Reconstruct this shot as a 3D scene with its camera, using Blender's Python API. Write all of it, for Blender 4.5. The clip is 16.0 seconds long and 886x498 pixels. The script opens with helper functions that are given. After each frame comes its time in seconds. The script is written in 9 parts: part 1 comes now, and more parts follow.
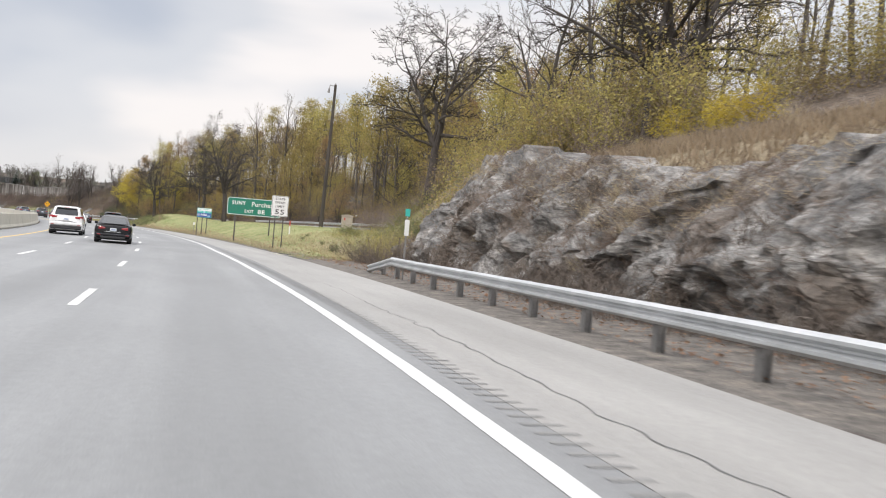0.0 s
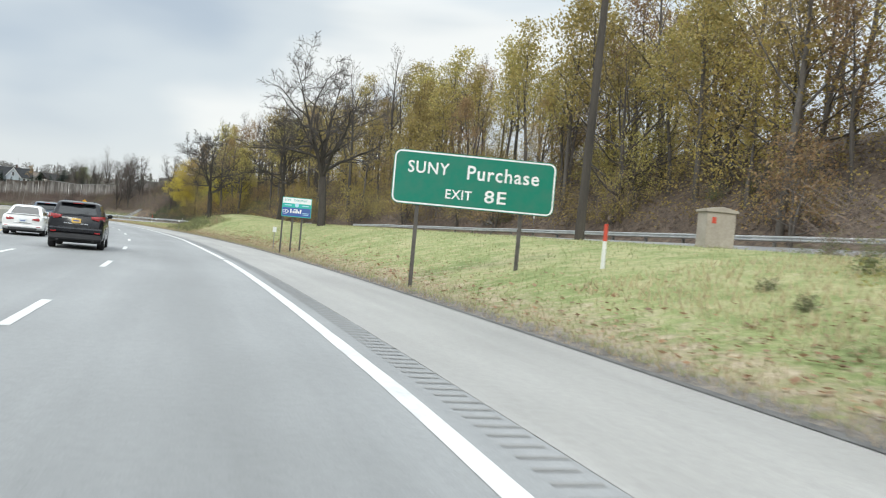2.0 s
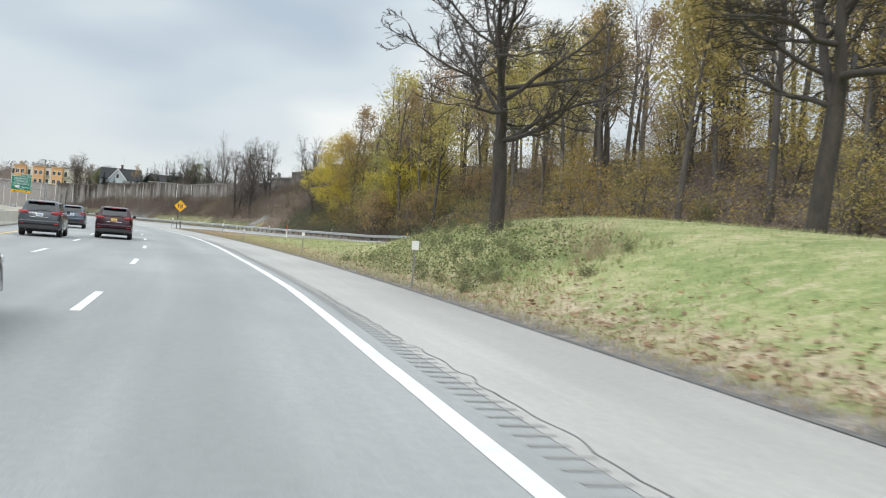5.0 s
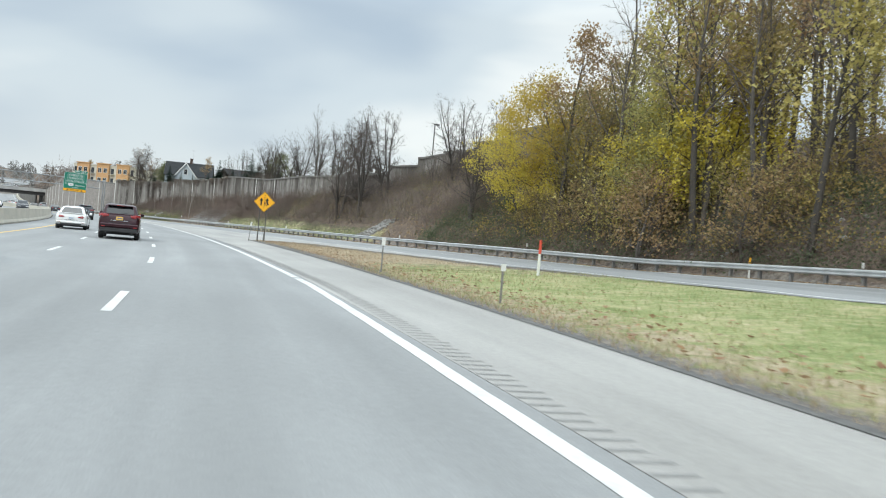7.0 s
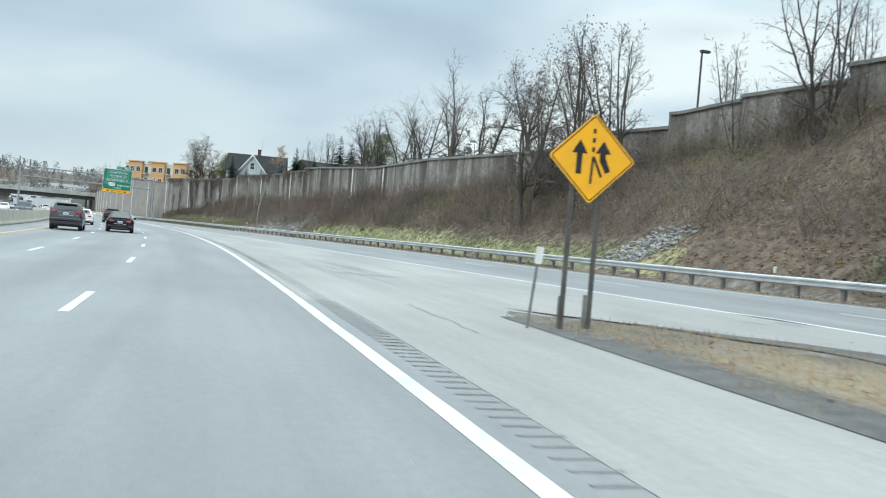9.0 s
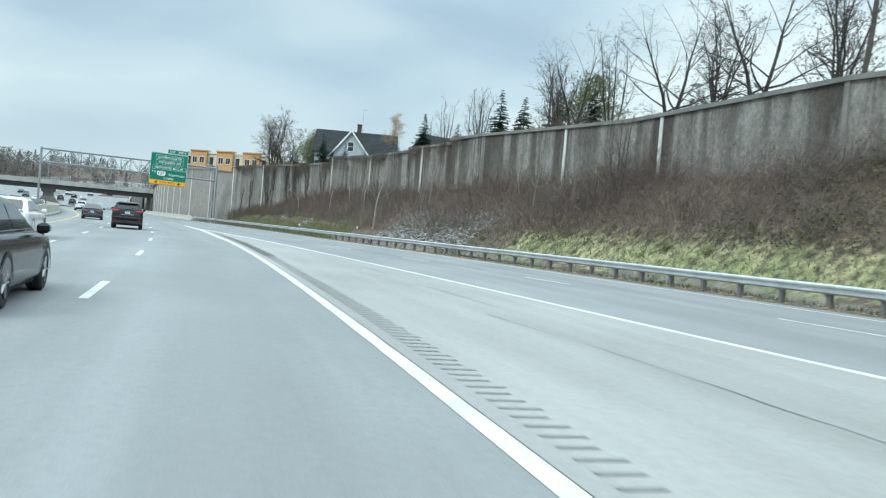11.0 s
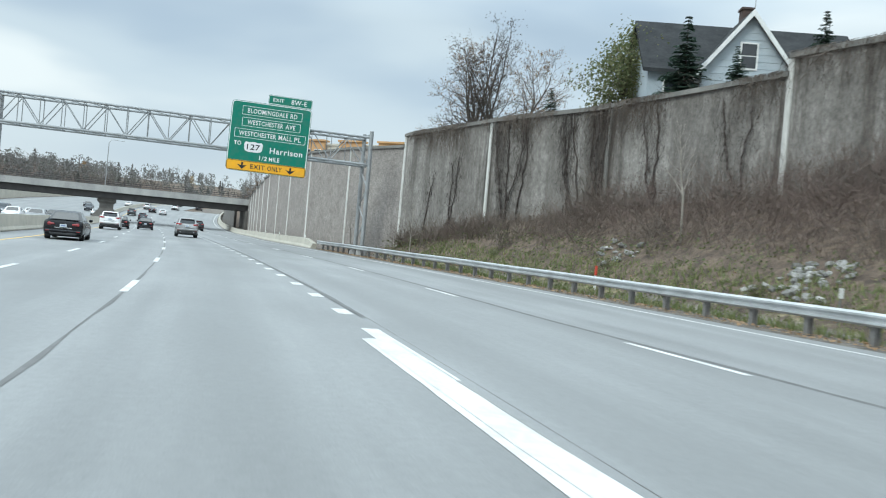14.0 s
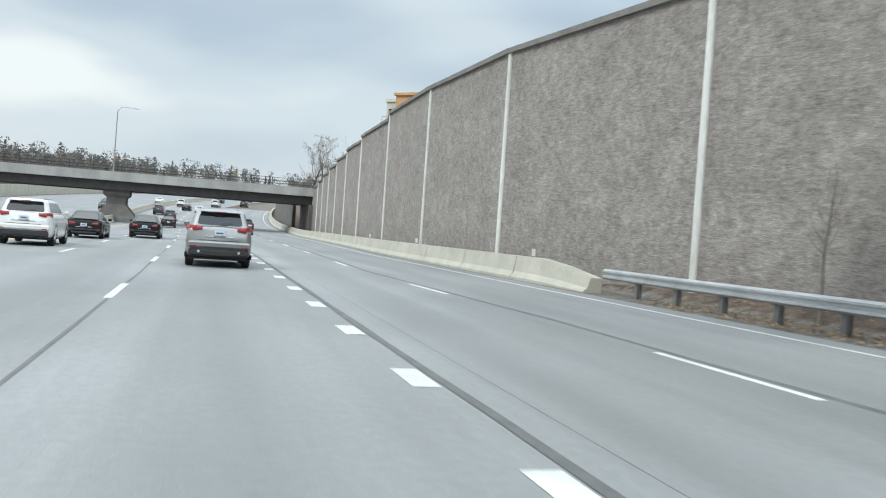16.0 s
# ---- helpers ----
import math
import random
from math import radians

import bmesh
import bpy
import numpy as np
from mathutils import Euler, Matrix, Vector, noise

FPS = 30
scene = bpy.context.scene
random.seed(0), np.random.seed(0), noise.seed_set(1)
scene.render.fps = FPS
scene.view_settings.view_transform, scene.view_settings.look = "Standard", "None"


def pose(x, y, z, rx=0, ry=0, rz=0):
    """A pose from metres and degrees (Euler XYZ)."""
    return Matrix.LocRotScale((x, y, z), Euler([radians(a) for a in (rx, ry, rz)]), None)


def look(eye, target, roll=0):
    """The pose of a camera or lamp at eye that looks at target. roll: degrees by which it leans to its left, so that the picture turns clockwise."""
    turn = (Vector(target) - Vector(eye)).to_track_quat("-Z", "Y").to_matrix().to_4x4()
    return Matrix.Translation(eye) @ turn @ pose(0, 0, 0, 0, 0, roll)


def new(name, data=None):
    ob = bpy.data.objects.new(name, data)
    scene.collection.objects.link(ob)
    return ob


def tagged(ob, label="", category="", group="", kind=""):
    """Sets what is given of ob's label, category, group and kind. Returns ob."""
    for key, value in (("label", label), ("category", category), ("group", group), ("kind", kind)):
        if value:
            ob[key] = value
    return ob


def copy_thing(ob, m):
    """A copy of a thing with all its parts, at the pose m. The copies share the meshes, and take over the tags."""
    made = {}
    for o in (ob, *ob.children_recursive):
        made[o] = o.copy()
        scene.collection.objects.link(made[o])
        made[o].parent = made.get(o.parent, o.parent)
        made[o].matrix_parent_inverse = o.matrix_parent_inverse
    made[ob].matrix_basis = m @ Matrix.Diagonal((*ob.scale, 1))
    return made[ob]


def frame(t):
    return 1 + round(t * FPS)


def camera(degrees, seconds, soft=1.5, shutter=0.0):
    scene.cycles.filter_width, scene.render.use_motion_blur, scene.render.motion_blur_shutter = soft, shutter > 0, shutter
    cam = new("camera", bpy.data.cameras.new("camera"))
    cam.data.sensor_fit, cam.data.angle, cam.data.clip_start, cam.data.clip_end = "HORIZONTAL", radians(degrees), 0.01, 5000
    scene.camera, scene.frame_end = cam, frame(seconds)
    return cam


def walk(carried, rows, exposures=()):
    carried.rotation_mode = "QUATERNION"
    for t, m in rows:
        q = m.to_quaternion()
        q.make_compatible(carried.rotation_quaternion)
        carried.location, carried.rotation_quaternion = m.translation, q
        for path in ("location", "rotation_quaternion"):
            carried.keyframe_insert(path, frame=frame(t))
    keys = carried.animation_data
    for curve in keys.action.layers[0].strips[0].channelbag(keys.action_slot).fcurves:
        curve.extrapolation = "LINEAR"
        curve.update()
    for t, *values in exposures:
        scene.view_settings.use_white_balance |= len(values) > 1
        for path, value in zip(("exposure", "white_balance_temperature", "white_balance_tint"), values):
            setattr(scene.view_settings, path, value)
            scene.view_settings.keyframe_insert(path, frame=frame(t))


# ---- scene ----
# ---------------------------------------------------------------- camera
cam = camera(55.2, 16.0, soft=1.1, shutter=0.12)
PATH = [
    (0.00, -0.000, -0.000, 1.408, 89.661, -4.879, -17.256),
    (0.25, -0.013, 6.669, 1.419, 89.681, -4.912, -16.879),
    (0.50, 0.005, 13.309, 1.429, 89.757, -4.993, -16.575),
    (0.75, 0.086, 19.902, 1.436, 89.837, -5.134, -16.189),
    (1.00, 0.127, 26.494, 1.436, 89.710, -5.171, -15.563),
    (1.25, 0.087, 33.077, 1.429, 89.667, -5.203, -14.920),
    (1.50, 0.032, 39.604, 1.421, 89.624, -5.226, -14.375),
    (1.75, 0.016, 46.045, 1.418, 89.578, -5.188, -13.848),
    (2.00, -0.100, 52.506, 1.417, 89.593, -5.179, -13.089),
    (2.25, -0.364, 59.035, 1.414, 89.545, -5.175, -12.404),
    (2.50, -0.750, 65.580, 1.413, 89.548, -5.174, -11.766),
    (2.75, -1.269, 72.103, 1.411, 89.520, -5.089, -10.986),
    (3.00, -1.842, 78.580, 1.407, 89.461, -4.945, -10.274),
    (3.25, -2.404, 84.990, 1.405, 89.418, -4.809, -9.735),
    (3.50, -3.081, 91.387, 1.406, 89.414, -4.742, -8.868),
    (3.75, -3.890, 97.774, 1.411, 89.381, -4.701, -8.111),
    (4.00, -4.768, 104.138, 1.418, 89.354, -4.662, -7.517),
    (4.25, -5.678, 110.466, 1.424, 89.362, -4.646, -6.935),
    (4.50, -6.647, 116.789, 1.428, 89.397, -4.650, -6.338),
    (4.75, -7.717, 123.136, 1.428, 89.417, -4.692, -5.717),
    (5.00, -8.874, 129.505, 1.424, 89.388, -4.745, -5.078),
    (5.25, -10.110, 135.883, 1.420, 89.259, -4.807, -4.394),
    (5.50, -11.395, 142.247, 1.418, 89.102, -4.873, -3.710),
    (5.75, -12.741, 148.591, 1.418, 88.979, -4.926, -3.056),
    (6.00, -14.147, 154.919, 1.418, 88.917, -4.962, -2.434),
    (6.25, -15.616, 161.230, 1.419, 88.932, -4.982, -1.843),
    (6.50, -17.141, 167.529, 1.420, 89.015, -4.993, -1.275),
    (6.75, -18.723, 173.814, 1.421, 89.154, -5.003, -0.735),
    (7.00, -20.355, 180.088, 1.421, 89.311, -5.016, -0.237),
    (7.25, -22.037, 186.352, 1.422, 89.416, -5.039, 0.178),
    (7.50, -23.772, 192.606, 1.423, 89.394, -5.069, 0.500),
    (7.75, -25.595, 198.842, 1.424, 89.372, -5.065, 1.014),
    (8.00, -27.483, 205.054, 1.424, 89.372, -5.038, 1.636),
    (8.25, -29.416, 211.236, 1.425, 89.349, -4.996, 2.240),
    (8.50, -31.364, 217.385, 1.424, 89.330, -4.924, 2.806),
    (8.75, -33.301, 223.504, 1.422, 89.320, -4.812, 3.358),
    (9.00, -35.289, 229.603, 1.419, 89.288, -4.721, 3.974),
    (9.25, -37.382, 235.690, 1.418, 89.250, -4.715, 4.596),
    (9.50, -39.567, 241.761, 1.417, 89.218, -4.733, 5.270),
    (9.75, -41.849, 247.808, 1.417, 89.161, -4.734, 6.037),
    (10.00, -44.198, 253.826, 1.417, 89.130, -4.737, 6.724),
    (10.25, -46.591, 259.811, 1.419, 89.147, -4.784, 7.146),
    (10.50, -49.042, 265.778, 1.419, 89.093, -4.845, 7.543),
    (10.75, -51.551, 271.729, 1.420, 89.020, -4.893, 7.963),
    (11.00, -54.113, 277.666, 1.420, 88.979, -4.917, 8.410),
    (11.25, -56.730, 283.588, 1.420, 89.000, -4.913, 8.882),
    (11.50, -59.399, 289.497, 1.420, 89.088, -4.883, 9.371),
    (11.75, -62.126, 295.390, 1.419, 89.244, -4.829, 9.874),
    (12.00, -64.905, 301.270, 1.417, 89.435, -4.773, 10.386),
    (12.25, -67.739, 307.133, 1.416, 89.597, -4.757, 10.905),
    (12.50, -70.619, 312.977, 1.416, 89.646, -4.823, 11.431),
    (12.75, -73.520, 318.787, 1.418, 89.652, -4.842, 11.995),
    (13.00, -76.459, 324.574, 1.420, 89.656, -4.845, 12.559),
    (13.25, -79.459, 330.347, 1.423, 89.668, -4.943, 13.120),
    (13.50, -82.509, 336.092, 1.426, 89.681, -5.071, 13.749),
    (13.75, -85.582, 341.791, 1.427, 89.594, -5.068, 14.278),
    (14.00, -88.711, 347.465, 1.428, 89.650, -5.014, 14.771),
    (14.25, -91.945, 353.145, 1.425, 89.681, -4.822, 15.255),
    (14.50, -95.268, 358.842, 1.419, 89.495, -4.589, 15.757),
    (14.75, -98.663, 364.544, 1.412, 89.326, -4.545, 16.154),
    (15.00, -102.105, 370.215, 1.409, 89.426, -4.704, 16.617),
    (15.25, -105.523, 375.821, 1.409, 89.441, -4.704, 16.849),
    (15.50, -108.940, 381.349, 1.412, 89.289, -4.583, 17.178),
    (15.75, -112.376, 386.793, 1.418, 89.248, -4.327, 17.413),
    (16.00, -115.832, 392.211, 1.422, 89.066, -3.934, 17.608),
]
walk(cam, [(t, pose(x, y, z, rx, ry, rz)) for t, x, y, z, rx, ry, rz in PATH],
     exposures=[(0.0, 0.0, 6800, 12), (2.0, 0.0, 6480, 4), (5.0, 0.0, 6480, 4), (8.5, 0.0, 6080, -2), (12.5, 0.0, 5750, -9), (14.0, 0.0, 6000, -2), (16.0, 0.0, 6250, 1)])

# ---------------------------------------------------------------- world and sun
SUN_ELEV, SUN_ROT = 38.0, 200.0
world = bpy.data.worlds.new("overcast_sky")
scene.world = world
world.use_nodes = True
wn, wl = world.node_tree.nodes, world.node_tree.links
wn.clear()
w_out = wn.new("ShaderNodeOutputWorld")
w_bg = wn.new("ShaderNodeBackground")
w_sky = wn.new("ShaderNodeTexSky")
w_sky.sky_type, w_sky.sun_disc = "NISHITA", False
w_sky.sun_elevation, w_sky.sun_rotation = radians(SUN_ELEV), radians(SUN_ROT)
w_co = wn.new("ShaderNodeTexCoord")
w_map = wn.new("ShaderNodeMapping")
w_map.inputs["Scale"].default_value = (1.0, 1.0, 3.2)
w_map.inputs["Rotation"].default_value = (0.05, 0.12, 0.4)
w_noise = wn.new("ShaderNodeTexNoise")
w_noise.inputs["Scale"].default_value, w_noise.inputs["Detail"].default_value = 2.2, 4.0
w_noise.inputs["Roughness"].default_value, w_noise.inputs["Distortion"].default_value = 0.38, 0.15
w_ramp = wn.new("ShaderNodeValToRGB")
w_ramp.color_ramp.interpolation = "EASE"
w_ramp.color_ramp.elements[0].position, w_ramp.color_ramp.elements[0].color = 0.33, (0.47, 0.53, 0.63, 1)
w_ramp.color_ramp.elements[1].position, w_ramp.color_ramp.elements[1].color = 0.64, (0.88, 0.87, 0.88, 1)
w_mid = w_ramp.color_ramp.elements.new(0.52)
w_mid.color = (0.64, 0.68, 0.74, 1)
# an overcast sky is brighter overhead than at the horizon
w_sep = wn.new("ShaderNodeSeparateXYZ")
w_up = wn.new("ShaderNodeMapRange")
w_up.inputs["From Min"].default_value, w_up.inputs["From Max"].default_value = 0.25, 0.9
w_up.inputs["To Min"].default_value, w_up.inputs["To Max"].default_value = 1.0, 3.2
w_mul = wn.new("ShaderNodeVectorMath")
w_mul.operation = "SCALE"
w_warm = wn.new("ShaderNodeMapRange")
w_warm.inputs["From Min"].default_value, w_warm.inputs["From Max"].default_value = 0.0, 0.16
w_warm.inputs["To Min"].default_value, w_warm.inputs["To Max"].default_value = 0.55, 0.0
w_wmix = wn.new("ShaderNodeMixRGB")
w_wmix.inputs[2].default_value = (0.80, 0.78, 0.78, 1)
w_mix = wn.new("ShaderNodeMixRGB")
w_mix.inputs[0].default_value = 0.93
w_scale = wn.new("ShaderNodeVectorMath")
w_scale.operation, w_scale.inputs[3].default_value = "SCALE", 0.08
w_bg.inputs["Strength"].default_value = 1.13
wl.new(w_co.outputs["Generated"], w_map.inputs[0]), wl.new(w_map.outputs[0], w_noise.inputs["Vector"])
wl.new(w_noise.outputs[0], w_ramp.inputs[0]), wl.new(w_co.outputs["Generated"], w_sep.inputs[0])
wl.new(w_sep.outputs[2], w_up.inputs[0]), wl.new(w_sep.outputs[2], w_warm.inputs[0])
wl.new(w_warm.outputs[0], w_wmix.inputs[0]), wl.new(w_ramp.outputs[0], w_wmix.inputs[1])
wl.new(w_wmix.outputs[0], w_mul.inputs[0]), wl.new(w_up.outputs[0], w_mul.inputs[3])
wl.new(w_sky.outputs[0], w_scale.inputs[0]), wl.new(w_scale.outputs[0], w_mix.inputs[1]), wl.new(w_mul.outputs[0], w_mix.inputs[2])
wl.new(w_mix.outputs[0], w_bg.inputs["Color"]), wl.new(w_bg.outputs[0], w_out.inputs[0])
sun = new("sun", bpy.data.lights.new("sun", "SUN"))
sun.data.energy, sun.data.angle, sun.data.color = 1.5, radians(14), (1.0, 0.96, 0.9)
sun.matrix_world = look((0, 0, 60), (60 * math.sin(radians(25)), 60 * math.cos(radians(25)), 60 - 60 * math.tan(radians(SUN_ELEV))))

# ---------------------------------------------------------------- materials
def nodes_of(name):
    m = bpy.data.materials.new(name)
    m.use_nodes = True
    return m, m.node_tree.nodes, m.node_tree.links, m.node_tree.nodes["Principled BSDF"]


def ramp(nt, fac, stops):
    r = nt.nodes.new("ShaderNodeValToRGB")
    while len(r.color_ramp.elements) < len(stops):
        r.color_ramp.elements.new(0.5)
    for e, (p, c) in zip(r.color_ramp.elements, stops):
        e.position, e.color = p, (*c[:3], 1)
    nt.links.new(fac, r.inputs[0])
    return r.outputs[0]


def noise_of(nt, co, scale, detail=4.0, rough=0.55, stretch=(1, 1, 1), dist=0.0):
    mp = nt.nodes.new("ShaderNodeMapping")
    mp.inputs["Scale"].default_value = stretch
    n = nt.nodes.new("ShaderNodeTexNoise")
    n.inputs["Scale"].default_value, n.inputs["Detail"].default_value = scale, detail
    n.inputs["Roughness"].default_value, n.inputs["Distortion"].default_value = rough, dist
    nt.links.new(co, mp.inputs[0]), nt.links.new(mp.outputs[0], n.inputs["Vector"])
    return n.outputs[0]


def mixc(nt, fac, a, b, mode="MIX"):
    m = nt.nodes.new("ShaderNodeMixRGB")
    m.blend_type = mode
    for sock, v in zip(m.inputs, (fac, a, b)):
        if hasattr(v, "is_linked"):
            nt.links.new(v, sock)
        else:
            sock.default_value = v if isinstance(v, (int, float)) else (*v[:3], 1)
    return m.outputs[0]


def bump_of(nt, bsdf, height, strength, dist=0.02):
    b = nt.nodes.new("ShaderNodeBump")
    b.inputs["Strength"].default_value, b.inputs["Distance"].default_value = strength, dist
    nt.links.new(height, b.inputs["Height"]), nt.links.new(b.outputs[0], bsdf.inputs["Normal"])


def surface(name, dark, light, scale=3.0, fine=30.0, rough=0.8, metal=0.0, bump=0.2, stretch=(1, 1, 1), spec=0.5, dist=0.02, vary=0.0):
    """A weathered surface: two tones mixed by a coarse and a fine noise, with fine relief."""
    m, n, l, b = nodes_of(name)
    nt = m.node_tree
    co = n.new("ShaderNodeTexCoord").outputs["Object"]
    if vary:
        oi = n.new("ShaderNodeObjectInfo")
        add = n.new("ShaderNodeVectorMath")
        add.operation = "MULTIPLY_ADD"
        l.new(oi.outputs["Random"], add.inputs[0])
        add.inputs[1].default_value = (37, 53, 71)
        l.new(co, add.inputs[2])
        co = add.outputs[0]
    big, small = noise_of(nt, co, scale, 5, 0.6, stretch), noise_of(nt, co, fine, 3, 0.6, stretch)
    mix = mixc(nt, 0.4, big, small)
    col = ramp(nt, mix, [(0.34, dark), (0.66, light)])
    if vary:
        hv = n.new("ShaderNodeHueSaturation")
        mr = n.new("ShaderNodeMapRange")
        mr.inputs["To Min"].default_value, mr.inputs["To Max"].default_value = 1 - vary, 1 + vary
        l.new(oi.outputs["Random"], mr.inputs[0]), l.new(mr.outputs[0], hv.inputs["Value"]), l.new(col, hv.inputs["Color"])
        col = hv.outputs[0]
    l.new(col, b.inputs["Base Color"])
    rr = n.new("ShaderNodeMapRange")
    rr.inputs["To Min"].default_value, rr.inputs["To Max"].default_value = max(0.03, rough - 0.12), min(1, rough + 0.12)
    l.new(small, rr.inputs[0]), l.new(rr.outputs[0], b.inputs["Roughness"])
    b.inputs["Metallic"].default_value = metal
    b.inputs["Specular IOR Level"].default_value = spec
    if bump:
        bump_of(nt, b, mix, bump, dist)
    return m


def leafy(name, a, bcol, c):
    """Leaves: a colour for each leaf, some light through them."""
    m, n, l, b = nodes_of(name)
    nt = m.node_tree
    g = n.new("ShaderNodeNewGeometry")
    oi = n.new("ShaderNodeObjectInfo")
    col = ramp(nt, g.outputs["Random Per Island"], [(0.0, a), (0.5, bcol), (1.0, c)])
    hv = n.new("ShaderNodeHueSaturation")
    mr, mh = n.new("ShaderNodeMapRange"), n.new("ShaderNodeMapRange")
    mr.inputs["To Min"].default_value, mr.inputs["To Max"].default_value = 0.75, 1.25
    mh.inputs["To Min"].default_value, mh.inputs["To Max"].default_value = 0.485, 0.515
    l.new(oi.outputs["Random"], mr.inputs[0]), l.new(mr.outputs[0], hv.inputs["Value"])
    l.new(oi.outputs["Random"], mh.inputs[0]), l.new(mh.outputs[0], hv.inputs["Hue"])
    l.new(col, hv.inputs["Color"]), l.new(hv.outputs[0], b.inputs["Base Color"])
    b.inputs["Roughness"].default_value = 0.7
    tr = n.new("ShaderNodeBsdfTranslucent")
    mx = n.new("ShaderNodeMixShader")
    mx.inputs[0].default_value = 0.4
    l.new(hv.outputs[0], tr.inputs[0]), l.new(b.outputs[0], mx.inputs[1]), l.new(tr.outputs[0], mx.inputs[2])
    l.new(mx.outputs[0], n["Material Output"].inputs[0])
    return m


def paint(name, col, rough=0.35, metal=0.0, coat=0.0, spec=0.5):
    m, n, l, b = nodes_of(name)
    nt = m.node_tree
    co = n.new("ShaderNodeTexCoord").outputs["Object"]
    nz = noise_of(nt, co, 2.5, 5, 0.6)
    dirty = tuple(0.8 * v + 0.2 * d for v, d in zip(col, (0.16, 0.15, 0.13))) if max(col) > 0.04 else tuple(v * 1.6 for v in col)
    l.new(ramp(nt, nz, [(0.4, col), (0.75, dirty)]), b.inputs["Base Color"])
    b.inputs["Roughness"].default_value, b.inputs["Metallic"].default_value = rough, metal
    b.inputs["Coat Weight"].default_value, b.inputs["Specular IOR Level"].default_value = coat, spec
    return m


def road_material(name, base, tracks):
    """Worn pavement, laid out along the lane: u across, v along, in metres."""
    m, n, l, b = nodes_of(name)
    nt = m.node_tree
    uv = n.new("ShaderNodeUVMap").outputs[0]
    long = noise_of(nt, uv, 0.9, 5, 0.6, (1.0, 0.035, 1))
    blot = noise_of(nt, uv, 0.25, 4, 0.6, (1, 0.4, 1))
    grit = noise_of(nt, uv, 55, 3, 0.7)
    agg = noise_of(nt, uv, 9, 4, 0.65)
    col = ramp(nt, long, [(0.3, [v * 0.80 for v in base]), (0.7, [v * 1.12 for v in base])])
    col = mixc(nt, 0.28, col, ramp(nt, blot, [(0.3, (0.25, 0.25, 0.25)), (0.7, (0.75, 0.75, 0.76))]), "OVERLAY")
    col = mixc(nt, 0.30, col, ramp(nt, grit, [(0.3, (0.2, 0.2, 0.2)), (0.7, (0.8, 0.8, 0.8))]), "OVERLAY")
    col = mixc(nt, 0.16, col, ramp(nt, agg, [(0.35, (0.3, 0.3, 0.3)), (0.65, (0.7, 0.7, 0.7))]), "OVERLAY")
    if tracks:
        # oil darkens the middle of each lane
        sep = n.new("ShaderNodeSeparateXYZ")
        l.new(uv, sep.inputs[0])
        w = n.new("ShaderNodeMath")
        w.operation = "MULTIPLY_ADD"
        w.inputs[1].default_value, w.inputs[2].default_value = 2 * math.pi / 3.3, -0.45
        l.new(sep.outputs[0], w.inputs[0])
        cs = n.new("ShaderNodeMath")
        cs.operation = "COSINE"
        l.new(w.outputs[0], cs.inputs[0])
        amt = n.new("ShaderNodeMapRange")
        amt.inputs["From Min"].default_value, amt.inputs["From Max"].default_value = 0.2, 1.0
        amt.inputs["To Max"].default_value = 0.32
        l.new(cs.outputs[0], amt.inputs[0])
        col = mixc(nt, amt.outputs[0], col, [v * 0.68 for v in base])
    l.new(col, b.inputs["Base Color"])
    rr = n.new("ShaderNodeMapRange")
    rr.inputs["To Min"].default_value, rr.inputs["To Max"].default_value = 0.52, 0.80
    l.new(long, rr.inputs[0]), l.new(rr.outputs[0], b.inputs["Roughness"])
    bump_of(nt, b, grit, 0.25, 0.006)
    return m


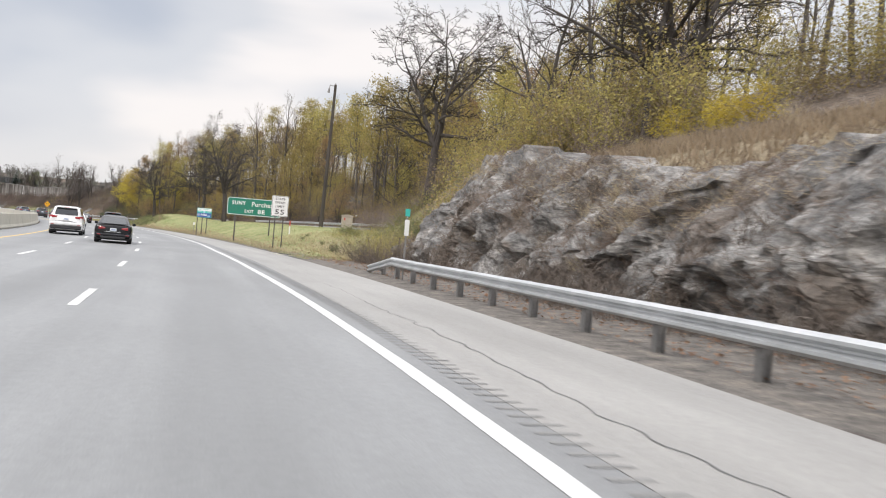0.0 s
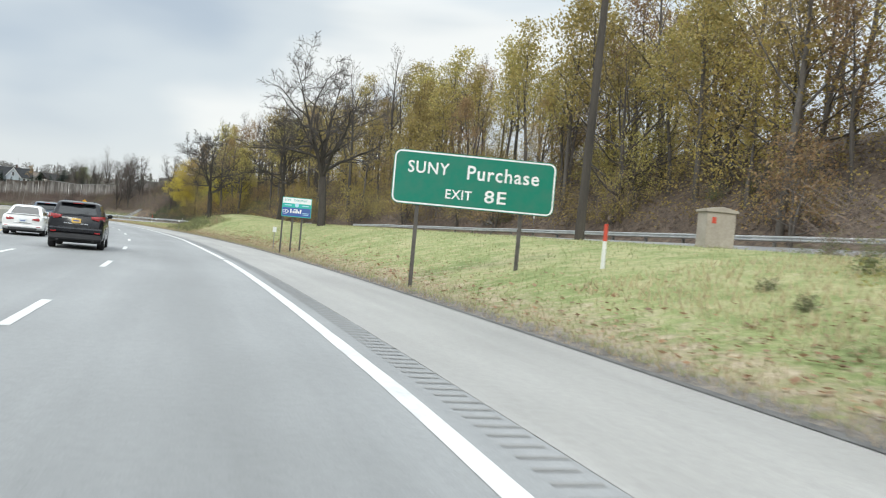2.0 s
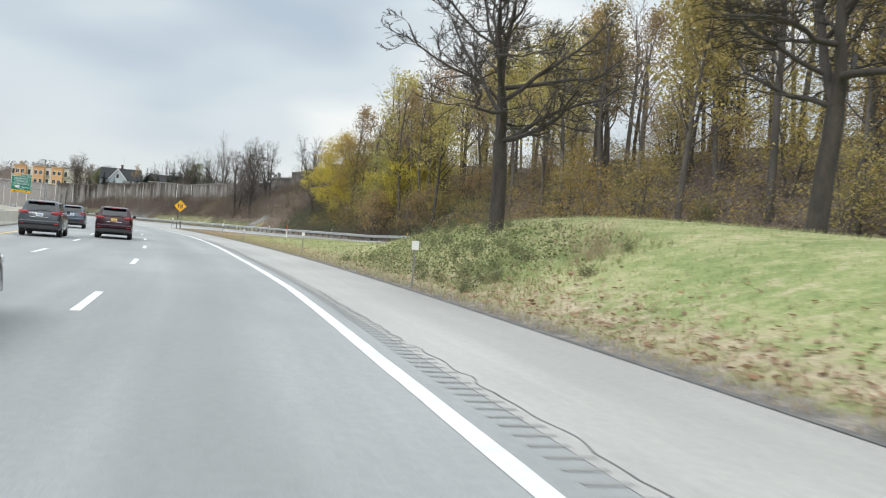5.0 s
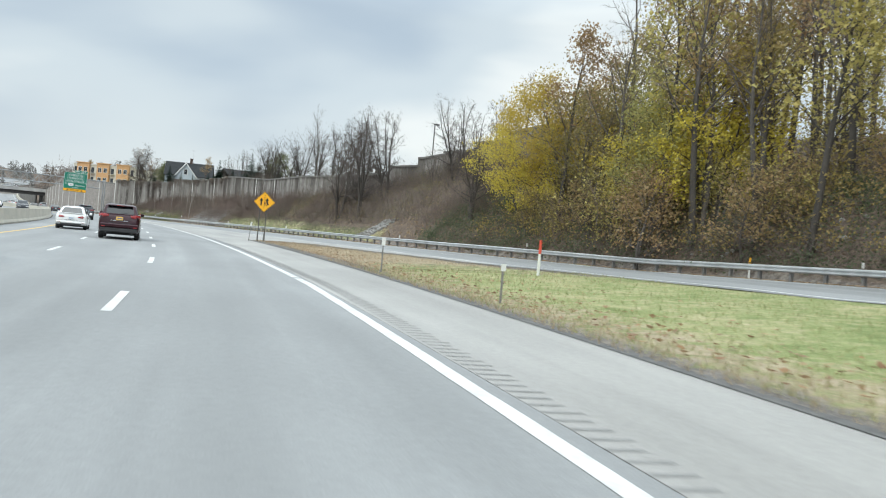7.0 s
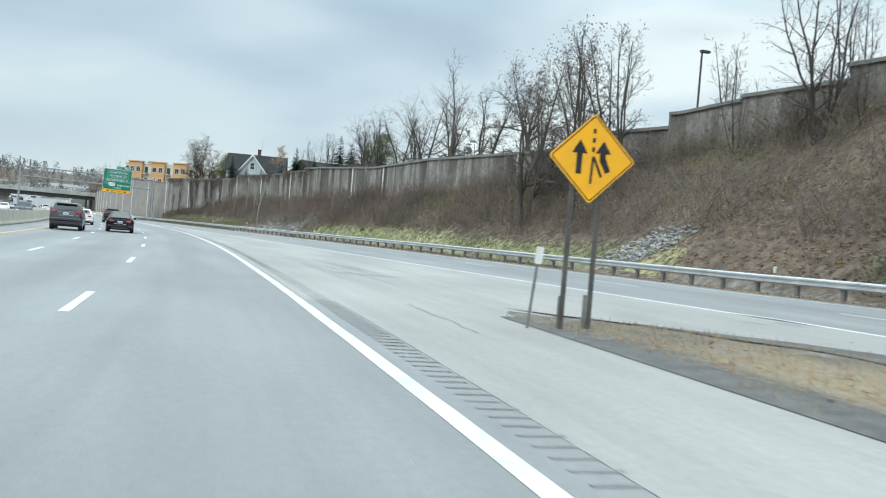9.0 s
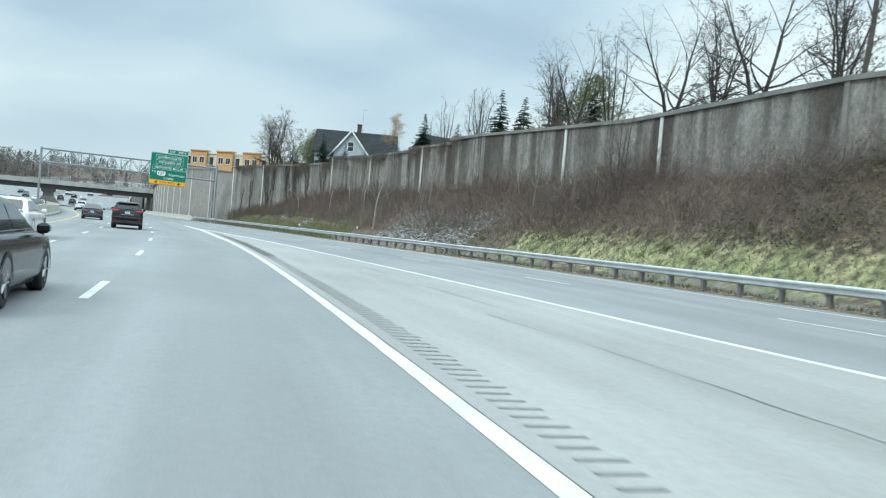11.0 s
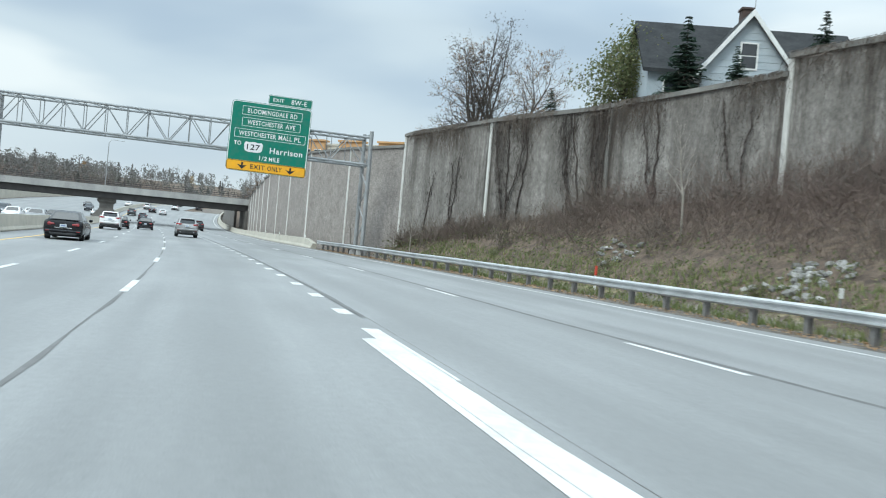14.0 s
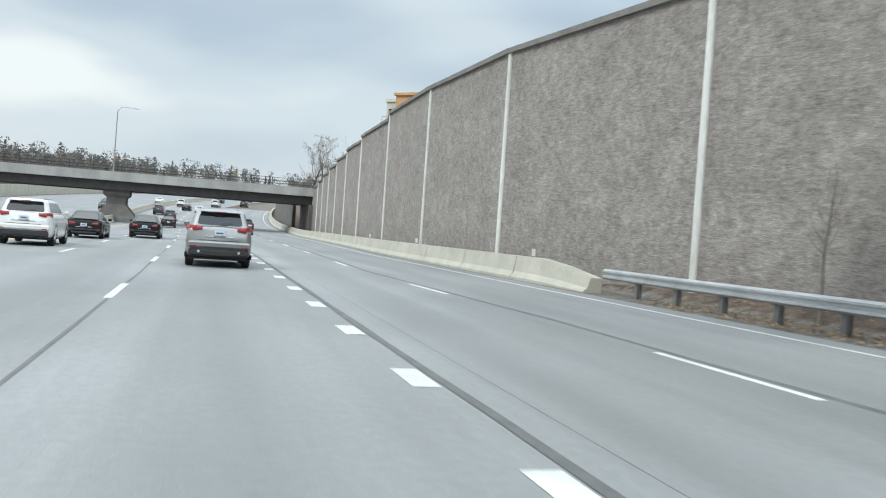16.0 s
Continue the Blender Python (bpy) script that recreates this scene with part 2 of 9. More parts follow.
def ground_material():
    """Ground cover mixed by the cover attribute: red lawn, green bare dirt and gravel, the rest leaf litter and brush floor."""
    m, n, l, b = nodes_of("ground_cover")
    nt = m.node_tree
    co = n.new("ShaderNodeTexCoord").outputs["Object"]
    at = n.new("ShaderNodeAttribute")
    at.attribute_name = "cover"
    sep = n.new("ShaderNodeSeparateColor")
    l.new(at.outputs["Color"], sep.inputs[0])
    n1, n2, n3 = noise_of(nt, co, 0.35, 6, 0.65), noise_of(nt, co, 2.2, 5, 0.65), noise_of(nt, co, 14, 4, 0.7)
    n4 = noise_of(nt, co, 0.12, 4, 0.6)
    lawn = ramp(nt, mixc(nt, 0.45, n1, n2), [(0.34, (0.145, 0.19, 0.072)), (0.46, (0.24, 0.275, 0.122)), (0.56, (0.345, 0.335, 0.185)), (0.68, (0.44, 0.375, 0.245))])
    lawn = mixc(nt, 0.5, lawn, ramp(nt, n3, [(0.3, (0.25, 0.25, 0.22)), (0.7, (0.78, 0.76, 0.70))]), "OVERLAY")
    dirt = ramp(nt, n2, [(0.3, (0.095, 0.09, 0.085)), (0.5, (0.17, 0.158, 0.145)), (0.7, (0.27, 0.243, 0.212))])
    dirt = mixc(nt, 0.5, dirt, ramp(nt, n3, [(0.3, (0.2, 0.2, 0.2)), (0.7, (0.85, 0.8, 0.75))]), "OVERLAY")
    litter = ramp(nt, n2, [(0.28, (0.056, 0.047, 0.041)), (0.48, (0.122, 0.097, 0.079)), (0.62, (0.185, 0.146, 0.113)), (0.75, (0.17, 0.156, 0.1))])
    litter = mixc(nt, 0.45, litter, ramp(nt, n3, [(0.3, (0.22, 0.2, 0.2)), (0.7, (0.8, 0.75, 0.7))]), "OVERLAY")

    def soft_edge(sock):
        a = n.new("ShaderNodeMath")
        a.operation = "ADD"
        l.new(sock, a.inputs[0])
        off = n.new("ShaderNodeMapRange")
        off.inputs["To Min"].default_value, off.inputs["To Max"].default_value = -0.55, 0.55
        l.new(n2, off.inputs[0]), l.new(off.outputs[0], a.inputs[1])
        c = n.new("ShaderNodeMapRange")
        c.inputs["From Min"].default_value, c.inputs["From Max"].default_value = 0.35, 0.65
        l.new(a.outputs[0], c.inputs[0])
        return c.outputs[0]
    col = mixc(nt, soft_edge(sep.outputs[0]), litter, lawn)
    straw = ramp(nt, n2, [(0.3, (0.20, 0.165, 0.115)), (0.5, (0.33, 0.275, 0.195)), (0.68, (0.43, 0.365, 0.27))])
    straw = mixc(nt, 0.45, straw, ramp(nt, n3, [(0.3, (0.25, 0.25, 0.22)), (0.7, (0.78, 0.76, 0.70))]), "OVERLAY")
    col = mixc(nt, soft_edge(sep.outputs[2]), col, straw)
    col = mixc(nt, soft_edge(sep.outputs[1]), col, dirt)
    l.new(col, b.inputs["Base Color"])
    b.inputs["Roughness"].default_value = 0.95
    b.inputs["Specular IOR Level"].default_value = 0.2
    bump_of(nt, b, mixc(nt, 0.5, n2, n3), 0.8, 0.12)
    return m


def wall_material(name, tones, streaked, brushed):
    """Exposed aggregate concrete, streaked by water and vine stains that run down from the coping."""
    m, n, l, b = nodes_of(name)
    nt = m.node_tree
    uv = n.new("ShaderNodeUVMap").outputs[0]
    streak = noise_of(nt, uv, 0.42, 7, 0.66, (1.0, 0.085, 1), 0.35)
    fine = noise_of(nt, uv, 7, 5, 0.75, (0.45, 1.6, 1) if brushed else (1, 0.6, 1))
    grit = noise_of(nt, uv, 26, 3, 0.75)
    lump = noise_of(nt, uv, 2.6, 6, 0.72, (0.8, 1, 1) if brushed else (1, 0.55, 1), 0.5)
    blot = noise_of(nt, uv, 0.5, 4, 0.6)
    col = ramp(nt, blot, list(zip((0.3, 0.55, 0.75), tones)))
    at = n.new("ShaderNodeAttribute")
    at.attribute_name = "stain"
    st = n.new("ShaderNodeMath")
    st.operation = "MULTIPLY"
    sr = n.new("ShaderNodeMapRange")
    sr.inputs["From Min"].default_value, sr.inputs["From Max"].default_value = 0.43, 0.55
    l.new(streak, sr.inputs[0]), l.new(sr.outputs[0], st.inputs[0]), l.new(at.outputs["Fac"], st.inputs[1])
    if streaked:
        col = mixc(nt, st.outputs[0], col, (0.07, 0.06, 0.052))
    col = mixc(nt, 0.6, col, ramp(nt, fine, [(0.30, (0.2, 0.2, 0.2)), (0.70, (0.8, 0.79, 0.78))]), "OVERLAY")
    col = mixc(nt, 0.45, col, ramp(nt, lump, [(0.32, (0.2, 0.19, 0.18)), (0.68, (0.8, 0.8, 0.8))]), "OVERLAY")
    col = mixc(nt, 0.35, col, ramp(nt, grit, [(0.3, (0.1, 0.1, 0.1)), (0.7, (0.9, 0.9, 0.9))]), "OVERLAY")
    l.new(col, b.inputs["Base Color"])
    b.inputs["Roughness"].default_value = 0.92
    bump_of(nt, b, mixc(nt, 0.5, fine, grit), 0.9, 0.05)
    return m


M_ROAD = road_material("lane_pavement", (0.238, 0.241, 0.240), True)
M_SHOULDER = road_material("shoulder_pavement", (0.310, 0.300, 0.282), False)
M_GROUND = ground_material()
M_WALL = wall_material("retaining_wall_concrete", ((0.20, 0.188, 0.174), (0.262, 0.247, 0.23), (0.325, 0.308, 0.288)), True, False)
M_WALL2 = wall_material("brown_brushed_wall_concrete", ((0.235, 0.212, 0.197), (0.285, 0.26, 0.242), (0.34, 0.312, 0.292)), False, True)
M_LINE = surface("worn_white_road_paint", (0.45, 0.45, 0.44), (0.72, 0.72, 0.70), 1.2, 14, 0.6, bump=0.1)
M_YELLOW = surface("worn_yellow_road_paint", (0.55, 0.36, 0.10), (0.72, 0.50, 0.16), 1.2, 14, 0.6, bump=0.1)
M_TAR = surface("tar_seam", (0.075, 0.075, 0.074), (0.15, 0.15, 0.148), 2, 20, 0.65)
M_EDGE = surface("dark_crumbled_asphalt", (0.06, 0.059, 0.058), (0.15, 0.145, 0.138), 2.5, 24, 0.9, bump=0.5)
M_CRACK = surface("dark_pavement_crack", (0.095, 0.094, 0.092), (0.165, 0.163, 0.16), 1.5, 12, 0.7)
M_GROOVE2 = surface("dark_milled_groove", (0.085, 0.083, 0.08), (0.15, 0.147, 0.14), 2, 20, 0.8)
M_GROOVE = surface("milled_groove", (0.185, 0.182, 0.175), (0.255, 0.25, 0.24), 2, 20, 0.8)
M_CONC = surface("barrier_concrete", (0.36, 0.34, 0.29), (0.52, 0.49, 0.42), 0.8, 18, 0.85, bump=0.25)
M_CONC2 = surface("bridge_concrete", (0.27, 0.265, 0.26), (0.46, 0.45, 0.43), 0.5, 12, 0.85, bump=0.2, stretch=(1, 1, 0.4))
M_COPING = surface("coping_concrete", (0.13, 0.125, 0.115), (0.25, 0.24, 0.22), 0.7, 12, 0.9, bump=0.3)
M_JOINT = surface("white_joint_strip", (0.46, 0.45, 0.42), (0.74, 0.73, 0.70), 0.6, 9, 0.8, stretch=(1, 1, 0.25))
M_GALV = surface("galvanised_steel", (0.40, 0.415, 0.42), (0.62, 0.63, 0.64), 1.1, 20, 0.42, metal=0.55, bump=0.06)
M_POST = surface("weathered_steel_post", (0.16, 0.155, 0.15), (0.32, 0.31, 0.30), 2, 20, 0.6, metal=0.4)
M_SIGNPOST = surface("dark_rusted_sign_post", (0.055, 0.05, 0.047), (0.13, 0.118, 0.108), 2, 20, 0.7, metal=0.2)
# concrete darkened in its colour to stand for shade under the bridge deck
M_PIER = surface("shade_darkened_pier_concrete", (0.085, 0.08, 0.074), (0.18, 0.17, 0.158), 0.6, 9, 0.9, bump=0.2)
M_GANTRY = surface("grey_gantry_steel", (0.24, 0.25, 0.255), (0.40, 0.41, 0.415), 1.0, 15, 0.45, metal=0.4, bump=0.05)
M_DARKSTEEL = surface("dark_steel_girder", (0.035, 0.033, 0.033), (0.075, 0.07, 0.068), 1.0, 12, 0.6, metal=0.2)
M_BARK = surface("grey_brown_bark", (0.032, 0.027, 0.024), (0.085, 0.073, 0.063), 3, 22, 0.95, bump=0.6, stretch=(1, 1, 0.3), vary=0.25)
M_WOODBARK = surface("grey_woodland_bark", (0.05, 0.044, 0.039), (0.125, 0.11, 0.096), 3, 22, 0.95, bump=0.5, stretch=(1, 1, 0.3), vary=0.3)
M_PALEBARK = surface("pale_bark", (0.16, 0.14, 0.12), (0.34, 0.31, 0.27), 3, 22, 0.95, bump=0.4, stretch=(1, 1, 0.3), vary=0.2)
M_TWIG = surface("brown_twigs", (0.115, 0.09, 0.076), (0.25, 0.195, 0.165), 4, 22, 0.95, bump=0, vary=0.25)
M_PALETWIG = surface("pale_grey_twigs", (0.19, 0.16, 0.135), (0.36, 0.31, 0.265), 4, 22, 0.95, bump=0, vary=0.25)
M_DARKTWIG = surface("dark_brown_twigs", (0.042, 0.034, 0.031), (0.105, 0.085, 0.075), 4, 22, 0.95, bump=0, vary=0.25)
M_LEAF_OLIVE = leafy("olive_autumn_leaves", (0.235, 0.205, 0.072), (0.365, 0.30, 0.10), (0.47, 0.37, 0.13))
M_LEAF_TAN = leafy("tan_autumn_leaves", (0.26, 0.165, 0.085), (0.37, 0.245, 0.12), (0.30, 0.235, 0.12))
M_LEAF_GOLD = leafy("golden_autumn_leaves", (0.56, 0.45, 0.055), (0.68, 0.55, 0.085), (0.45, 0.40, 0.085))
M_BRUSH = surface("red_brown_brush", (0.084, 0.068, 0.056), (0.185, 0.15, 0.124), 1.2, 9, 0.95, bump=0, vary=0.2)
M_DARKBRUSH = surface("dark_red_brown_brush", (0.074, 0.053, 0.045), (0.17, 0.124, 0.106), 1.2, 9, 0.95, bump=0, vary=0.2)
M_LEAF_YELLOW = leafy("yellow_autumn_leaves", (0.35, 0.265, 0.08), (0.46, 0.355, 0.105), (0.28, 0.235, 0.09))
M_LEAF_WITHER = leafy("withered_brown_leaves", (0.085, 0.066, 0.056), (0.13, 0.10, 0.082), (0.10, 0.085, 0.075))
M_LEAF_MOSS = leafy("olive_green_leaves", (0.21, 0.20, 0.075), (0.30, 0.27, 0.10), (0.38, 0.32, 0.12))
M_LEAF_IVY = leafy("dark_ivy_leaves", (0.06, 0.085, 0.045), (0.10, 0.125, 0.065), (0.15, 0.16, 0.09))
M_LEAF_GREEN = leafy("dull_green_leaves", (0.10, 0.125, 0.055), (0.15, 0.17, 0.075), (0.22, 0.21, 0.10))
M_NEEDLE = leafy("dark_spruce_needles", (0.028, 0.05, 0.036), (0.042, 0.07, 0.05), (0.06, 0.085, 0.06))
M_WEED = leafy("green_weed_blades", (0.045, 0.08, 0.024), (0.08, 0.12, 0.038), (0.135, 0.155, 0.065))
M_GRASS = leafy("grass_blades", (0.182, 0.208, 0.085), (0.286, 0.286, 0.130), (0.442, 0.390, 0.227))
M_VERGE = leafy("yellow_green_grass", (0.132, 0.180, 0.060), (0.204, 0.252, 0.090), (0.324, 0.324, 0.150))
M_STRAW = leafy("dry_straw_grass", (0.34, 0.265, 0.165), (0.46, 0.375, 0.25), (0.27, 0.215, 0.14))
M_SLOPELITTER = leafy("dark_leaf_litter", (0.17, 0.115, 0.075), (0.245, 0.17, 0.115), (0.13, 0.092, 0.066))
M_LITTER = leafy("fallen_leaves", (0.36, 0.21, 0.11), (0.43, 0.30, 0.18), (0.25, 0.16, 0.10))
M_SIGNGREEN = paint("green_sign_sheeting", (0.0, 0.175, 0.115), 0.45)
M_SIGNWHITE = paint("white_sign_sheeting", (0.80, 0.80, 0.80), 0.45)
M_SIGNYELLOW = paint("yellow_sign_sheeting", (0.86, 0.42, 0.008), 0.45)
M_SIGNBLACK = paint("black_sign_legend", (0.012, 0.012, 0.014), 0.5)
M_SIGNBLUE = paint("blue_sign_sheeting", (0.045, 0.10, 0.34), 0.45)
M_SIGNTEAL = paint("teal_sign_sheeting", (0.03, 0.42, 0.36), 0.45)
M_SIGNPALE = paint("pale_sky_blue_sheeting", (0.42, 0.66, 0.78), 0.45)
M_RED = paint("red_reflective_paint", (0.55, 0.06, 0.03), 0.5)
M_POSTWHITE = paint("white_plastic_marker", (0.72, 0.72, 0.70), 0.5)
M_WOODPOLE = surface("dark_wooden_pole", (0.035, 0.03, 0.027), (0.085, 0.072, 0.06), 2, 25, 0.9, bump=0.4, stretch=(1, 1, 0.15))
M_BOX = surface("weathered_tan_cabinet_metal", (0.30, 0.26, 0.22), (0.44, 0.39, 0.34), 2, 15, 0.6)
M_RUBBLE = surface("grey_rubble", (0.12, 0.115, 0.108), (0.36, 0.35, 0.33), 2.5, 11, 0.9, bump=0.4)
M_RIPRAP = surface("grey_riprap_stone", (0.14, 0.135, 0.127), (0.38, 0.37, 0.35), 1.5, 12, 0.9, bump=0.5, vary=0.35)
M_GLASSDARK = paint("tinted_car_glass", (0.012, 0.014, 0.016), 0.06, 0.0, 0.0, 0.8)
M_TYRE = paint("black_tyre_rubber", (0.018, 0.018, 0.019), 0.85)
M_RIM = paint("alloy_rim", (0.36, 0.36, 0.37), 0.3, 0.9)
M_PLASTIC = paint("black_car_plastic", (0.025, 0.025, 0.027), 0.6)
M_TAIL = paint("red_lamp_lens", (0.30, 0.010, 0.014), 0.15, 0.0, 0.6)
M_PLATE = paint("pale_number_plate", (0.62, 0.66, 0.70), 0.5)
M_PLATEY = paint("yellow_number_plate", (0.75, 0.48, 0.12), 0.5)
M_CHROME = paint("chrome_trim", (0.6, 0.6, 0.6), 0.12, 1.0)
M_LAMPGLASS = paint("clear_lamp_lens", (0.65, 0.66, 0.68), 0.1, 0.0, 0.5)
M_SIDING = surface("pale_blue_grey_siding", (0.36, 0.41, 0.45), (0.46, 0.51, 0.55), 1, 12, 0.7)
M_SHINGLE = surface("dark_roof_shingle", (0.022, 0.024, 0.026), (0.055, 0.056, 0.058), 1.2, 9, 0.95, bump=0.3, spec=0.15)
M_TRIM = paint("white_house_trim", (0.75, 0.75, 0.74), 0.5)
M_BRICK = surface("red_brown_chimney_brick", (0.05, 0.035, 0.03), (0.10, 0.065, 0.055), 5, 20, 0.9)
M_STUCCO = surface("tan_orange_stucco", (0.46, 0.27, 0.13), (0.56, 0.34, 0.17), 0.6, 9, 0.85)
M_STUCCO2 = surface("cream_stucco", (0.50, 0.47, 0.41), (0.60, 0.57, 0.50), 0.6, 9, 0.85)
M_WINDOW = paint("dark_window_glass", (0.02, 0.024, 0.03), 0.06, 0.0, 0.0, 0.8)
# distance haze is painted in: the wood tones are paled towards grey
M_FARWOOD = leafy("haze_paled_far_woods", (0.15, 0.145, 0.142), (0.21, 0.198, 0.188), (0.16, 0.168, 0.142))


def rock_material(name, tone):
    m, n, l, b = nodes_of(name)
    nt = m.node_tree
    co = n.new("ShaderNodeTexCoord").outputs["Object"]
    lay = noise_of(nt, co, 0.8, 8, 0.70, (1, 1, 1.2), 0.9)
    fine = noise_of(nt, co, 6, 6, 0.72, (1, 1, 1.6))
    vor = n.new("ShaderNodeTexVoronoi")
    vor.feature = "DISTANCE_TO_EDGE"
    vor.inputs["Scale"].default_value = 0.9
    mp = n.new("ShaderNodeMapping")
    mp.inputs["Scale"].default_value, mp.inputs["Rotation"].default_value = (1.0, 0.8, 2.2), (0.3, 0.5, 0.2)
    l.new(co, mp.inputs[0]), l.new(mp.outputs[0], vor.inputs["Vector"])
    crack = n.new("ShaderNodeMapRange")
    crack.inputs["From Max"].default_value = 0.06
    l.new(vor.outputs["Distance"], crack.inputs[0])
    col = ramp(nt, lay, [(at_, [v * tone for v in c]) for at_, c in ((0.32, (0.046, 0.045, 0.045)), (0.44, (0.145, 0.141, 0.137)), (0.55, (0.265, 0.257, 0.247)), (0.66, (0.44, 0.425, 0.405)))])
    col = mixc(nt, 0.55, col, ramp(nt, fine, [(0.32, (0.15, 0.15, 0.15)), (0.68, (0.85, 0.83, 0.8))]), "OVERLAY")
    soil = noise_of(nt, co, 0.5, 6, 0.7, (1, 1, 0.8), 0.4)
    soil_amt = n.new("ShaderNodeMapRange")
    soil_amt.inputs["From Min"].default_value, soil_amt.inputs["From Max"].default_value = 0.50, 0.58
    soil_amt.inputs["To Max"].default_value = 0.75
    l.new(soil, soil_amt.inputs[0])
    col = mixc(nt, soil_amt.outputs[0], col, ramp(nt, fine, [(0.3, (0.09, 0.072, 0.058)), (0.7, (0.24, 0.19, 0.15))]))
    inv = n.new("ShaderNodeMath")
    inv.operation = "MULTIPLY_ADD"
    inv.inputs[1].default_value, inv.inputs[2].default_value = -0.4, 0.4
    l.new(crack.outputs[0], inv.inputs[0])
    col = mixc(nt, inv.outputs[0], col, (0.03, 0.028, 0.027))
    l.new(col, b.inputs["Base Color"])
    b.inputs["Roughness"].default_value = 0.8
    bump_of(nt, b, mixc(nt, 0.6, lay, fine), 1.0, 0.15)
    return m


M_ROCK = rock_material("dark_schist_rock", 1.18)
# the same rock recipe at about half the tone
M_BANKROCK = rock_material("dark_bank_rock", 0.55)

# ---------------------------------------------------------------- the line of the road
# s runs along the carriageway in metres, l to its right, z up.


def heading(s):
    h = -4.0e-5 * min(s, 415) ** 2 + 0.10185 * min(s, 415) - 2.42
    if s < -60:
        h = -4.0e-5 * 3600 - 0.10185 * 60 - 2.42
    if s > 415:
        h += 0.02 * (min(s, 545) - 415)
    if s > 545:
        h -= 0.10 * (min(s, 720) - 545)
    return radians(h)


S0, S1 = -2000, 3000
LINE = [(0.0, 0.0)]
for i in range(S0, S1):
    a = heading(i + 0.5)
    LINE.append((LINE[-1][0] - math.sin(a), LINE[-1][1] + math.cos(a)))
ox, oy = LINE[-S0]
LINE = [(x - ox - 0.02, y - oy - 0.01) for x, y in LINE]


def W(s, l=0.0, z=0.0):
    i = min(max(int(math.floor(s)), S0), S1 - 1)
    f = s - i
    (x0, y0), (x1, y1) = LINE[i - S0], LINE[i - S0 + 1]
    a = heading(s)
    return (x0 + (x1 - x0) * f + math.cos(a) * l, y0 + (y1 - y0) * f + math.sin(a) * l, z)


def at(s, l, z=None, turn=0.0):
    """A pose on the ground at s, l, facing along the road (y ahead), turned left by some degrees."""
    x, y, _ = W(s, l)
    return pose(x, y, ground_z(s, l) if z is None else z, 0, 0, math.degrees(heading(s)) + turn)


def lerp(x, table):
    if x <= table[0][0]:
        return table[0][1]
    for (a, va), (b, vb) in zip(table, table[1:]):
        if x <= b:
            return va + (vb - va) * (x - a) / (b - a)
    return table[-1][1]


def smooth(a, b, x):
    t = min(1.0, max(0.0, (x - a) / (b - a)))
    return t * t * (3 - 2 * t)


# right edge of the ramp pavement and its height there; left edge of the ramp pavement
RAMP_R = [(-100, 34), (50, 31), (150, 29), (200, 27), (225, 25), (260, 20.4), (300, 17.6), (340, 15.4), (380, 13.0), (402, 11.9), (426, 11.0), (440, 10.6), (465, 10.3), (495, 11.6), (520, 12.6), (545, 14.0), (620, 14.5), (900, 14)]
RAMP_Z = [(-100, 3.2), (50, 3.0), (100, 2.7), (150, 2.4), (170, 2.05), (200, 1.2), (225, 0.55), (262, 0.3), (330, 0.08), (365, 0.0)]
RAMP_L = [(-100, 24), (50, 22), (150, 20), (200, 17.2), (225, 14.2), (244, 10.4), (249, 7.9), (251, 5.8)]
# retaining wall: line, top, ground at its foot
WALL_L = [(240, 37), (255, 34.5), (285, 33.6), (300, 28.5), (314, 25.2), (366, 24.0), (380, 22.9), (404, 19.6), (411.5, 17.2), (424.5, 15.0), (437, 13.5), (450.5, 12.3), (464, 12.4), (495, 13.7), (520, 15.4), (545, 17.5)]
WALL_FOOT = [(240, 11.5), (255, 11.0), (270, 10.3), (285, 8.9), (300, 7.0), (314, 5.7), (350, 5.6), (366, 5.5), (385, 4.9), (404, 4.0), (413, 2.8), (424, 1.0), (436, 0.3), (545, 0.25)]
WALL_TOP = [(240, 13.6), (262.9, 13.1), (263.3, 12.3), (270.9, 12.6), (271.3, 11.75), (279.2, 12.0), (279.6, 11.75), (285.9, 11.6), (286.3, 10.6), (291.6, 10.5), (292.0, 9.5), (300, 9.2), (330, 9.0), (352, 9.95), (358.85, 10.1), (359.25, 9.7), (369.35, 9.9), (369.75, 9.6), (380, 9.55), (391.05, 9.8), (391.45, 9.1), (404, 9.15), (415, 9.15), (424.2, 9.2), (424.9, 8.35), (437, 9.0), (450.5, 9.5), (464, 9.9), (482, 10.1)]


def road_rise(s):
    return 0.0 if s < 520 else (0.0004 * (s - 520) ** 2 if s < 585 else 1.69 + 0.052 * (min(s, 1200) - 585))


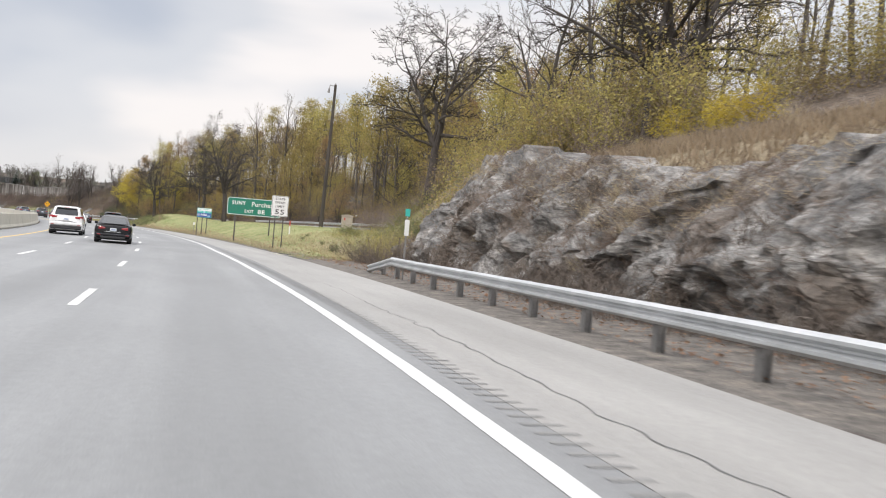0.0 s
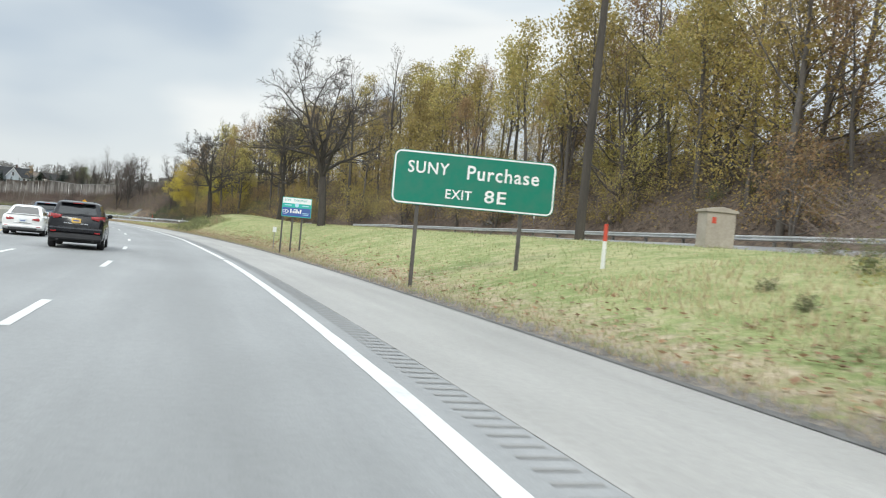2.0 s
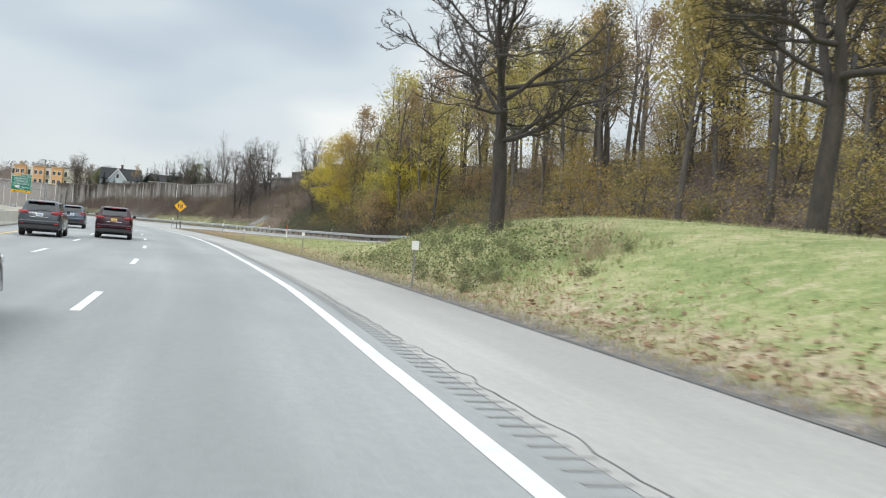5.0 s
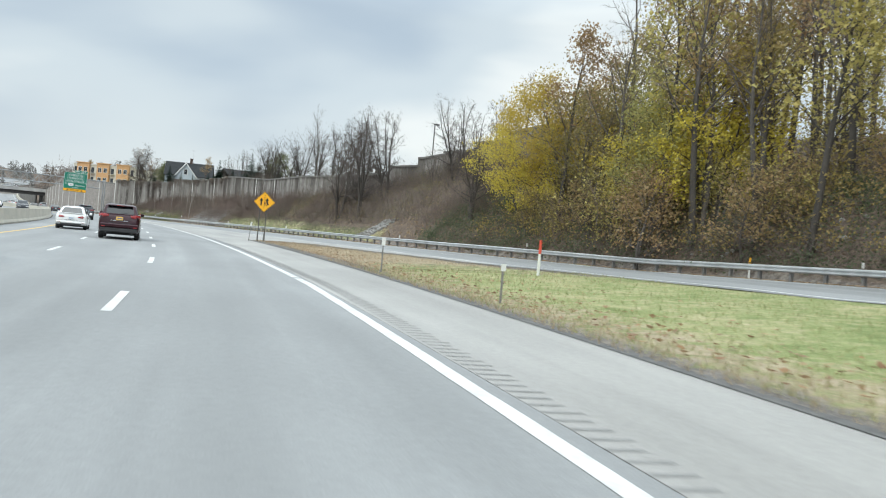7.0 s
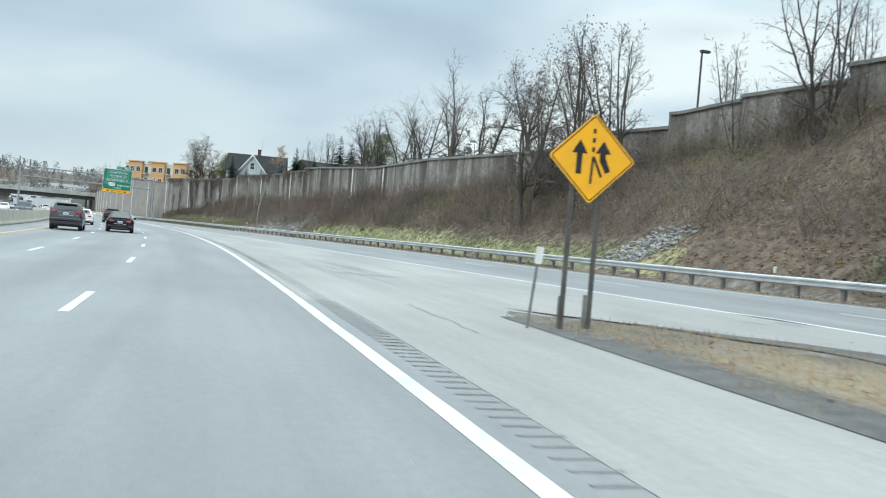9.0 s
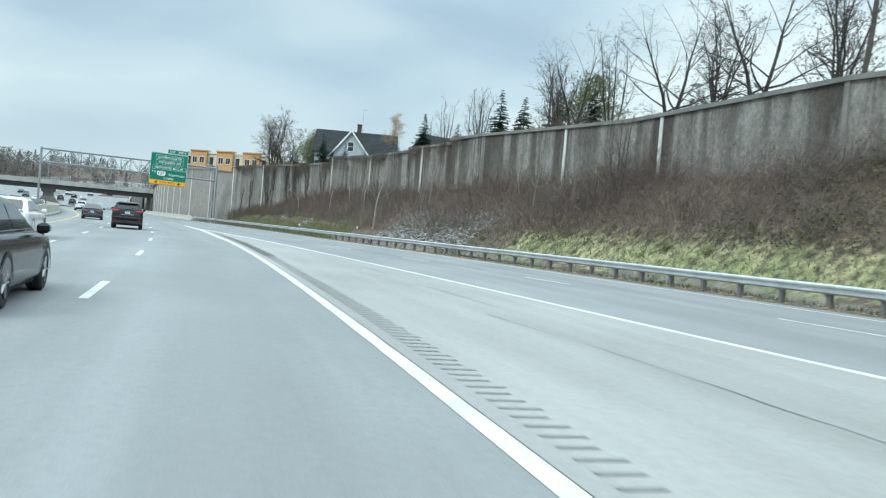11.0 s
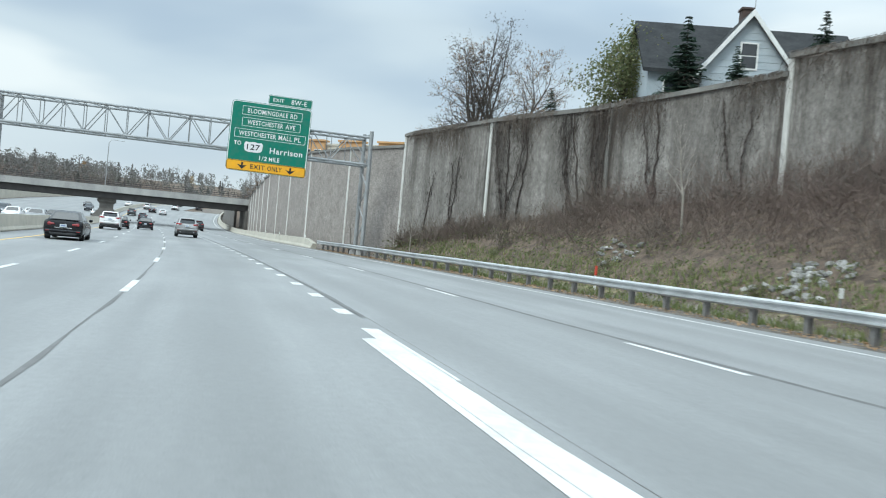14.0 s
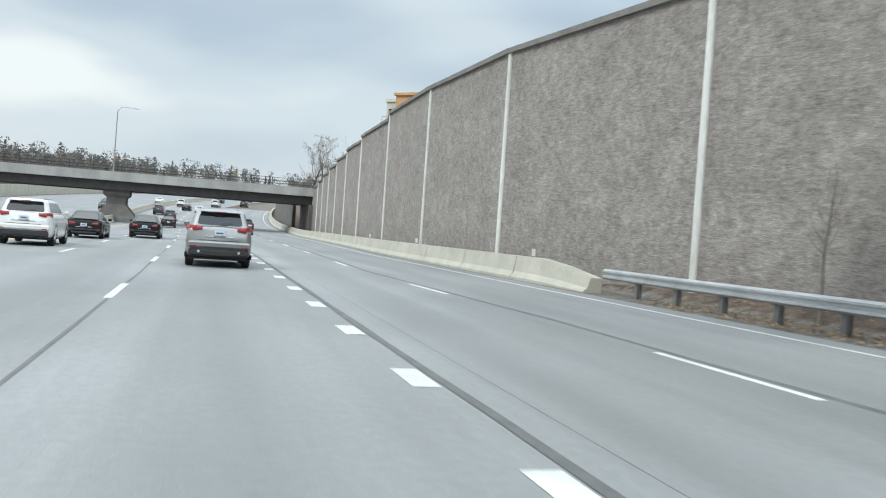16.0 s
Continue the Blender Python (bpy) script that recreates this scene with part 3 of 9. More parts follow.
def hill(s, l):
    """Height of the slope to the right of the ramp."""
    e, ze = lerp(s, RAMP_R), lerp(s, RAMP_Z)
    d = max(0.0, l - e - 2.2)
    if s < 300:
        top = lerp(s, [(-60, 14), (60, 13), (100, 12.5), (125, 12.0), (165, 11.5), (200, 13), (240, 13.5), (262, 12.5), (300, 11)])
        z = ze + top * (1 - math.exp(-d * 1.05 / top)) + 0.015 * d
    else:
        wl, wf = lerp(s, WALL_L), lerp(s, WALL_FOOT)
        span = max(0.6, wl - e - 2.2)
        t = min(1.0, d / span)
        z = ze + (wf - ze) * (t ** 0.9)
        if l > wl + 1.5:
            z = lerp(s, WALL_TOP) - 0.9
    if 240 < s < 300:
        wl, wf = lerp(s, WALL_L), lerp(s, WALL_FOOT)
        if l > wl + 1.5:
            z = lerp(s, WALL_TOP) - 0.9
        else:
            z += (min(1.0, d / max(1.0, wl - e - 2.2)) * (wf - ze) + ze - z) * smooth(240, 262, s)
    return z


def ground_z(s, l):
    if l < -10.6:
        edge = 28 + 14 * smooth(440, 540, s)
        if l > -edge:
            return road_rise(s)
        return road_rise(s) + 0.10 * min(60, -edge - l)
    if l <= 5.8:
        return road_rise(s)
    e, ze = lerp(s, RAMP_R), lerp(s, RAMP_Z)
    if s > 545:
        return road_rise(s) + (0 if l < e + 1 else min(9, 0.5 * (l - e - 1)))
    if l < e:
        t = (l - 5.8) / max(0.2, e - 5.8)
        z = ze * t ** 0.85
        z += 1.0 * math.exp(-((s - 158) / 13) ** 2) * smooth(6.2, 11, l) * (1 - smooth(13, 22, l))
        z += 0.35 * math.exp(-((s - 120) / 40) ** 2) * smooth(6.0, 11, l) * (1 - smooth(13, 22, l))
        z += 0.62 * smooth(52, 74, s) * (1 - smooth(160, 184, s)) * smooth(6.2, 13.5, l) * (1 - smooth(16, 20.5, l))
        z += 0.05 * noise.noise((s * 0.21, l * 0.4, 0)) * smooth(6.0, 8, l) * (1 if s < 250 else 0)
    elif l < e + 2.2:
        z = ze
    else:
        z = hill(s, l) + 0.35 * noise.noise((s * 0.12, l * 0.15, 2)) * smooth(0, 5, l - e - 2.2) * (1 if s < 410 else 0)
    # the rock cut at the start
    k = 1 - smooth(45 + 9 * smooth(13.5, 17, l), 64 + 12 * smooth(13.5, 17, l), s + 0.5 * (l - 12))
    if k > 0:
        zr = 0.12 * smooth(5.8, 9.2, l)
        l0, grade = 10.6 + 0.12 * max(0.0, s - 38), 1.5 - 0.5 * smooth(38, 50, s)
        if l > l0:
            zr += min(4.6, grade * (l - l0)) + 0.42 * max(0.0, l - l0 - 3.1) * (1 - 0.35 * smooth(28, 45, l))
        z = z * (1 - k) + zr * k
    return z + (road_rise(s) if s > 520 else 0)


# ---------------------------------------------------------------- mesh helpers
class Geo:
    """Collects vertices and faces of one mesh."""

    def __init__(self):
        self.v, self.f, self.uv = [], [], {}

    def quad(self, a, b, c, d):
        i = len(self.v)
        self.v += [tuple(a), tuple(b), tuple(c), tuple(d)]
        self.f.append((i, i + 1, i + 2, i + 3))

    def box(self, x0, x1, y0, y1, z0, z1, m=None, bev=0.0):
        i = len(self.v)
        if bev:
            t = min(bev, 0.45 * (x1 - x0), 0.45 * (y1 - y0), 0.45 * (z1 - z0))
            rings = [(z0, t), (z0 + t, 0), (z1 - t, 0), (z1, t)]
            pts = []
            for z, q in rings:
                pts += [(x0 + q, y0 + q, z), (x1 - q, y0 + q, z), (x1 - q, y1 - q, z), (x0 + q, y1 - q, z)]
            self.f.append(tuple(i + k for k in (3, 2, 1, 0)))
            for r in range(3):
                for k in range(4):
                    self.f.append((i + 4 * r + k, i + 4 * r + (k + 1) % 4, i + 4 * r + 4 + (k + 1) % 4, i + 4 * r + 4 + k))
            self.f.append(tuple(i + 12 + k for k in range(4)))
        else:
            pts = [(x, y, z) for z in (z0, z1) for x, y in ((x0, y0), (x1, y0), (x1, y1), (x0, y1))]
            for q in ((3, 2, 1, 0), (4, 5, 6, 7), (0, 1, 5, 4), (1, 2, 6, 5), (2, 3, 7, 6), (3, 0, 4, 7)):
                self.f.append(tuple(i + k for k in q))
        if m is not None:
            pts = [tuple(m @ Vector(p)) for p in pts]
        self.v += pts
        return self

    def tube(self, a, b, r0, r1, n=6, cap=True):
        a, b = Vector(a), Vector(b)
        d = (b - a)
        if d.length < 1e-6:
            return self
        d.normalize()
        u = d.orthogonal().normalized()
        w = d.cross(u)
        i = len(self.v)
        for p, r in ((a, r0), (b, r1)):
            for k in range(n):
                t = 2 * math.pi * k / n
                self.v.append(tuple(p + (u * math.cos(t) + w * math.sin(t)) * r))
        for k in range(n):
            self.f.append((i + k, i + (k + 1) % n, i + n + (k + 1) % n, i + n + k))
        if cap:
            self.f.append(tuple(i + k for k in reversed(range(n))))
            self.f.append(tuple(i + n + k for k in range(n)))
        return self

    def loft(self, rings, close=True, caps=True):
        i, n = len(self.v), len(rings[0])
        for r in rings:
            self.v += [tuple(p) for p in r]
        for j in range(len(rings) - 1):
            for k in range(n if close else n - 1):
                a, b = i + j * n + k, i + j * n + (k + 1) % n
                self.f.append((a, b, b + n, a + n))
        if caps and close:
            self.f.append(tuple(i + k for k in reversed(range(n))))
            self.f.append(tuple(i + (len(rings) - 1) * n + k for k in range(n)))
        return self

    def prism(self, pts, z0, z1):
        """A flat outline in x, z drawn out along y from z0 to z1."""
        i, n = len(self.v), len(pts)
        self.v += [(x, z0, z) for x, z in pts] + [(x, z1, z) for x, z in pts]
        self.f.append(tuple(i + k for k in range(n)))
        self.f.append(tuple(i + n + k for k in reversed(range(n))))
        for k in range(n):
            self.f.append((i + (k + 1) % n, i + k, i + n + k, i + n + (k + 1) % n))
        return self

    def mesh(self, name, material, smooth_faces=False):
        me = bpy.data.meshes.new(name)
        me.from_pydata(self.v, [], self.f)
        me.materials.append(material)
        if smooth_faces:
            me.polygons.foreach_set("use_smooth", [True] * len(me.polygons))
        me.update()
        return me


def part(name, geo, material, parent, label="", smooth_faces=False, m=None):
    ob = new(name, geo.mesh(name, material, smooth_faces) if isinstance(geo, Geo) else geo)
    if m is not None:
        ob.matrix_basis = m
    ob.parent = parent
    if label:
        ob["label"] = label
    return ob


def thing(name, label, category, m=None, group="", kind="", data=None):
    ob = new(name, data)
    if m is not None:
        ob.matrix_basis = m
    if data is None:
        ob.empty_display_size = 0.3
    return tagged(ob, label, category, group, kind)


def strip_geo(s0, s1, step, l0, l1, z, cols=1, uv=True):
    """A strip along the road between l0(s) and l1(s) at height z(s, l); uv in metres."""
    g = Geo()
    n = max(1, int(math.ceil((s1 - s0) / step)))
    uvs = []
    for i in range(n + 1):
        s = s0 + (s1 - s0) * i / n
        a, b = (l0(s) if callable(l0) else l0), (l1(s) if callable(l1) else l1)
        for c in range(cols + 1):
            l = a + (b - a) * c / cols
            g.v.append(W(s, l, z(s, l) if callable(z) else z + road_rise(s)))
            uvs.append((l, s))
    w = cols + 1
    for i in range(n):
        for c in range(cols):
            g.f.append((i * w + c, i * w + c + 1, (i + 1) * w + c + 1, (i + 1) * w + c))
    g.uvs = uvs
    return g


def strip(name, material, *args, **kw):
    g = strip_geo(*args, **kw)
    me = g.mesh(name, material, True)
    layer = me.uv_layers.new(name="uv")
    for loop in me.loops:
        layer.data[loop.index].uv = g.uvs[loop.vertex_index]
    return me


# ---------------------------------------------------------------- ground
def build_ground():
    ss = [-2000, -900, -450, -220, -130, -95] + [-80 + 2.5 * i for i in range(272)] + [605, 620, 640, 670, 710, 770, 860, 1000, 1250, 1700, 2300, 3000]
    ls = [-560, -330, -200, -130, -95, -75, -60, -50, -42, -36, -31, -28, -22, -16, -10.7, -9.8, -4, 2, 5.55, 5.9] + [6.4 + 0.7 * i for i in range(13)] + [15.5 + 1.1 * i for i in range(26)] + [46, 49, 53, 58, 64, 72, 82, 95, 115, 145, 190, 260, 400, 700, 1300, 2600]
    me = bpy.data.meshes.new("ground")
    verts, cover = [], []
    for s in ss:
        e = lerp(s, RAMP_R)
        for l in ls:
            z = ground_z(s, l)
            paved = (-10.3 < l < (5.95 if s > 246 else 5.7)) or (-28 - 14 * smooth(440, 540, s) < l < -10.6) or (s > 77 and lerp(s, RAMP_L) < l < e - 0.2)
            if l > 60:
                z += 0.02 * min(150, l - 60)
            deep = (-10.0 < l < 5.2) or (-27 - 14 * smooth(440, 540, s) < l < -11) or (lerp(s, RAMP_L) + 1.2 < l < e - 1.0 and l > 6.5)
            verts.append(W(s, l, z - ((0.10 if deep else 0.03) if paved else 0.0)))
            lawn = dirt = dry = 0.0
            if 5.7 < l < (e + 0.5 if s > 70 else 11.0 + 0.5 * max(0.0, s - 44)) and s > 44 and s < 262:
                lawn = 1.0
            if l > 30 and s > 300 and s < 560:
                lawn = 0.8
            if 5.7 < l < 6.5:
                dirt = 0.85 if l < 6.0 else 0.4
            if s > 226 and l < e and l > 5.7:
                dirt = max(dirt, smooth(230, 250, s) * 0.6)
            if e < l < e + 2.4 and s > 200:
                dirt = 0.75
            if 44 <= s < 58 and 5.7 < l < 8.2 - 0.1 * (s - 44):
                dirt = 0.8
            if s < 44 and 5.7 < l < 9.8:
                dirt = 0.8
            if s < 44 and l > 12.5:
                lawn = 0.35 - 0.3 * smooth(16, 24, l)
            if 268 < s < 430 and e + 1.6 < l < e + 6.5:
                lawn = (0.55 if s < 335 else 0.36) * (1 - (smooth(3.2, 6.5, l - e) if s < 335 else smooth(2.4, 4.6, l - e)))
            if l < -28:
                lawn = 0.1
            if 44 < s < 256 and 5.7 < l < e:
                dry = max(0.5 * smooth(202, 226, s) * (1 - 0.35 * smooth(9, 14, l)), 0.58 * (1 - smooth(6.8, 9.5, l)), 0.28)
            if s < 35 and 11.8 < l < 30:
                dry = 0.85 - 0.75 * smooth(13.6, 16.0, l)
            if 38 < s < 62 and 9 < l < 26:
                dry = max(dry, 0.5)
            if 212 < s < 258 and 5.7 < l < e - 1:
                dry, lawn = max(dry, 0.9 * smooth(212, 224, s)), lawn * 0.6
                if l < 6.9 or lerp(s, RAMP_L) - 1.2 < l < lerp(s, RAMP_L) + 0.4:
                    dirt = 0.9
            cover.append((lawn, dirt, dry, 1.0))
    w = len(ls)
    faces = [(i * w + c, i * w + c + 1, (i + 1) * w + c + 1, (i + 1) * w + c) for i in range(len(ss) - 1) for c in range(w - 1)]
    me.from_pydata(verts, [], faces)
    me.materials.append(M_GROUND)
    att = me.color_attributes.new("cover", "FLOAT_COLOR", "POINT")
    att.data.foreach_set("color", [x for c in cover for x in c])
    me.polygons.foreach_set("use_smooth", [True] * len(me.polygons))
    me.update()
    tagged(new("ground", me), "grassy verge rising to a leaf-strewn wooded slope", "ground", kind="structure")


build_ground()

# ---------------------------------------------------------------- pavement
road = thing("road", "worn grey highway pavement with painted lanes", "road", kind="structure",
             data=strip("road", M_ROAD, -300, 900, 3.0, -9.9, 2.75, 0.0, cols=6))
shoulder = thing("road_shoulder", "pale grey paved shoulder beside the lanes", "road", kind="structure",
                 data=strip("road_shoulder", M_SHOULDER, -300, 262, 3.0, 2.754, lambda s: 5.8 + 0.10 * noise.noise((s * 0.35, 0, 0)) * (1 - smooth(236, 248, s)) + 0.40 * smooth(245, 250, s), 0.002, cols=3))


def ramp_z(s, l):
    return ground_z(s, l) + 0.001 + 0.006 * smooth(2.8, 4.0, l)


ramp_ob = thing("ramp", "grey entrance ramp lanes joining the highway", "road", kind="structure",
                data=strip("ramp", M_ROAD, 76, 640, 2.0, lambda s: (2.754 if s >= 262 else max(lerp(s, RAMP_L), 5.80)), lambda s: lerp(s, RAMP_R), ramp_z, cols=26))
far_road = thing("opposite_carriageway", "grey lanes of the opposite carriageway beyond the median", "road", kind="structure",
                 data=strip("opposite_carriageway", M_ROAD, -200, 900, 4.0, lambda s: -27.5 - 14 * smooth(440, 540, s), -10.9, 0.0, cols=4))

def crack(s, l):
    """A jagged line that wanders about l."""
    return l + 0.16 * noise.noise((s * 0.25, l, 0)) + 0.07 * noise.noise((s * 1.4, l, 1)) + 0.05 * noise.cell(Vector((s * 2.3, l, 2)))


DASH = [(0, 15.6), (1, 27.2), (3, 52.3), (7, 103.4), (9, 132.2), (10, 144.6), (15, 209.2), (17, 234.1), (18, 247.8), (25, 340.1), (28, 381.9), (31, 419.8), (32, 432.2), (60, 785)]


EDGE = [(-100, 2.25), (9, 2.23), (18, 2.15), (30, 1.97), (48, 1.86), (60, 2.05), (87, 2.03), (95, 1.98), (105, 2.0), (114, 2.14), (125, 2.1), (140, 2.18), (150, 2.32), (165, 2.25), (190, 2.45), (203, 2.57), (213, 2.40), (229, 2.2), (247, 2.0), (262, 1.95), (333, 2.33), (342, 2.27), (359, 2.48), (368, 2.36), (377, 2.32)]
LANE1 = [(-100, -1.68), (0, -1.68), (27, -2.05), (52, -1.95), (66, -1.9), (103, -1.57), (132, -1.53), (158, -1.45), (209, -1.36), (234, -1.67), (260, -1.68), (340, -1.7), (382, -1.52), (420, -1.55), (900, -1.45)]
DOTS = [(370, 2.5), (385, 2.42), (394, 2.28), (404, 2.2), (416, 2.1), (428, 1.98), (440, 1.93), (520, 1.95), (600, 2.1)]


def flat(s0, s1, l0, l1, z=0.005, step=2.0, cols=1):
    return strip_geo(s0, s1, step, l0, l1, z, cols)


def raised(s, l):
    return ground_z(s, l) + 0.010


for k in range(-2, 56):
    c = lerp(k, DASH) if k >= 0 else 15.6 + 12.3 * k
    for dl in (0, -3.05):
        cc = c + (3.0 if dl else 0)
        part("lane_dash", flat(cc - 1.65, cc + 1.65, lambda s: lerp(s, LANE1) + dl - 0.075, lambda s: lerp(s, LANE1) + dl + 0.075, step=0.6), M_LINE, road)
for s0, s1 in ((-120, 86.2), (86.9, 205.1), (205.5, 375)):
    part("edge_line", flat(s0, s1, lambda s: lerp(s, EDGE) - 0.10 - 0.12 * smooth(318, 356, s) + 0.012 * noise.noise((s * 1.7, 3, 0)), lambda s: lerp(s, EDGE) + 0.10 + 0.12 * smooth(318, 356, s) + 0.014 * noise.noise((s * 2.1, 9, 0)), step=0.7), M_LINE, road, "worn solid white edge line")
part("left_edge_line", flat(-120, 900, -7.98, -7.82), M_YELLOW, road, "yellow left edge line")


part("shoulder_edge", strip_geo(44, 249, 0.5, 5.72, lambda s: 6.02 + 0.55 * smooth(216, 236, s) * (1 - smooth(242, 249, s)) + 0.16 * noise.noise((s * 0.6, 2, 0)) + 0.10 * noise.noise((s * 2.3, 4, 0)), lambda s, l: 0.012 + 0.05 * max(0.0, l - 5.8)), M_EDGE, shoulder, "dark crumbling asphalt edge")


def gore_line(s):
    return lerp(s, [(200, 17.9), (225, 15.6), (251, 12.6), (270, 10.6), (298, 8.1), (331, 5.8), (339.5, 5.14), (350, 4.05), (359, 3.2), (364, 2.7), (368, 2.42), (376, 2.36)])


def gore_rise(s0, high):
    """Height of a pavement sheet that starts buried at s0."""
    return lambda s, l: ground_z(s, l) + (-0.03 if s < s0 + 1.0 else (0.0085 if s > 262 else high))


part("gore_pavement", strip("gore_pavement", M_SHOULDER, 249, 373, 2.0, lambda s: lerp(s, EDGE) + 0.11 + 0.12 * smooth(318, 356, s), lambda s: max(lerp(s, EDGE) + 0.12 + 0.12 * smooth(318, 356, s), gore_line(s) - 0.1), gore_rise(249, 0.012), cols=12), M_SHOULDER, ramp_ob, "pale tan gore pavement")
part("gore_pavement", strip("gore_pavement", M_SHOULDER, 222, 254, 2.0, lambda s: max(lerp(s, RAMP_L), 5.9) + 0.02, lambda s: gore_line(s) - 0.1, gore_rise(222, 0.010), cols=6), M_SHOULDER, ramp_ob, "pale tan gore pavement")
part("ramp_edge", strip_geo(214, 249, 0.5, lambda s: lerp(s, RAMP_L) - (1 - smooth(244, 249, s)) * (0.35 + 0.5 * smooth(226, 240, s)) * (1 + 0.6 * noise.noise((s * 0.5, 3, 0))), lambda s: lerp(s, RAMP_L) + 0.02 + (1 - smooth(244, 249, s)) * (0.14 + 0.08 * noise.noise((s * 1.9, 6, 0))), lambda s, l: ground_z(s, l) + 0.016), M_EDGE, ramp_ob, "dark crumbling asphalt edge")
part("gore_line", strip_geo(200, 375, 2.0, lambda s: gore_line(s) - 0.10 - 0.08 * smooth(320, 350, s), lambda s: gore_line(s) + 0.10 + 0.06 * smooth(320, 350, s), raised), M_LINE, ramp_ob, "solid white gore line")
for k in range(40):
    c = 375.3 + 3.72 * k
    part("dotted_line", flat(c - (0.5 if k else 3.5), c + (0.5 if k else 1.0), lambda s: lerp(s, DOTS) - 0.14, lambda s: lerp(s, DOTS) + 0.14, step=0.5), M_LINE, road)


def ramp_dash_l(s):
    return lerp(s, [(215, 21.5), (251, 16.9), (300, 13.2), (331, 10.1), (352, 8.7), (372, 7.2), (380, 6.8), (400, 6.55), (430, 5.95), (444, 5.2), (500, 6.0), (560, 8)])


for k in range(26):
    c = 226 + 12.4 * k
    part("lane_dash", strip_geo(c - 1.6, c + 1.6, 0.8, lambda s: ramp_dash_l(s) - 0.07, lambda s: ramp_dash_l(s) + 0.07, raised), M_LINE, ramp_ob)
part("edge_line", strip_geo(90, 640, 2.0, lambda s: lerp(s, RAMP_R) - 0.95, lambda s: lerp(s, RAMP_R) - 0.80, raised), M_LINE, ramp_ob)
# tar seams between the slabs
part("tar_seam", flat(378, 560, lambda s: lerp(s, DOTS) + 0.17 + 0.05 * noise.noise((s * 0.3, 1, 0)), lambda s: lerp(s, DOTS) + 0.29 + 0.06 * noise.noise((s * 0.3, 5, 0)), 0.0072), M_TAR, road)
part("tar_seam", strip_geo(318, 520, 2.0, lambda s: ramp_dash_l(s) + 0.14 + 0.05 * noise.noise((s * 0.2, 1, 0)), lambda s: ramp_dash_l(s) + 0.29 + 0.07 * noise.noise((s * 0.25, 5, 0)), lambda s, l: ground_z(s, l) + 0.0085), M_TAR, ramp_ob)
for l, s0, s1 in ( (3.55, -10, 24), (3.6, 96, 112), (2.9, 132, 150), (4.3, 246, 259)):
    part("tar_seam", flat(s0, s1, lambda s, l=l: crack(s, l), lambda s, l=l: crack(s, l) + 0.012 + 0.035 * abs(noise.noise((s * 1.9, l, 7))), 0.0065, step=0.22), M_TAR, road)


part("tar_seam", flat(332, 540, lambda s: lerp(s, LANE1) - 0.02 + 0.03 * noise.noise((s * 0.2, 1, 0)), lambda s: lerp(s, LANE1) + 0.03 + 0.07 * noise.noise((s * 0.3, 4, 0)), 0.0042), M_CRACK, road)


def gore_crack(f):
    return lambda s: (lerp(s, EDGE) + 0.9) * (1 - f) + (gore_line(s) - 0.5) * f + 0.32 * noise.noise((s * 0.11, f * 9, 0)) + 0.06 * noise.noise((s * 1.1, f * 9, 1))


for f, s0, s1, w in ((0.16, 258, 272, 0.025), (0.3, 256, 266, 0.08), (0.42, 262, 271, 0.05), (0.46, 284, 300, 0.02)):
    c = gore_crack(f)
    part("tar_seam", strip_geo(s0, s1, 0.5, c, lambda s: c(s) + max(0.006, w * (0.7 + 1.2 * noise.noise((s * 0.7, f * 5, 3)))), lambda s, l: ground_z(s, l) + 0.0155), M_CRACK, ramp_ob, "dark weathered crack")


def rumble(s, end, width, material):
    g = Geo()
    while s < end:
        l = lerp(s, EDGE) + 0.32 + 0.12 * smooth(318, 356, s)
        w = width + 0.04 * math.sin(s * 7.3)
        d = 0.075 if width < 0.4 else 0.12
        z = 0.0065 if s < 244 else ground_z(s, l) + 0.0145
        g.quad(W(s, l, z), W(s, l + w, z), W(s + d, l + w, z), W(s + d, l, z))
        s += 0.31
    ob = part("rumble_strip", g, material, shoulder, "milled rumble strip grooves")
    ob["kind"] = "stuff"


rumble(-6.0, 318, 0.36, M_GROOVE)
rumble(318, 352, 0.50, M_GROOVE2)

# ---------------------------------------------------------------- median barrier
JERSEY = [(-0.30, 0.0), (-0.30, 0.08), (-0.20, 0.25), (-0.10, 0.81), (0.10, 0.81), (0.20, 0.25), (0.30, 0.08), (0.30, 0.0)]


def barrier_piece(s0, s1, l0, l1, top=0.81, n=3):
    g, rings = Geo(), []
    for i in range(n + 1):
        s = s0 + (s1 - s0) * i / n
        l = l0 + (l1 - l0) * i / n
        rings.append([W(s, l + x, road_rise(s) - 0.05 + (z + 0.05) * (top / 0.81 if z > 0.3 else 1)) for x, z in JERSEY])
    return g.loft(rings)


median = thing("median_barrier", "weathered concrete median barrier in long segments", "barrier", kind="structure")
s = -80.0
while s < 690:
    if not 536 < s < 549:
        part("barrier_segment", barrier_piece(s, s + 8.96, -10.3, -10.3, 0.95), M_CONC, median)
    s += 9.0

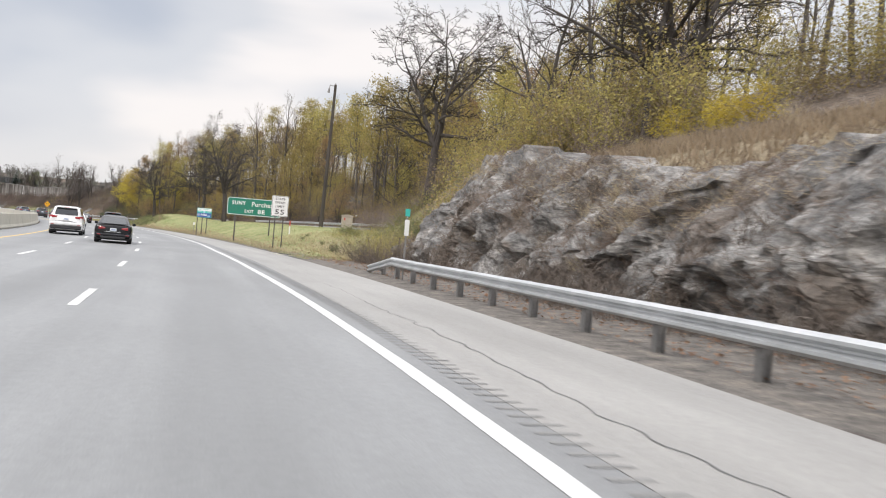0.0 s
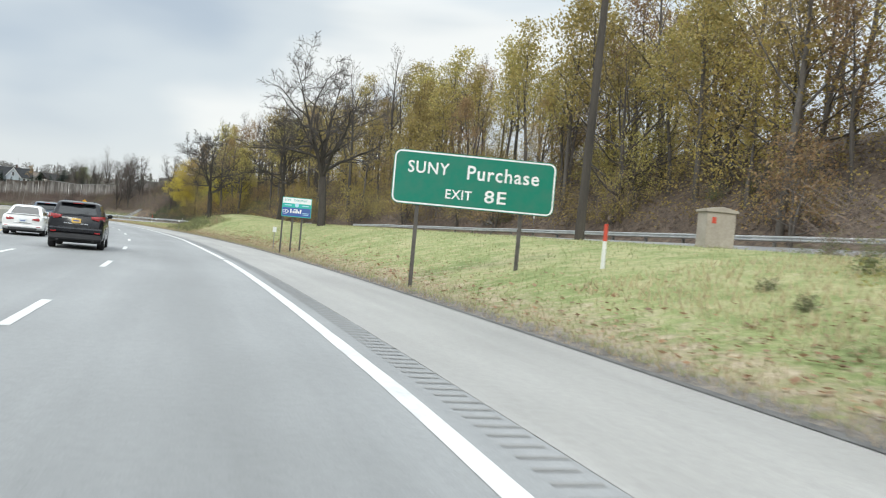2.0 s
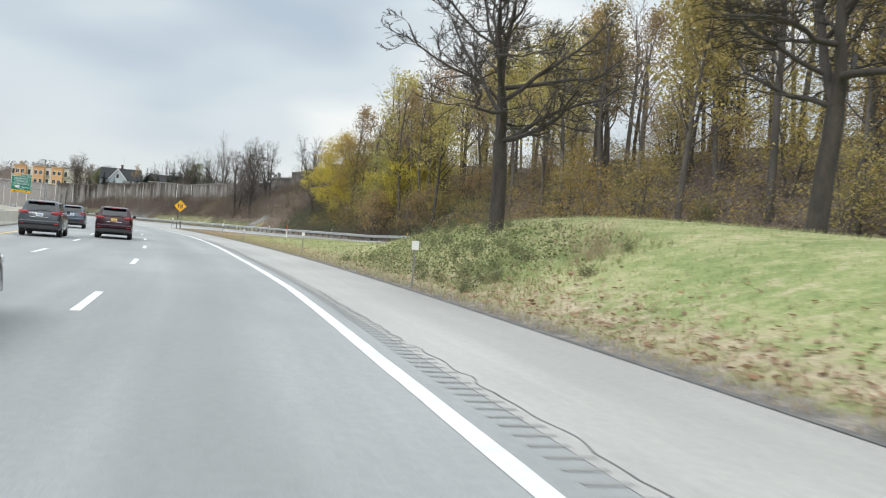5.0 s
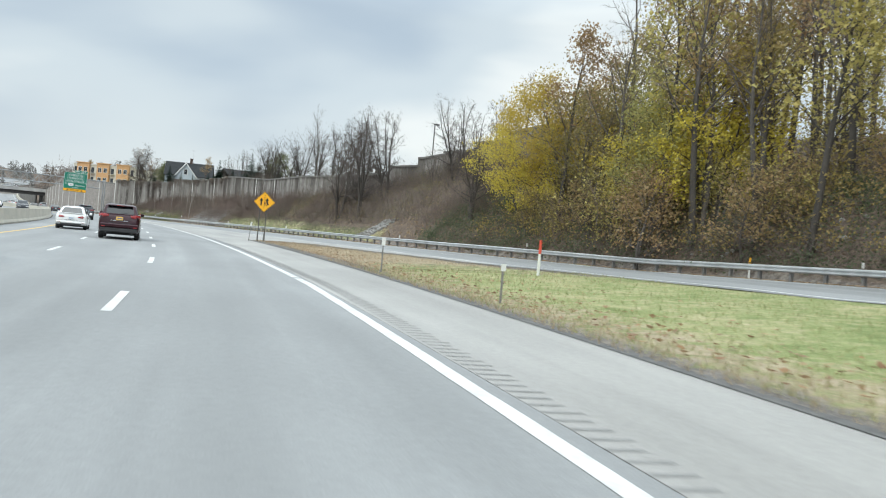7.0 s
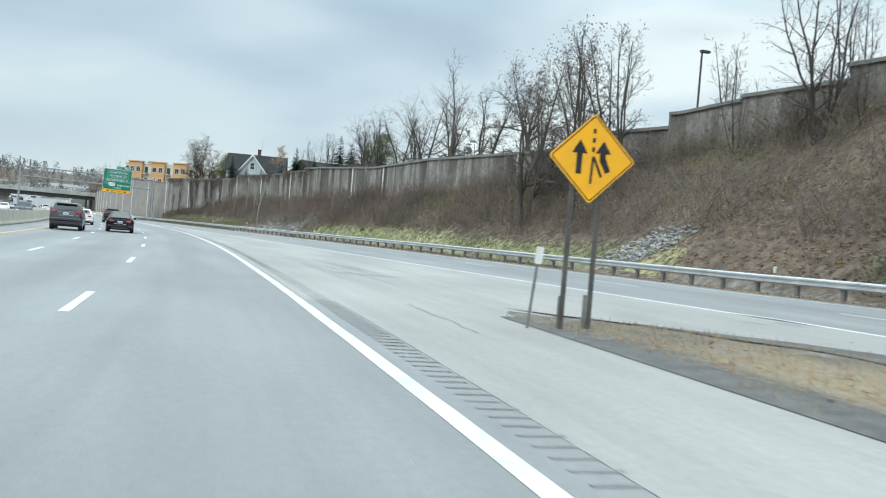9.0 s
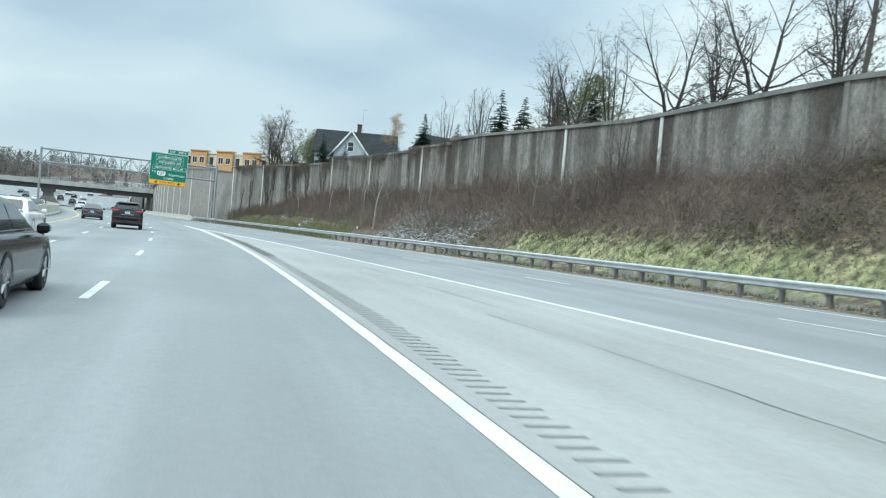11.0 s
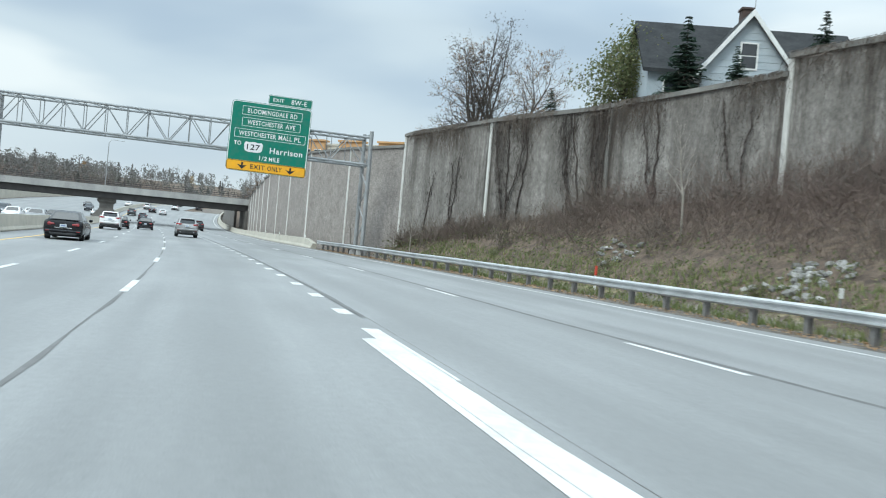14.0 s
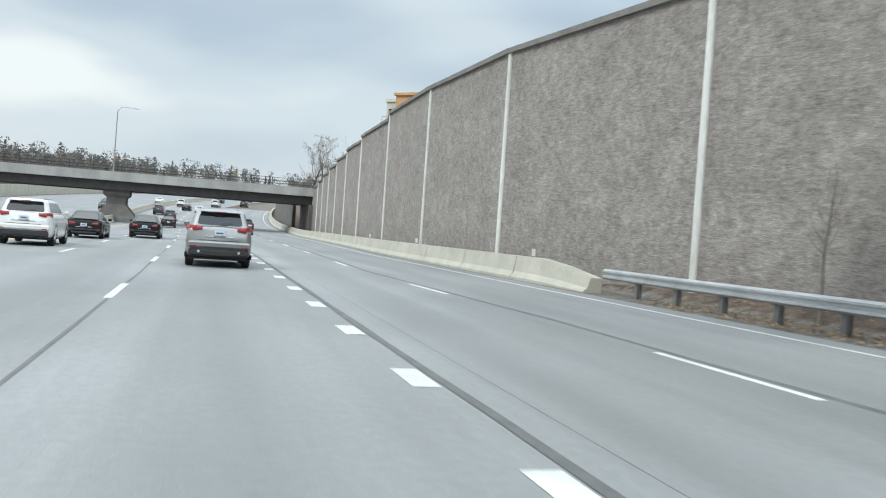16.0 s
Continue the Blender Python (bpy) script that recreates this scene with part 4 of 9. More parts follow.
# ---------------------------------------------------------------- retaining wall
def build_wall():
    wall = thing("wall_retaining", "tall stained concrete retaining wall with white joints", "wall", kind="structure")
    joints = [240, 253, 263.1, 271.1, 279.4, 286.1, 291.8, 300.5, 314.0, 327, 338, 352, 359.05, 366.2, 369.55, 380.2, 391.25, 402.6, 412.4, 424.6, 437.0, 450.4, 463.8, 477, 490, 500, 509, 517, 525, 533, 541]
    bare_steps = (263.1, 271.1, 279.4, 291.8, 359.05, 369.55)
    for j, (a, b) in enumerate(zip(joints, joints[1:])):
        top = (lambda s, a=a, b=b: lerp(min(max(s, a + 0.35), b - 0.35), WALL_TOP)) if b <= 482 else (lambda s, k=j: 10.0 - 0.42 * (k - 22))
        n = 16
        me = bpy.data.meshes.new("wall_panel")
        verts, faces, uvs, stain = [], [], [], []
        for i in range(n + 1):
            s = a + 0.06 + (b - a - 0.12) * i / n
            l, f, t = lerp(s, WALL_L), lerp(s, WALL_FOOT) - 0.8, top(s)
            for dl, z in ((0, f), (0, f + (t - f) * 0.33), (0, f + (t - f) * 0.66), (0, t), (0.45, t), (0.45, f)):
                verts.append(W(s, l + dl, z))
                uvs.append((s, z - t + 20 * dl))
                aged = (1.0 if 340 < s < 388 else 0.6 if 340 < s < 427 else (0.8 if s < 340 else 0.18))
                near = math.exp(-((s - a) / 1.1) ** 2) + math.exp(-((b - s) / 1.1) ** 2) if 300 < s < 424 else 0.0
                stain.append((aged + 0.9 * near) * (0.55 + 0.45 * min(1, max(0, (z - f) / (t - f)))))
        for i in range(n):
            for k in range(6):
                p, q = i * 6 + k, i * 6 + (k + 1) % 6
                faces.append((p, q, q + 6, p + 6))
        faces += [tuple(range(6)), tuple(n * 6 + k for k in reversed(range(6)))]
        me.from_pydata(verts, [], faces)
        me.materials.append(M_WALL if a < 424 else M_WALL2)
        layer = me.uv_layers.new(name="uv")
        for loop in me.loops:
            layer.data[loop.index].uv = uvs[loop.vertex_index]
        at_ = me.attributes.new("stain", "FLOAT", "POINT")
        at_.data.foreach_set("value", stain)
        me.update()
        part("wall_panel", me, M_WALL, wall)
        rings = []
        for i in range(n + 1):
            s = a + (b - a) * i / n
            l, t = lerp(s, WALL_L), top(s)
            rings.append([W(s, l - 0.16, t), W(s, l - 0.16, t + 0.22), W(s, l + 0.5, t + 0.22), W(s, l + 0.5, t)])
        part("coping", Geo().loft(rings), M_COPING, wall)
        # joint strip at the end of the panel, let into the gap and a little proud
        s = b
        if s < 268 or s in bare_steps:
            continue
        l, f, t = lerp(s, WALL_L), lerp(s, WALL_FOOT) - 0.5, top(s - 0.2)
        hw = 0.15 if s > 300 else 0.1
        g = Geo()
        g.loft([[W(s - hw, l - 0.05, z), W(s - hw * 0.6, l - 0.09, z), W(s + hw * 0.6, l - 0.09, z), W(s + hw, l - 0.05, z), W(s + hw, l + 0.3, z), W(s - hw, l + 0.3, z)] for z in (f, t)])
        part("joint_strip", g, M_JOINT if (j % 3 != 1 or s > 420) else M_COPING, wall)


build_wall()

# concrete barrier at the foot of the wall
foot = thing("wall_foot_barrier", "pale concrete barrier along the wall foot", "barrier", kind="structure")
s = 438.6
while s < 640:
    g, rings = Geo(), []
    for i in range(4):
        q = s + 5.94 * i / 3
        l = lerp(q, RAMP_R) + 0.45
        h = 0.84 * smooth(436.5, 442, q) if q < 442 else 0.84
        rings.append([W(q, l + x, road_rise(q) - 0.05 + (z + 0.05) * (max(0.55, h / 0.84))) for x, z in ((-0.25, 0), (-0.25, 0.1), (-0.12, 0.3), (-0.02, 0.86), (0.35, 0.86), (0.35, 0))])
    part("barrier_segment", g.loft(rings), M_CONC, foot)
    s += 6.0

# ---------------------------------------------------------------- guardrails
BEAM = [(-0.005, -0.155), (-0.085, -0.105), (-0.085, -0.06), (-0.01, -0.015), (-0.01, 0.015), (-0.085, 0.06), (-0.085, 0.105), (-0.005, 0.155)]


def guardrail(name, label, s0, s1, lf, zf, spacing, height=0.62, end_near=0.0, end_far=0.0):
    """W-beam rail on posts; the ends may run down to the ground over some metres."""
    rail = thing(name, label, "guardrail")
    n = int((s1 - s0) / 3.81)
    L = (s1 - s0) / n

    def drop(s):
        d = 0.0
        if end_far and s > s1 - end_far:
            d = (height - 0.12) * smooth(s1 - end_far, s1 + 0.3, s)
        if end_near and s < s0 + end_near:
            d = (height - 0.12) * (1 - smooth(s0 - 0.3, s0 + end_near, s))
        return d
    for i in range(n):
        a, b = s0 + i * L, s0 + (i + 1) * L + 0.12
        rings = []
        for q in (a, (a + b) / 2, b):
            sway = 0.03 * noise.noise((q * 0.2, s0, 0))
            out = 0.012 if q == b else 0.0
            rings.append([W(q, lf(q) + x - out + sway, zf(q) + height + z - drop(q) + 0.02 * noise.noise((q * 0.13, s0, 4))) for x, z in BEAM] +
                         [W(q, lf(q) + x + 0.012 + sway, zf(q) + height + z - drop(q) + 0.02 * noise.noise((q * 0.13, s0, 4))) for x, z in reversed(BEAM)])
        part("rail_beam", Geo().loft(rings), M_GALV, rail)
    s = s0 + 0.6
    post = Geo()
    post.box(-0.075, 0.075, 0.10, 0.115, -0.4, height + 0.12)
    post.box(-0.075, 0.075, 0.245, 0.26, -0.4, height + 0.12)
    post.box(-0.006, 0.006, 0.115, 0.245, -0.4, height + 0.12)
    me_post = post.mesh("post", M_POST)
    block = Geo().box(-0.07, 0.07, 0.012, 0.10, height - 0.18, height + 0.16, bev=0.01).mesh("spacer_block", M_POST)
    while s < s1:
        if drop(s) < 0.35:
            x, y, _ = W(s, lf(s))
            m = pose(x, y, zf(s) - drop(s), 0, 0, math.degrees(heading(s)) - 90)
            part("post", me_post, M_POST, rail, m=m)
            part("spacer_block", block, M_POST, rail, m=m)
        s += spacing
    return rail


guardrail("guardrail", "galvanised steel guardrail below the rock cut", -14, 33.2, lambda s: 6.62 + 0.35 * smooth(24, 33.5, s), lambda s: 0.05, 2.5, 0.58, end_far=4.0)
guardrail("guardrail", "long galvanised steel guardrail outside the ramp", 175, 438.4, lambda s: lerp(s, RAMP_R) + 0.75 + 0.1 * smooth(420, 437, s), lambda s: lerp(s, RAMP_Z), 1.95, 0.60)
guardrail("guardrail", "low steel guardrail beside the upper ramp", 78, 160, lambda s: lerp(s, RAMP_R) + 0.9, lambda s: lerp(s, RAMP_Z), 3.8, 0.5)

# ---------------------------------------------------------------- rock cut
CREST = [(-26, 5.6), (0, 6.0), (6, 5.7), (12, 4.7), (16, 4.0), (19, 3.6), (22, 4.0), (25, 4.6), (28, 4.9), (31, 5.1), (35, 5.3), (36.2, 3.4), (37.5, 2.5), (42, 1.8), (47, 1.0), (51, 0.1)]
ROCK_SPOTS = []


def block(p, k, seed):
    """A tilted facet for each angular block of rock round the point p, with steep flanks between them."""
    q = Vector((0.87 * p.x + 0.50 * p.z, p.y, 0.95 * (0.87 * p.z - 0.50 * p.x))) * k + Vector((seed, seed * 0.7, seed * 0.3))
    dist, pts = noise.voronoi(q)

    def facet(c):
        d = q - c
        return 0.5 * noise.cell(c * 5.3) + 0.8 * d.x * noise.cell(c * 9.1) + 0.7 * d.z * noise.cell(c * 7.7)
    f = 0.5 * smooth(0.0, 0.24, dist[1] - dist[0]) + 0.5
    return facet(pts[0]) * f + facet(pts[1]) * (1 - f) - 0.16 * max(0.0, 0.10 - (dist[1] - dist[0])) / 0.10


def build_rock():
    ns, nz = 520, 76
    g = Geo()
    for i in range(ns + 1):
        s = -16 + 67.0 * i / ns
        end = 1 - smooth(40, 51, s)
        crest = lerp(s, CREST) + 0.7 * noise.noise((s * 0.4, 3, 0)) + 0.45 * noise.noise((s * 1.3, 5, 0))
        for j in range(nz + 1):
            t = j / nz
            z = -0.2 + (crest + 0.2) * t
            l = 9.3 + 2.8 * t ** 1.2 + 1.1 * (1 - end)
            p = Vector((s, l, z))
            p = p + Vector((noise.noise(p * 0.7), 0, noise.noise(p * 0.7 + Vector((5, 2, 0))))) * 0.5
            d = 1.25 * block(p, 0.24, 1.0) + 0.42 * block(p, 0.62, 7.0) + 0.09 * block(p, 1.9, 13.0) + 0.34 * noise.noise(p * 1.4) + 0.16 * noise.noise(p * 3.1)
            d += noise.noise(p * 0.25) * 0.9 + noise.turbulence(p * 1.1, 5, True) * 0.20 + noise.noise(p * 7) * 0.06
            d -= 0.5 * max(0.0, noise.noise(p * 0.55 + Vector((3, 1, 7))) - 0.18)
            l += (d - 0.15) * (0.45 + 0.55 * math.sin(math.pi * min(1, t * 1.05 + 0.12))) * (1 - 0.7 * smooth(0.88, 1.0, t))
            v = W(s + 0.12 * noise.noise(p * 1.3), l, z + 0.14 * noise.noise(p * 1.9 + Vector((9, 0, 0))))
            g.v.append(v)
            if t > 0.12:
                ROCK_SPOTS.append((v, s, t))
        for l2, dz in ((13.4, 0.1), (14.8, -0.5)):
            g.v.append(W(s, l2, min(max(crest + dz, ground_z(s, l2) - 0.25), crest + 0.4) if dz > 0 else ground_z(s, l2) - 0.4))
    w = nz + 3
    for i in range(ns):
        for j in range(w - 1):
            g.f.append((i * w + j, i * w + w + j, i * w + w + j + 1, i * w + j + 1))
    me = g.mesh("rock_face", M_ROCK)
    thing("rock_face", "jagged dark grey rock cut with broken ledges", "rock", kind="structure", data=me)


build_rock()
rng = random.Random(5)


def stone_mesh(seed, r):
    bm = bmesh.new()
    bmesh.ops.create_icosphere(bm, subdivisions=1, radius=r)
    q = random.Random(seed)
    sx, sy, sz = q.uniform(0.8, 1.35), q.uniform(0.7, 1.1), q.uniform(0.5, 0.85)
    for v in bm.verts:
        k = 1 + q.uniform(-0.22, 0.18)
        v.co = Vector((v.co.x * sx * k, v.co.y * sy * k, v.co.z * sz * k))
    me = bpy.data.meshes.new("stone")
    bm.to_mesh(me)
    bm.free()
    me.materials.append(M_RIPRAP)
    return me


STONES = [stone_mesh(i, 0.25) for i in range(9)]


def riprap(s0, s1, d0, d1, count, label, lean=0.0):
    base = thing("riprap_pile", label, "rocks", at((s0 + s1) / 2, lerp((s0 + s1) / 2, RAMP_R) + d0))
    inv = base.matrix_basis.inverted()
    for i in range(count):
        d = rng.uniform(d0, d1)
        s = rng.uniform(s0, s1) - lean * (d - d0)
        l = lerp(s, RAMP_R) + d
        x, y, _ = W(s, l)
        k = rng.uniform(0.3, 0.85)
        m = pose(x, y, ground_z(s, l) + 0.06 * k, rng.uniform(-35, 35), rng.uniform(-35, 35), rng.uniform(0, 360)) @ Matrix.Diagonal((k, k, k, 1))
        part("stone", STONES[i % 9], M_RIPRAP, base, m=inv @ m)


riprap(340, 357, 2.4, 5.8, 295, "heap of pale broken riprap stones on the bank")
riprap(382.3, 385.6, 2.9, 4.6, 46, "small heap of pale broken stones below the brush")
riprap(393.4, 396.2, 3.6, 4.9, 22, "small heap of pale broken stones in the weeds")
riprap(273.0, 276.2, 2.3, 5.4, 120, "slide of broken pale stones down the bank", 0.7)
riprap(215, 226, 3.0, 6.0, 40, "outcrop of broken stones beside the ramp")



def rubble(name, label, s0, s1, d0, d1, count, seed, lean=0.0):
    """Small broken stones between the large ones."""
    q, g = random.Random(seed), Geo()
    for _ in range(count):
        d = q.uniform(d0, d1)
        s = q.uniform(s0, s1) - lean * (d - d0)
        l = lerp(s, RAMP_R) + d
        x, y, _ = W(s, l)
        c, r = Vector((x, y, ground_z(s, l) + 0.05)), q.uniform(0.06, 0.17)
        a = q.uniform(0, 6.28)
        i = len(g.v)
        for k in range(4):
            t = a + k * 1.57 + q.uniform(-0.4, 0.4)
            g.v.append((c.x + math.cos(t) * r * q.uniform(0.8, 1.5), c.y + math.sin(t) * r * q.uniform(0.8, 1.5), c.z + q.uniform(-0.06, 0.08)))
        g.v += [(c.x + q.gauss(0, 0.03), c.y + q.gauss(0, 0.03), c.z + r * q.uniform(0.4, 0.9)), (c.x, c.y, c.z - 0.2)]
        for k in range(4):
            g.f += [(i + k, i + (k + 1) % 4, i + 4), (i + (k + 1) % 4, i + k, i + 5)]
    tagged(new(name, g.mesh(name, M_RUBBLE)), label, "rocks", kind="stuff")


rubble("riprap_rubble", "small broken grey stones among the riprap", 339, 358, 2.2, 6.2, 1500, 61)
rubble("slide_rubble", "small broken stones of the slide", 272.6, 276.8, 2.2, 5.6, 380, 62, 0.7)

# ---------------------------------------------------------------- rocky bank above the ramp
def rocky_bank():
    ns, nz = 130, 34
    g = Geo()
    for i in range(ns + 1):
        s = 122 + 34.0 * i / ns
        fade = smooth(122, 130, s) * (1 - smooth(147, 156, s))
        crest = 0.4 + (5.4 + 0.8 * noise.noise((s * 0.3, 1, 0))) * fade
        e = lerp(s, RAMP_R) + 2.4
        for j in range(nz + 1):
            t = j / nz
            z = -0.5 + crest * t
            l = e + 0.5 + 4.2 * t
            p = Vector((s, l, z))
            d = 1.3 * block(p, 0.3, 21.0) + 0.5 * block(p, 0.8, 27.0) + 0.2 * block(p, 2.0, 33.0) + 0.2 * noise.turbulence(p * 1.2, 4, True)
            g.v.append(W(s, l + (d - 0.2) * 0.8 * math.sin(math.pi * min(1, t + 0.1)), lerp(s, RAMP_Z) + z))
        g.v.append(W(s, e + 9, ground_z(s, e + 9) - 0.6))
    w = nz + 2
    for i in range(ns):
        for j in range(w - 1):
            g.f.append((i * w + j, i * w + w + j, i * w + w + j + 1, i * w + j + 1))
    thing("rock_bank", "weathered grey rock outcrop on the wooded bank", "rock", kind="structure", data=g.mesh("rock_bank", M_BANKROCK))


rocky_bank()

# ---------------------------------------------------------------- bridge
BR_S, BR_W = 541.0, 9.0


def br(l, ds, z):
    return W(BR_S + ds + 0.05 * (l - 18), l, z)


def build_bridge():
    b = thing("overpass_bridge", "concrete and steel road overpass crossing the highway", "bridge")
    l0, l1, n = -62.0, 21.0, 18

    def along(name, material, ds0, ds1, z0, z1, label="", lo=l0, hi=l1):
        g, rings = Geo(), []
        for i in range(n + 1):
            l = lo + (hi - lo) * i / n
            rings.append([br(l, ds0, z0), br(l, ds1, z0), br(l, ds1, z1), br(l, ds0, z1)])
        return part(name, g.loft(rings), material, b, label)
    along("deck", M_CONC2, -0.35, BR_W + 0.35, 5.75, 6.15)
    along("parapet", M_CONC2, -0.45, -0.15, 5.76, 7.0, "pale weathered concrete parapet")
    along("parapet", M_CONC2, BR_W + 0.15, BR_W + 0.45, 5.76, 7.0)
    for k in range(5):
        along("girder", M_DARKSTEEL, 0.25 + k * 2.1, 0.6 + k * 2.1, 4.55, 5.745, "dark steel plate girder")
    for ds in (-0.25, BR_W + 0.25):
        for z in (7.33, 7.73, 8.13):
            g, rings = Geo(), []
            for i in range(n + 1):
                l = l0 + (l1 - l0) * i / n
                rings.append([br(l, ds - 0.025, z - 0.025), br(l, ds + 0.025, z - 0.025), br(l, ds + 0.025, z + 0.025), br(l, ds - 0.025, z + 0.025)])
            part("railing_bar", g.loft(rings), M_DARKSTEEL, b)
        for i in range(28):
            l = l0 + 1 + (l1 - l0 - 2) * i / 27
            part("railing_post", Geo().tube(br(l, ds, 6.98), br(l, ds, 8.23), 0.05, 0.05, 6), M_DARKSTEEL, b)
        # mesh fence between the bars
        g = Geo()
        l = l0
        while l < l1:
            g.tube(br(l, ds, 7.0), br(l + 0.45, ds, 8.13), 0.008, 0.008, 3, False)
            g.tube(br(l + 0.45, ds, 7.0), br(l, ds, 8.13), 0.008, 0.008, 3, False)
            l += 0.45
        part("fence_mesh", g, M_DARKSTEEL, b, "chain link mesh behind the railing")["kind"] = "stuff"
    # pier on the median: flared stem and cap
    for lp in (-10.0,):
        g = Geo()
        rings = []
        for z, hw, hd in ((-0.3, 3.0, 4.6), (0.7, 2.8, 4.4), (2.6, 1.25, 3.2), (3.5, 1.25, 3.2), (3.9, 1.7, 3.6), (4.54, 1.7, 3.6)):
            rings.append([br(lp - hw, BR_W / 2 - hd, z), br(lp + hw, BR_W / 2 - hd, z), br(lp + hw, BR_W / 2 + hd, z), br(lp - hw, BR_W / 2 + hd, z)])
        # the deck's shade on the pier is put into its dark colour
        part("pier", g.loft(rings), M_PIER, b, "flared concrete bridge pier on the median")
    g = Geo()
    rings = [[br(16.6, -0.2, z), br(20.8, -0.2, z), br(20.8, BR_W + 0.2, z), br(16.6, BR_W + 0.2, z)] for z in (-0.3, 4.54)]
    # same shade-dark concrete tone for the right abutment
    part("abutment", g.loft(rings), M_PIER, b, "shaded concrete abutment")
    g = Geo()
    rings = [[br(-33, -0.2, z), br(-30, -0.2, z), br(-30, BR_W + 0.2, z), br(-33, BR_W + 0.2, z)] for z in (-0.3, 4.54)]
    part("abutment", g.loft(rings), M_CONC2, b)


build_bridge()
# walls that carry on beyond the bridge
for name_, label_, lf, s0, s1, h in (("wall_beyond_bridge", "shade-toned concrete retaining wall beyond the bridge", lambda s: lerp(s, RAMP_R) + 1.6, 551.5, 648, 4.3), ("wall_far_side", "low tan concrete wall beside the opposite carriageway", lambda s: -42.6, 560, 800, 2.6)):
    w_ob = thing(name_, label_, "wall", kind="structure")
    s = s0
    while s < s1:
        rings = []
        for i in range(4):
            q = s + 11.9 * i / 3
            z0, l = road_rise(q), lf(q)
            t = h * (1 - 0.75 * smooth(600, 650, q)) if l > 0 else h
            rings.append([W(q, l, z0 - 0.5), W(q, l + 0.5, z0 - 0.5), W(q, l + 0.5, z0 + t), W(q, l, z0 + t)])
        # right-hand wall takes the pier's tone, with shade painted into it
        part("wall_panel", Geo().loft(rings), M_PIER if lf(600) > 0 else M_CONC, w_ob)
        s += 12.0
bx, by, _ = br(-10.5, -0.3, 0)
lampb = thing("street_lamp", "tall slender grey street lamp on the bridge", "street lamp", pose(bx, by, 6.98, 0, 0, math.degrees(heading(BR_S))))
part("pole", Geo().tube((0, 0, 0), (0.1, 0, 8.2), 0.10, 0.06, 8).tube((0.1, 0, 8.2), (0.45, 0, 8.75), 0.06, 0.045, 8).tube((0.45, 0, 8.75), (0.8, 0, 8.85), 0.045, 0.04, 8), M_GANTRY, lampb)
part("arm", Geo().tube((0.8, 0, 8.85), (2.5, 0, 8.8), 0.04, 0.03, 6), M_GANTRY, lampb)
part("lamp_head", Geo().loft([[(2.2, -0.12, 8.72), (2.9, -0.09, 8.72), (2.9, 0.09, 8.72), (2.2, 0.12, 8.72)], [(2.3, -0.08, 8.84), (2.8, -0.05, 8.82), (2.8, 0.05, 8.82), (2.3, 0.08, 8.84)]]), M_GANTRY, lampb)

# ---------------------------------------------------------------- signs
def lettering(words, height, width=None, depth=0.004):
    """A mesh of the words in Blender's own font, standing in x and z, facing -y, its middle at the origin."""
    cu = bpy.data.curves.new("legend", "FONT")
    cu.body, cu.size, cu.extrude, cu.resolution_u = words, 1.0, 0.0, 3
    cu.space_character, cu.offset = 1.12, 0.014
    ob = new("legend", cu)
    bpy.context.view_layer.update()
    me = bpy.data.meshes.new_from_object(ob.evaluated_get(bpy.context.evaluated_depsgraph_get()))
    bpy.data.objects.remove(ob)
    bpy.data.curves.remove(cu)
    co = np.array([v.co[:] for v in me.vertices])
    lo, hi = co.min(0), co.max(0)
    k = height / (hi[1] - lo[1])
    kx = width / (hi[0] - lo[0]) if width else k
    for v, c in zip(me.vertices, co):
        v.co = ((c[0] - (lo[0] + hi[0]) / 2) * kx, 0.0, (c[1] - (lo[1] + hi[1]) / 2) * k)
    return me


def legend(words, height, width, material, parent, x, z, y=-0.034):
    """A line of lettering, each word a part."""
    parts = words.split(" ")
    unit = width / (sum(len(w) for w in parts) + 0.75 * (len(parts) - 1))
    left = x - width / 2
    for w in parts:
        me = lettering(w, height, unit * len(w))
        me.materials.clear()
        me.materials.append(material)
        ob = part("legend", me, material, parent, m=Matrix.Translation((left + unit * len(w) / 2, y, z)))
        ob["label"] = "lettering reading " + w
        left += unit * (len(w) + 0.75)


def rounded(w, h, r, n=5):
    pts = []
    for cx, cz, a0 in ((w / 2 - r, h / 2 - r, 0), (-w / 2 + r, h / 2 - r, 90), (-w / 2 + r, -h / 2 + r, 180), (w / 2 - r, -h / 2 + r, 270)):
        for k in range(n + 1):
            a = radians(a0 + 90 * k / n)
            pts.append((cx + r * math.cos(a), cz + r * math.sin(a)))
    return pts


def plate(w, h, r, x=0, z=0, y0=-0.012, y1=0.0):
    return Geo().prism([(px + x, pz + z) for px, pz in rounded(w, h, r)], y0, y1)


def border(w, h, r, t, x=0, z=0, y0=-0.030, y1=-0.0265):
    """A frame line of width t round a rounded plate."""
    a, b = rounded(w, h, r), rounded(w - 2 * t, h - 2 * t, max(0.01, r - t))
    g, n = Geo(), len(a)
    g.v = [(px + x, y0, pz + z) for px, pz in a] + [(px + x, y0, pz + z) for px, pz in b] + [(px + x, y1, pz + z) for px, pz in a] + [(px + x, y1, pz + z) for px, pz in b]
    for k in range(n):
        q = (k + 1) % n
        g.f += [(k, n + k, n + q, q), (2 * n + k, 2 * n + q, 3 * n + q, 3 * n + k), (k, q, 2 * n + q, 2 * n + k), (n + k, 3 * n + k, 3 * n + q, n + q)]
    return g


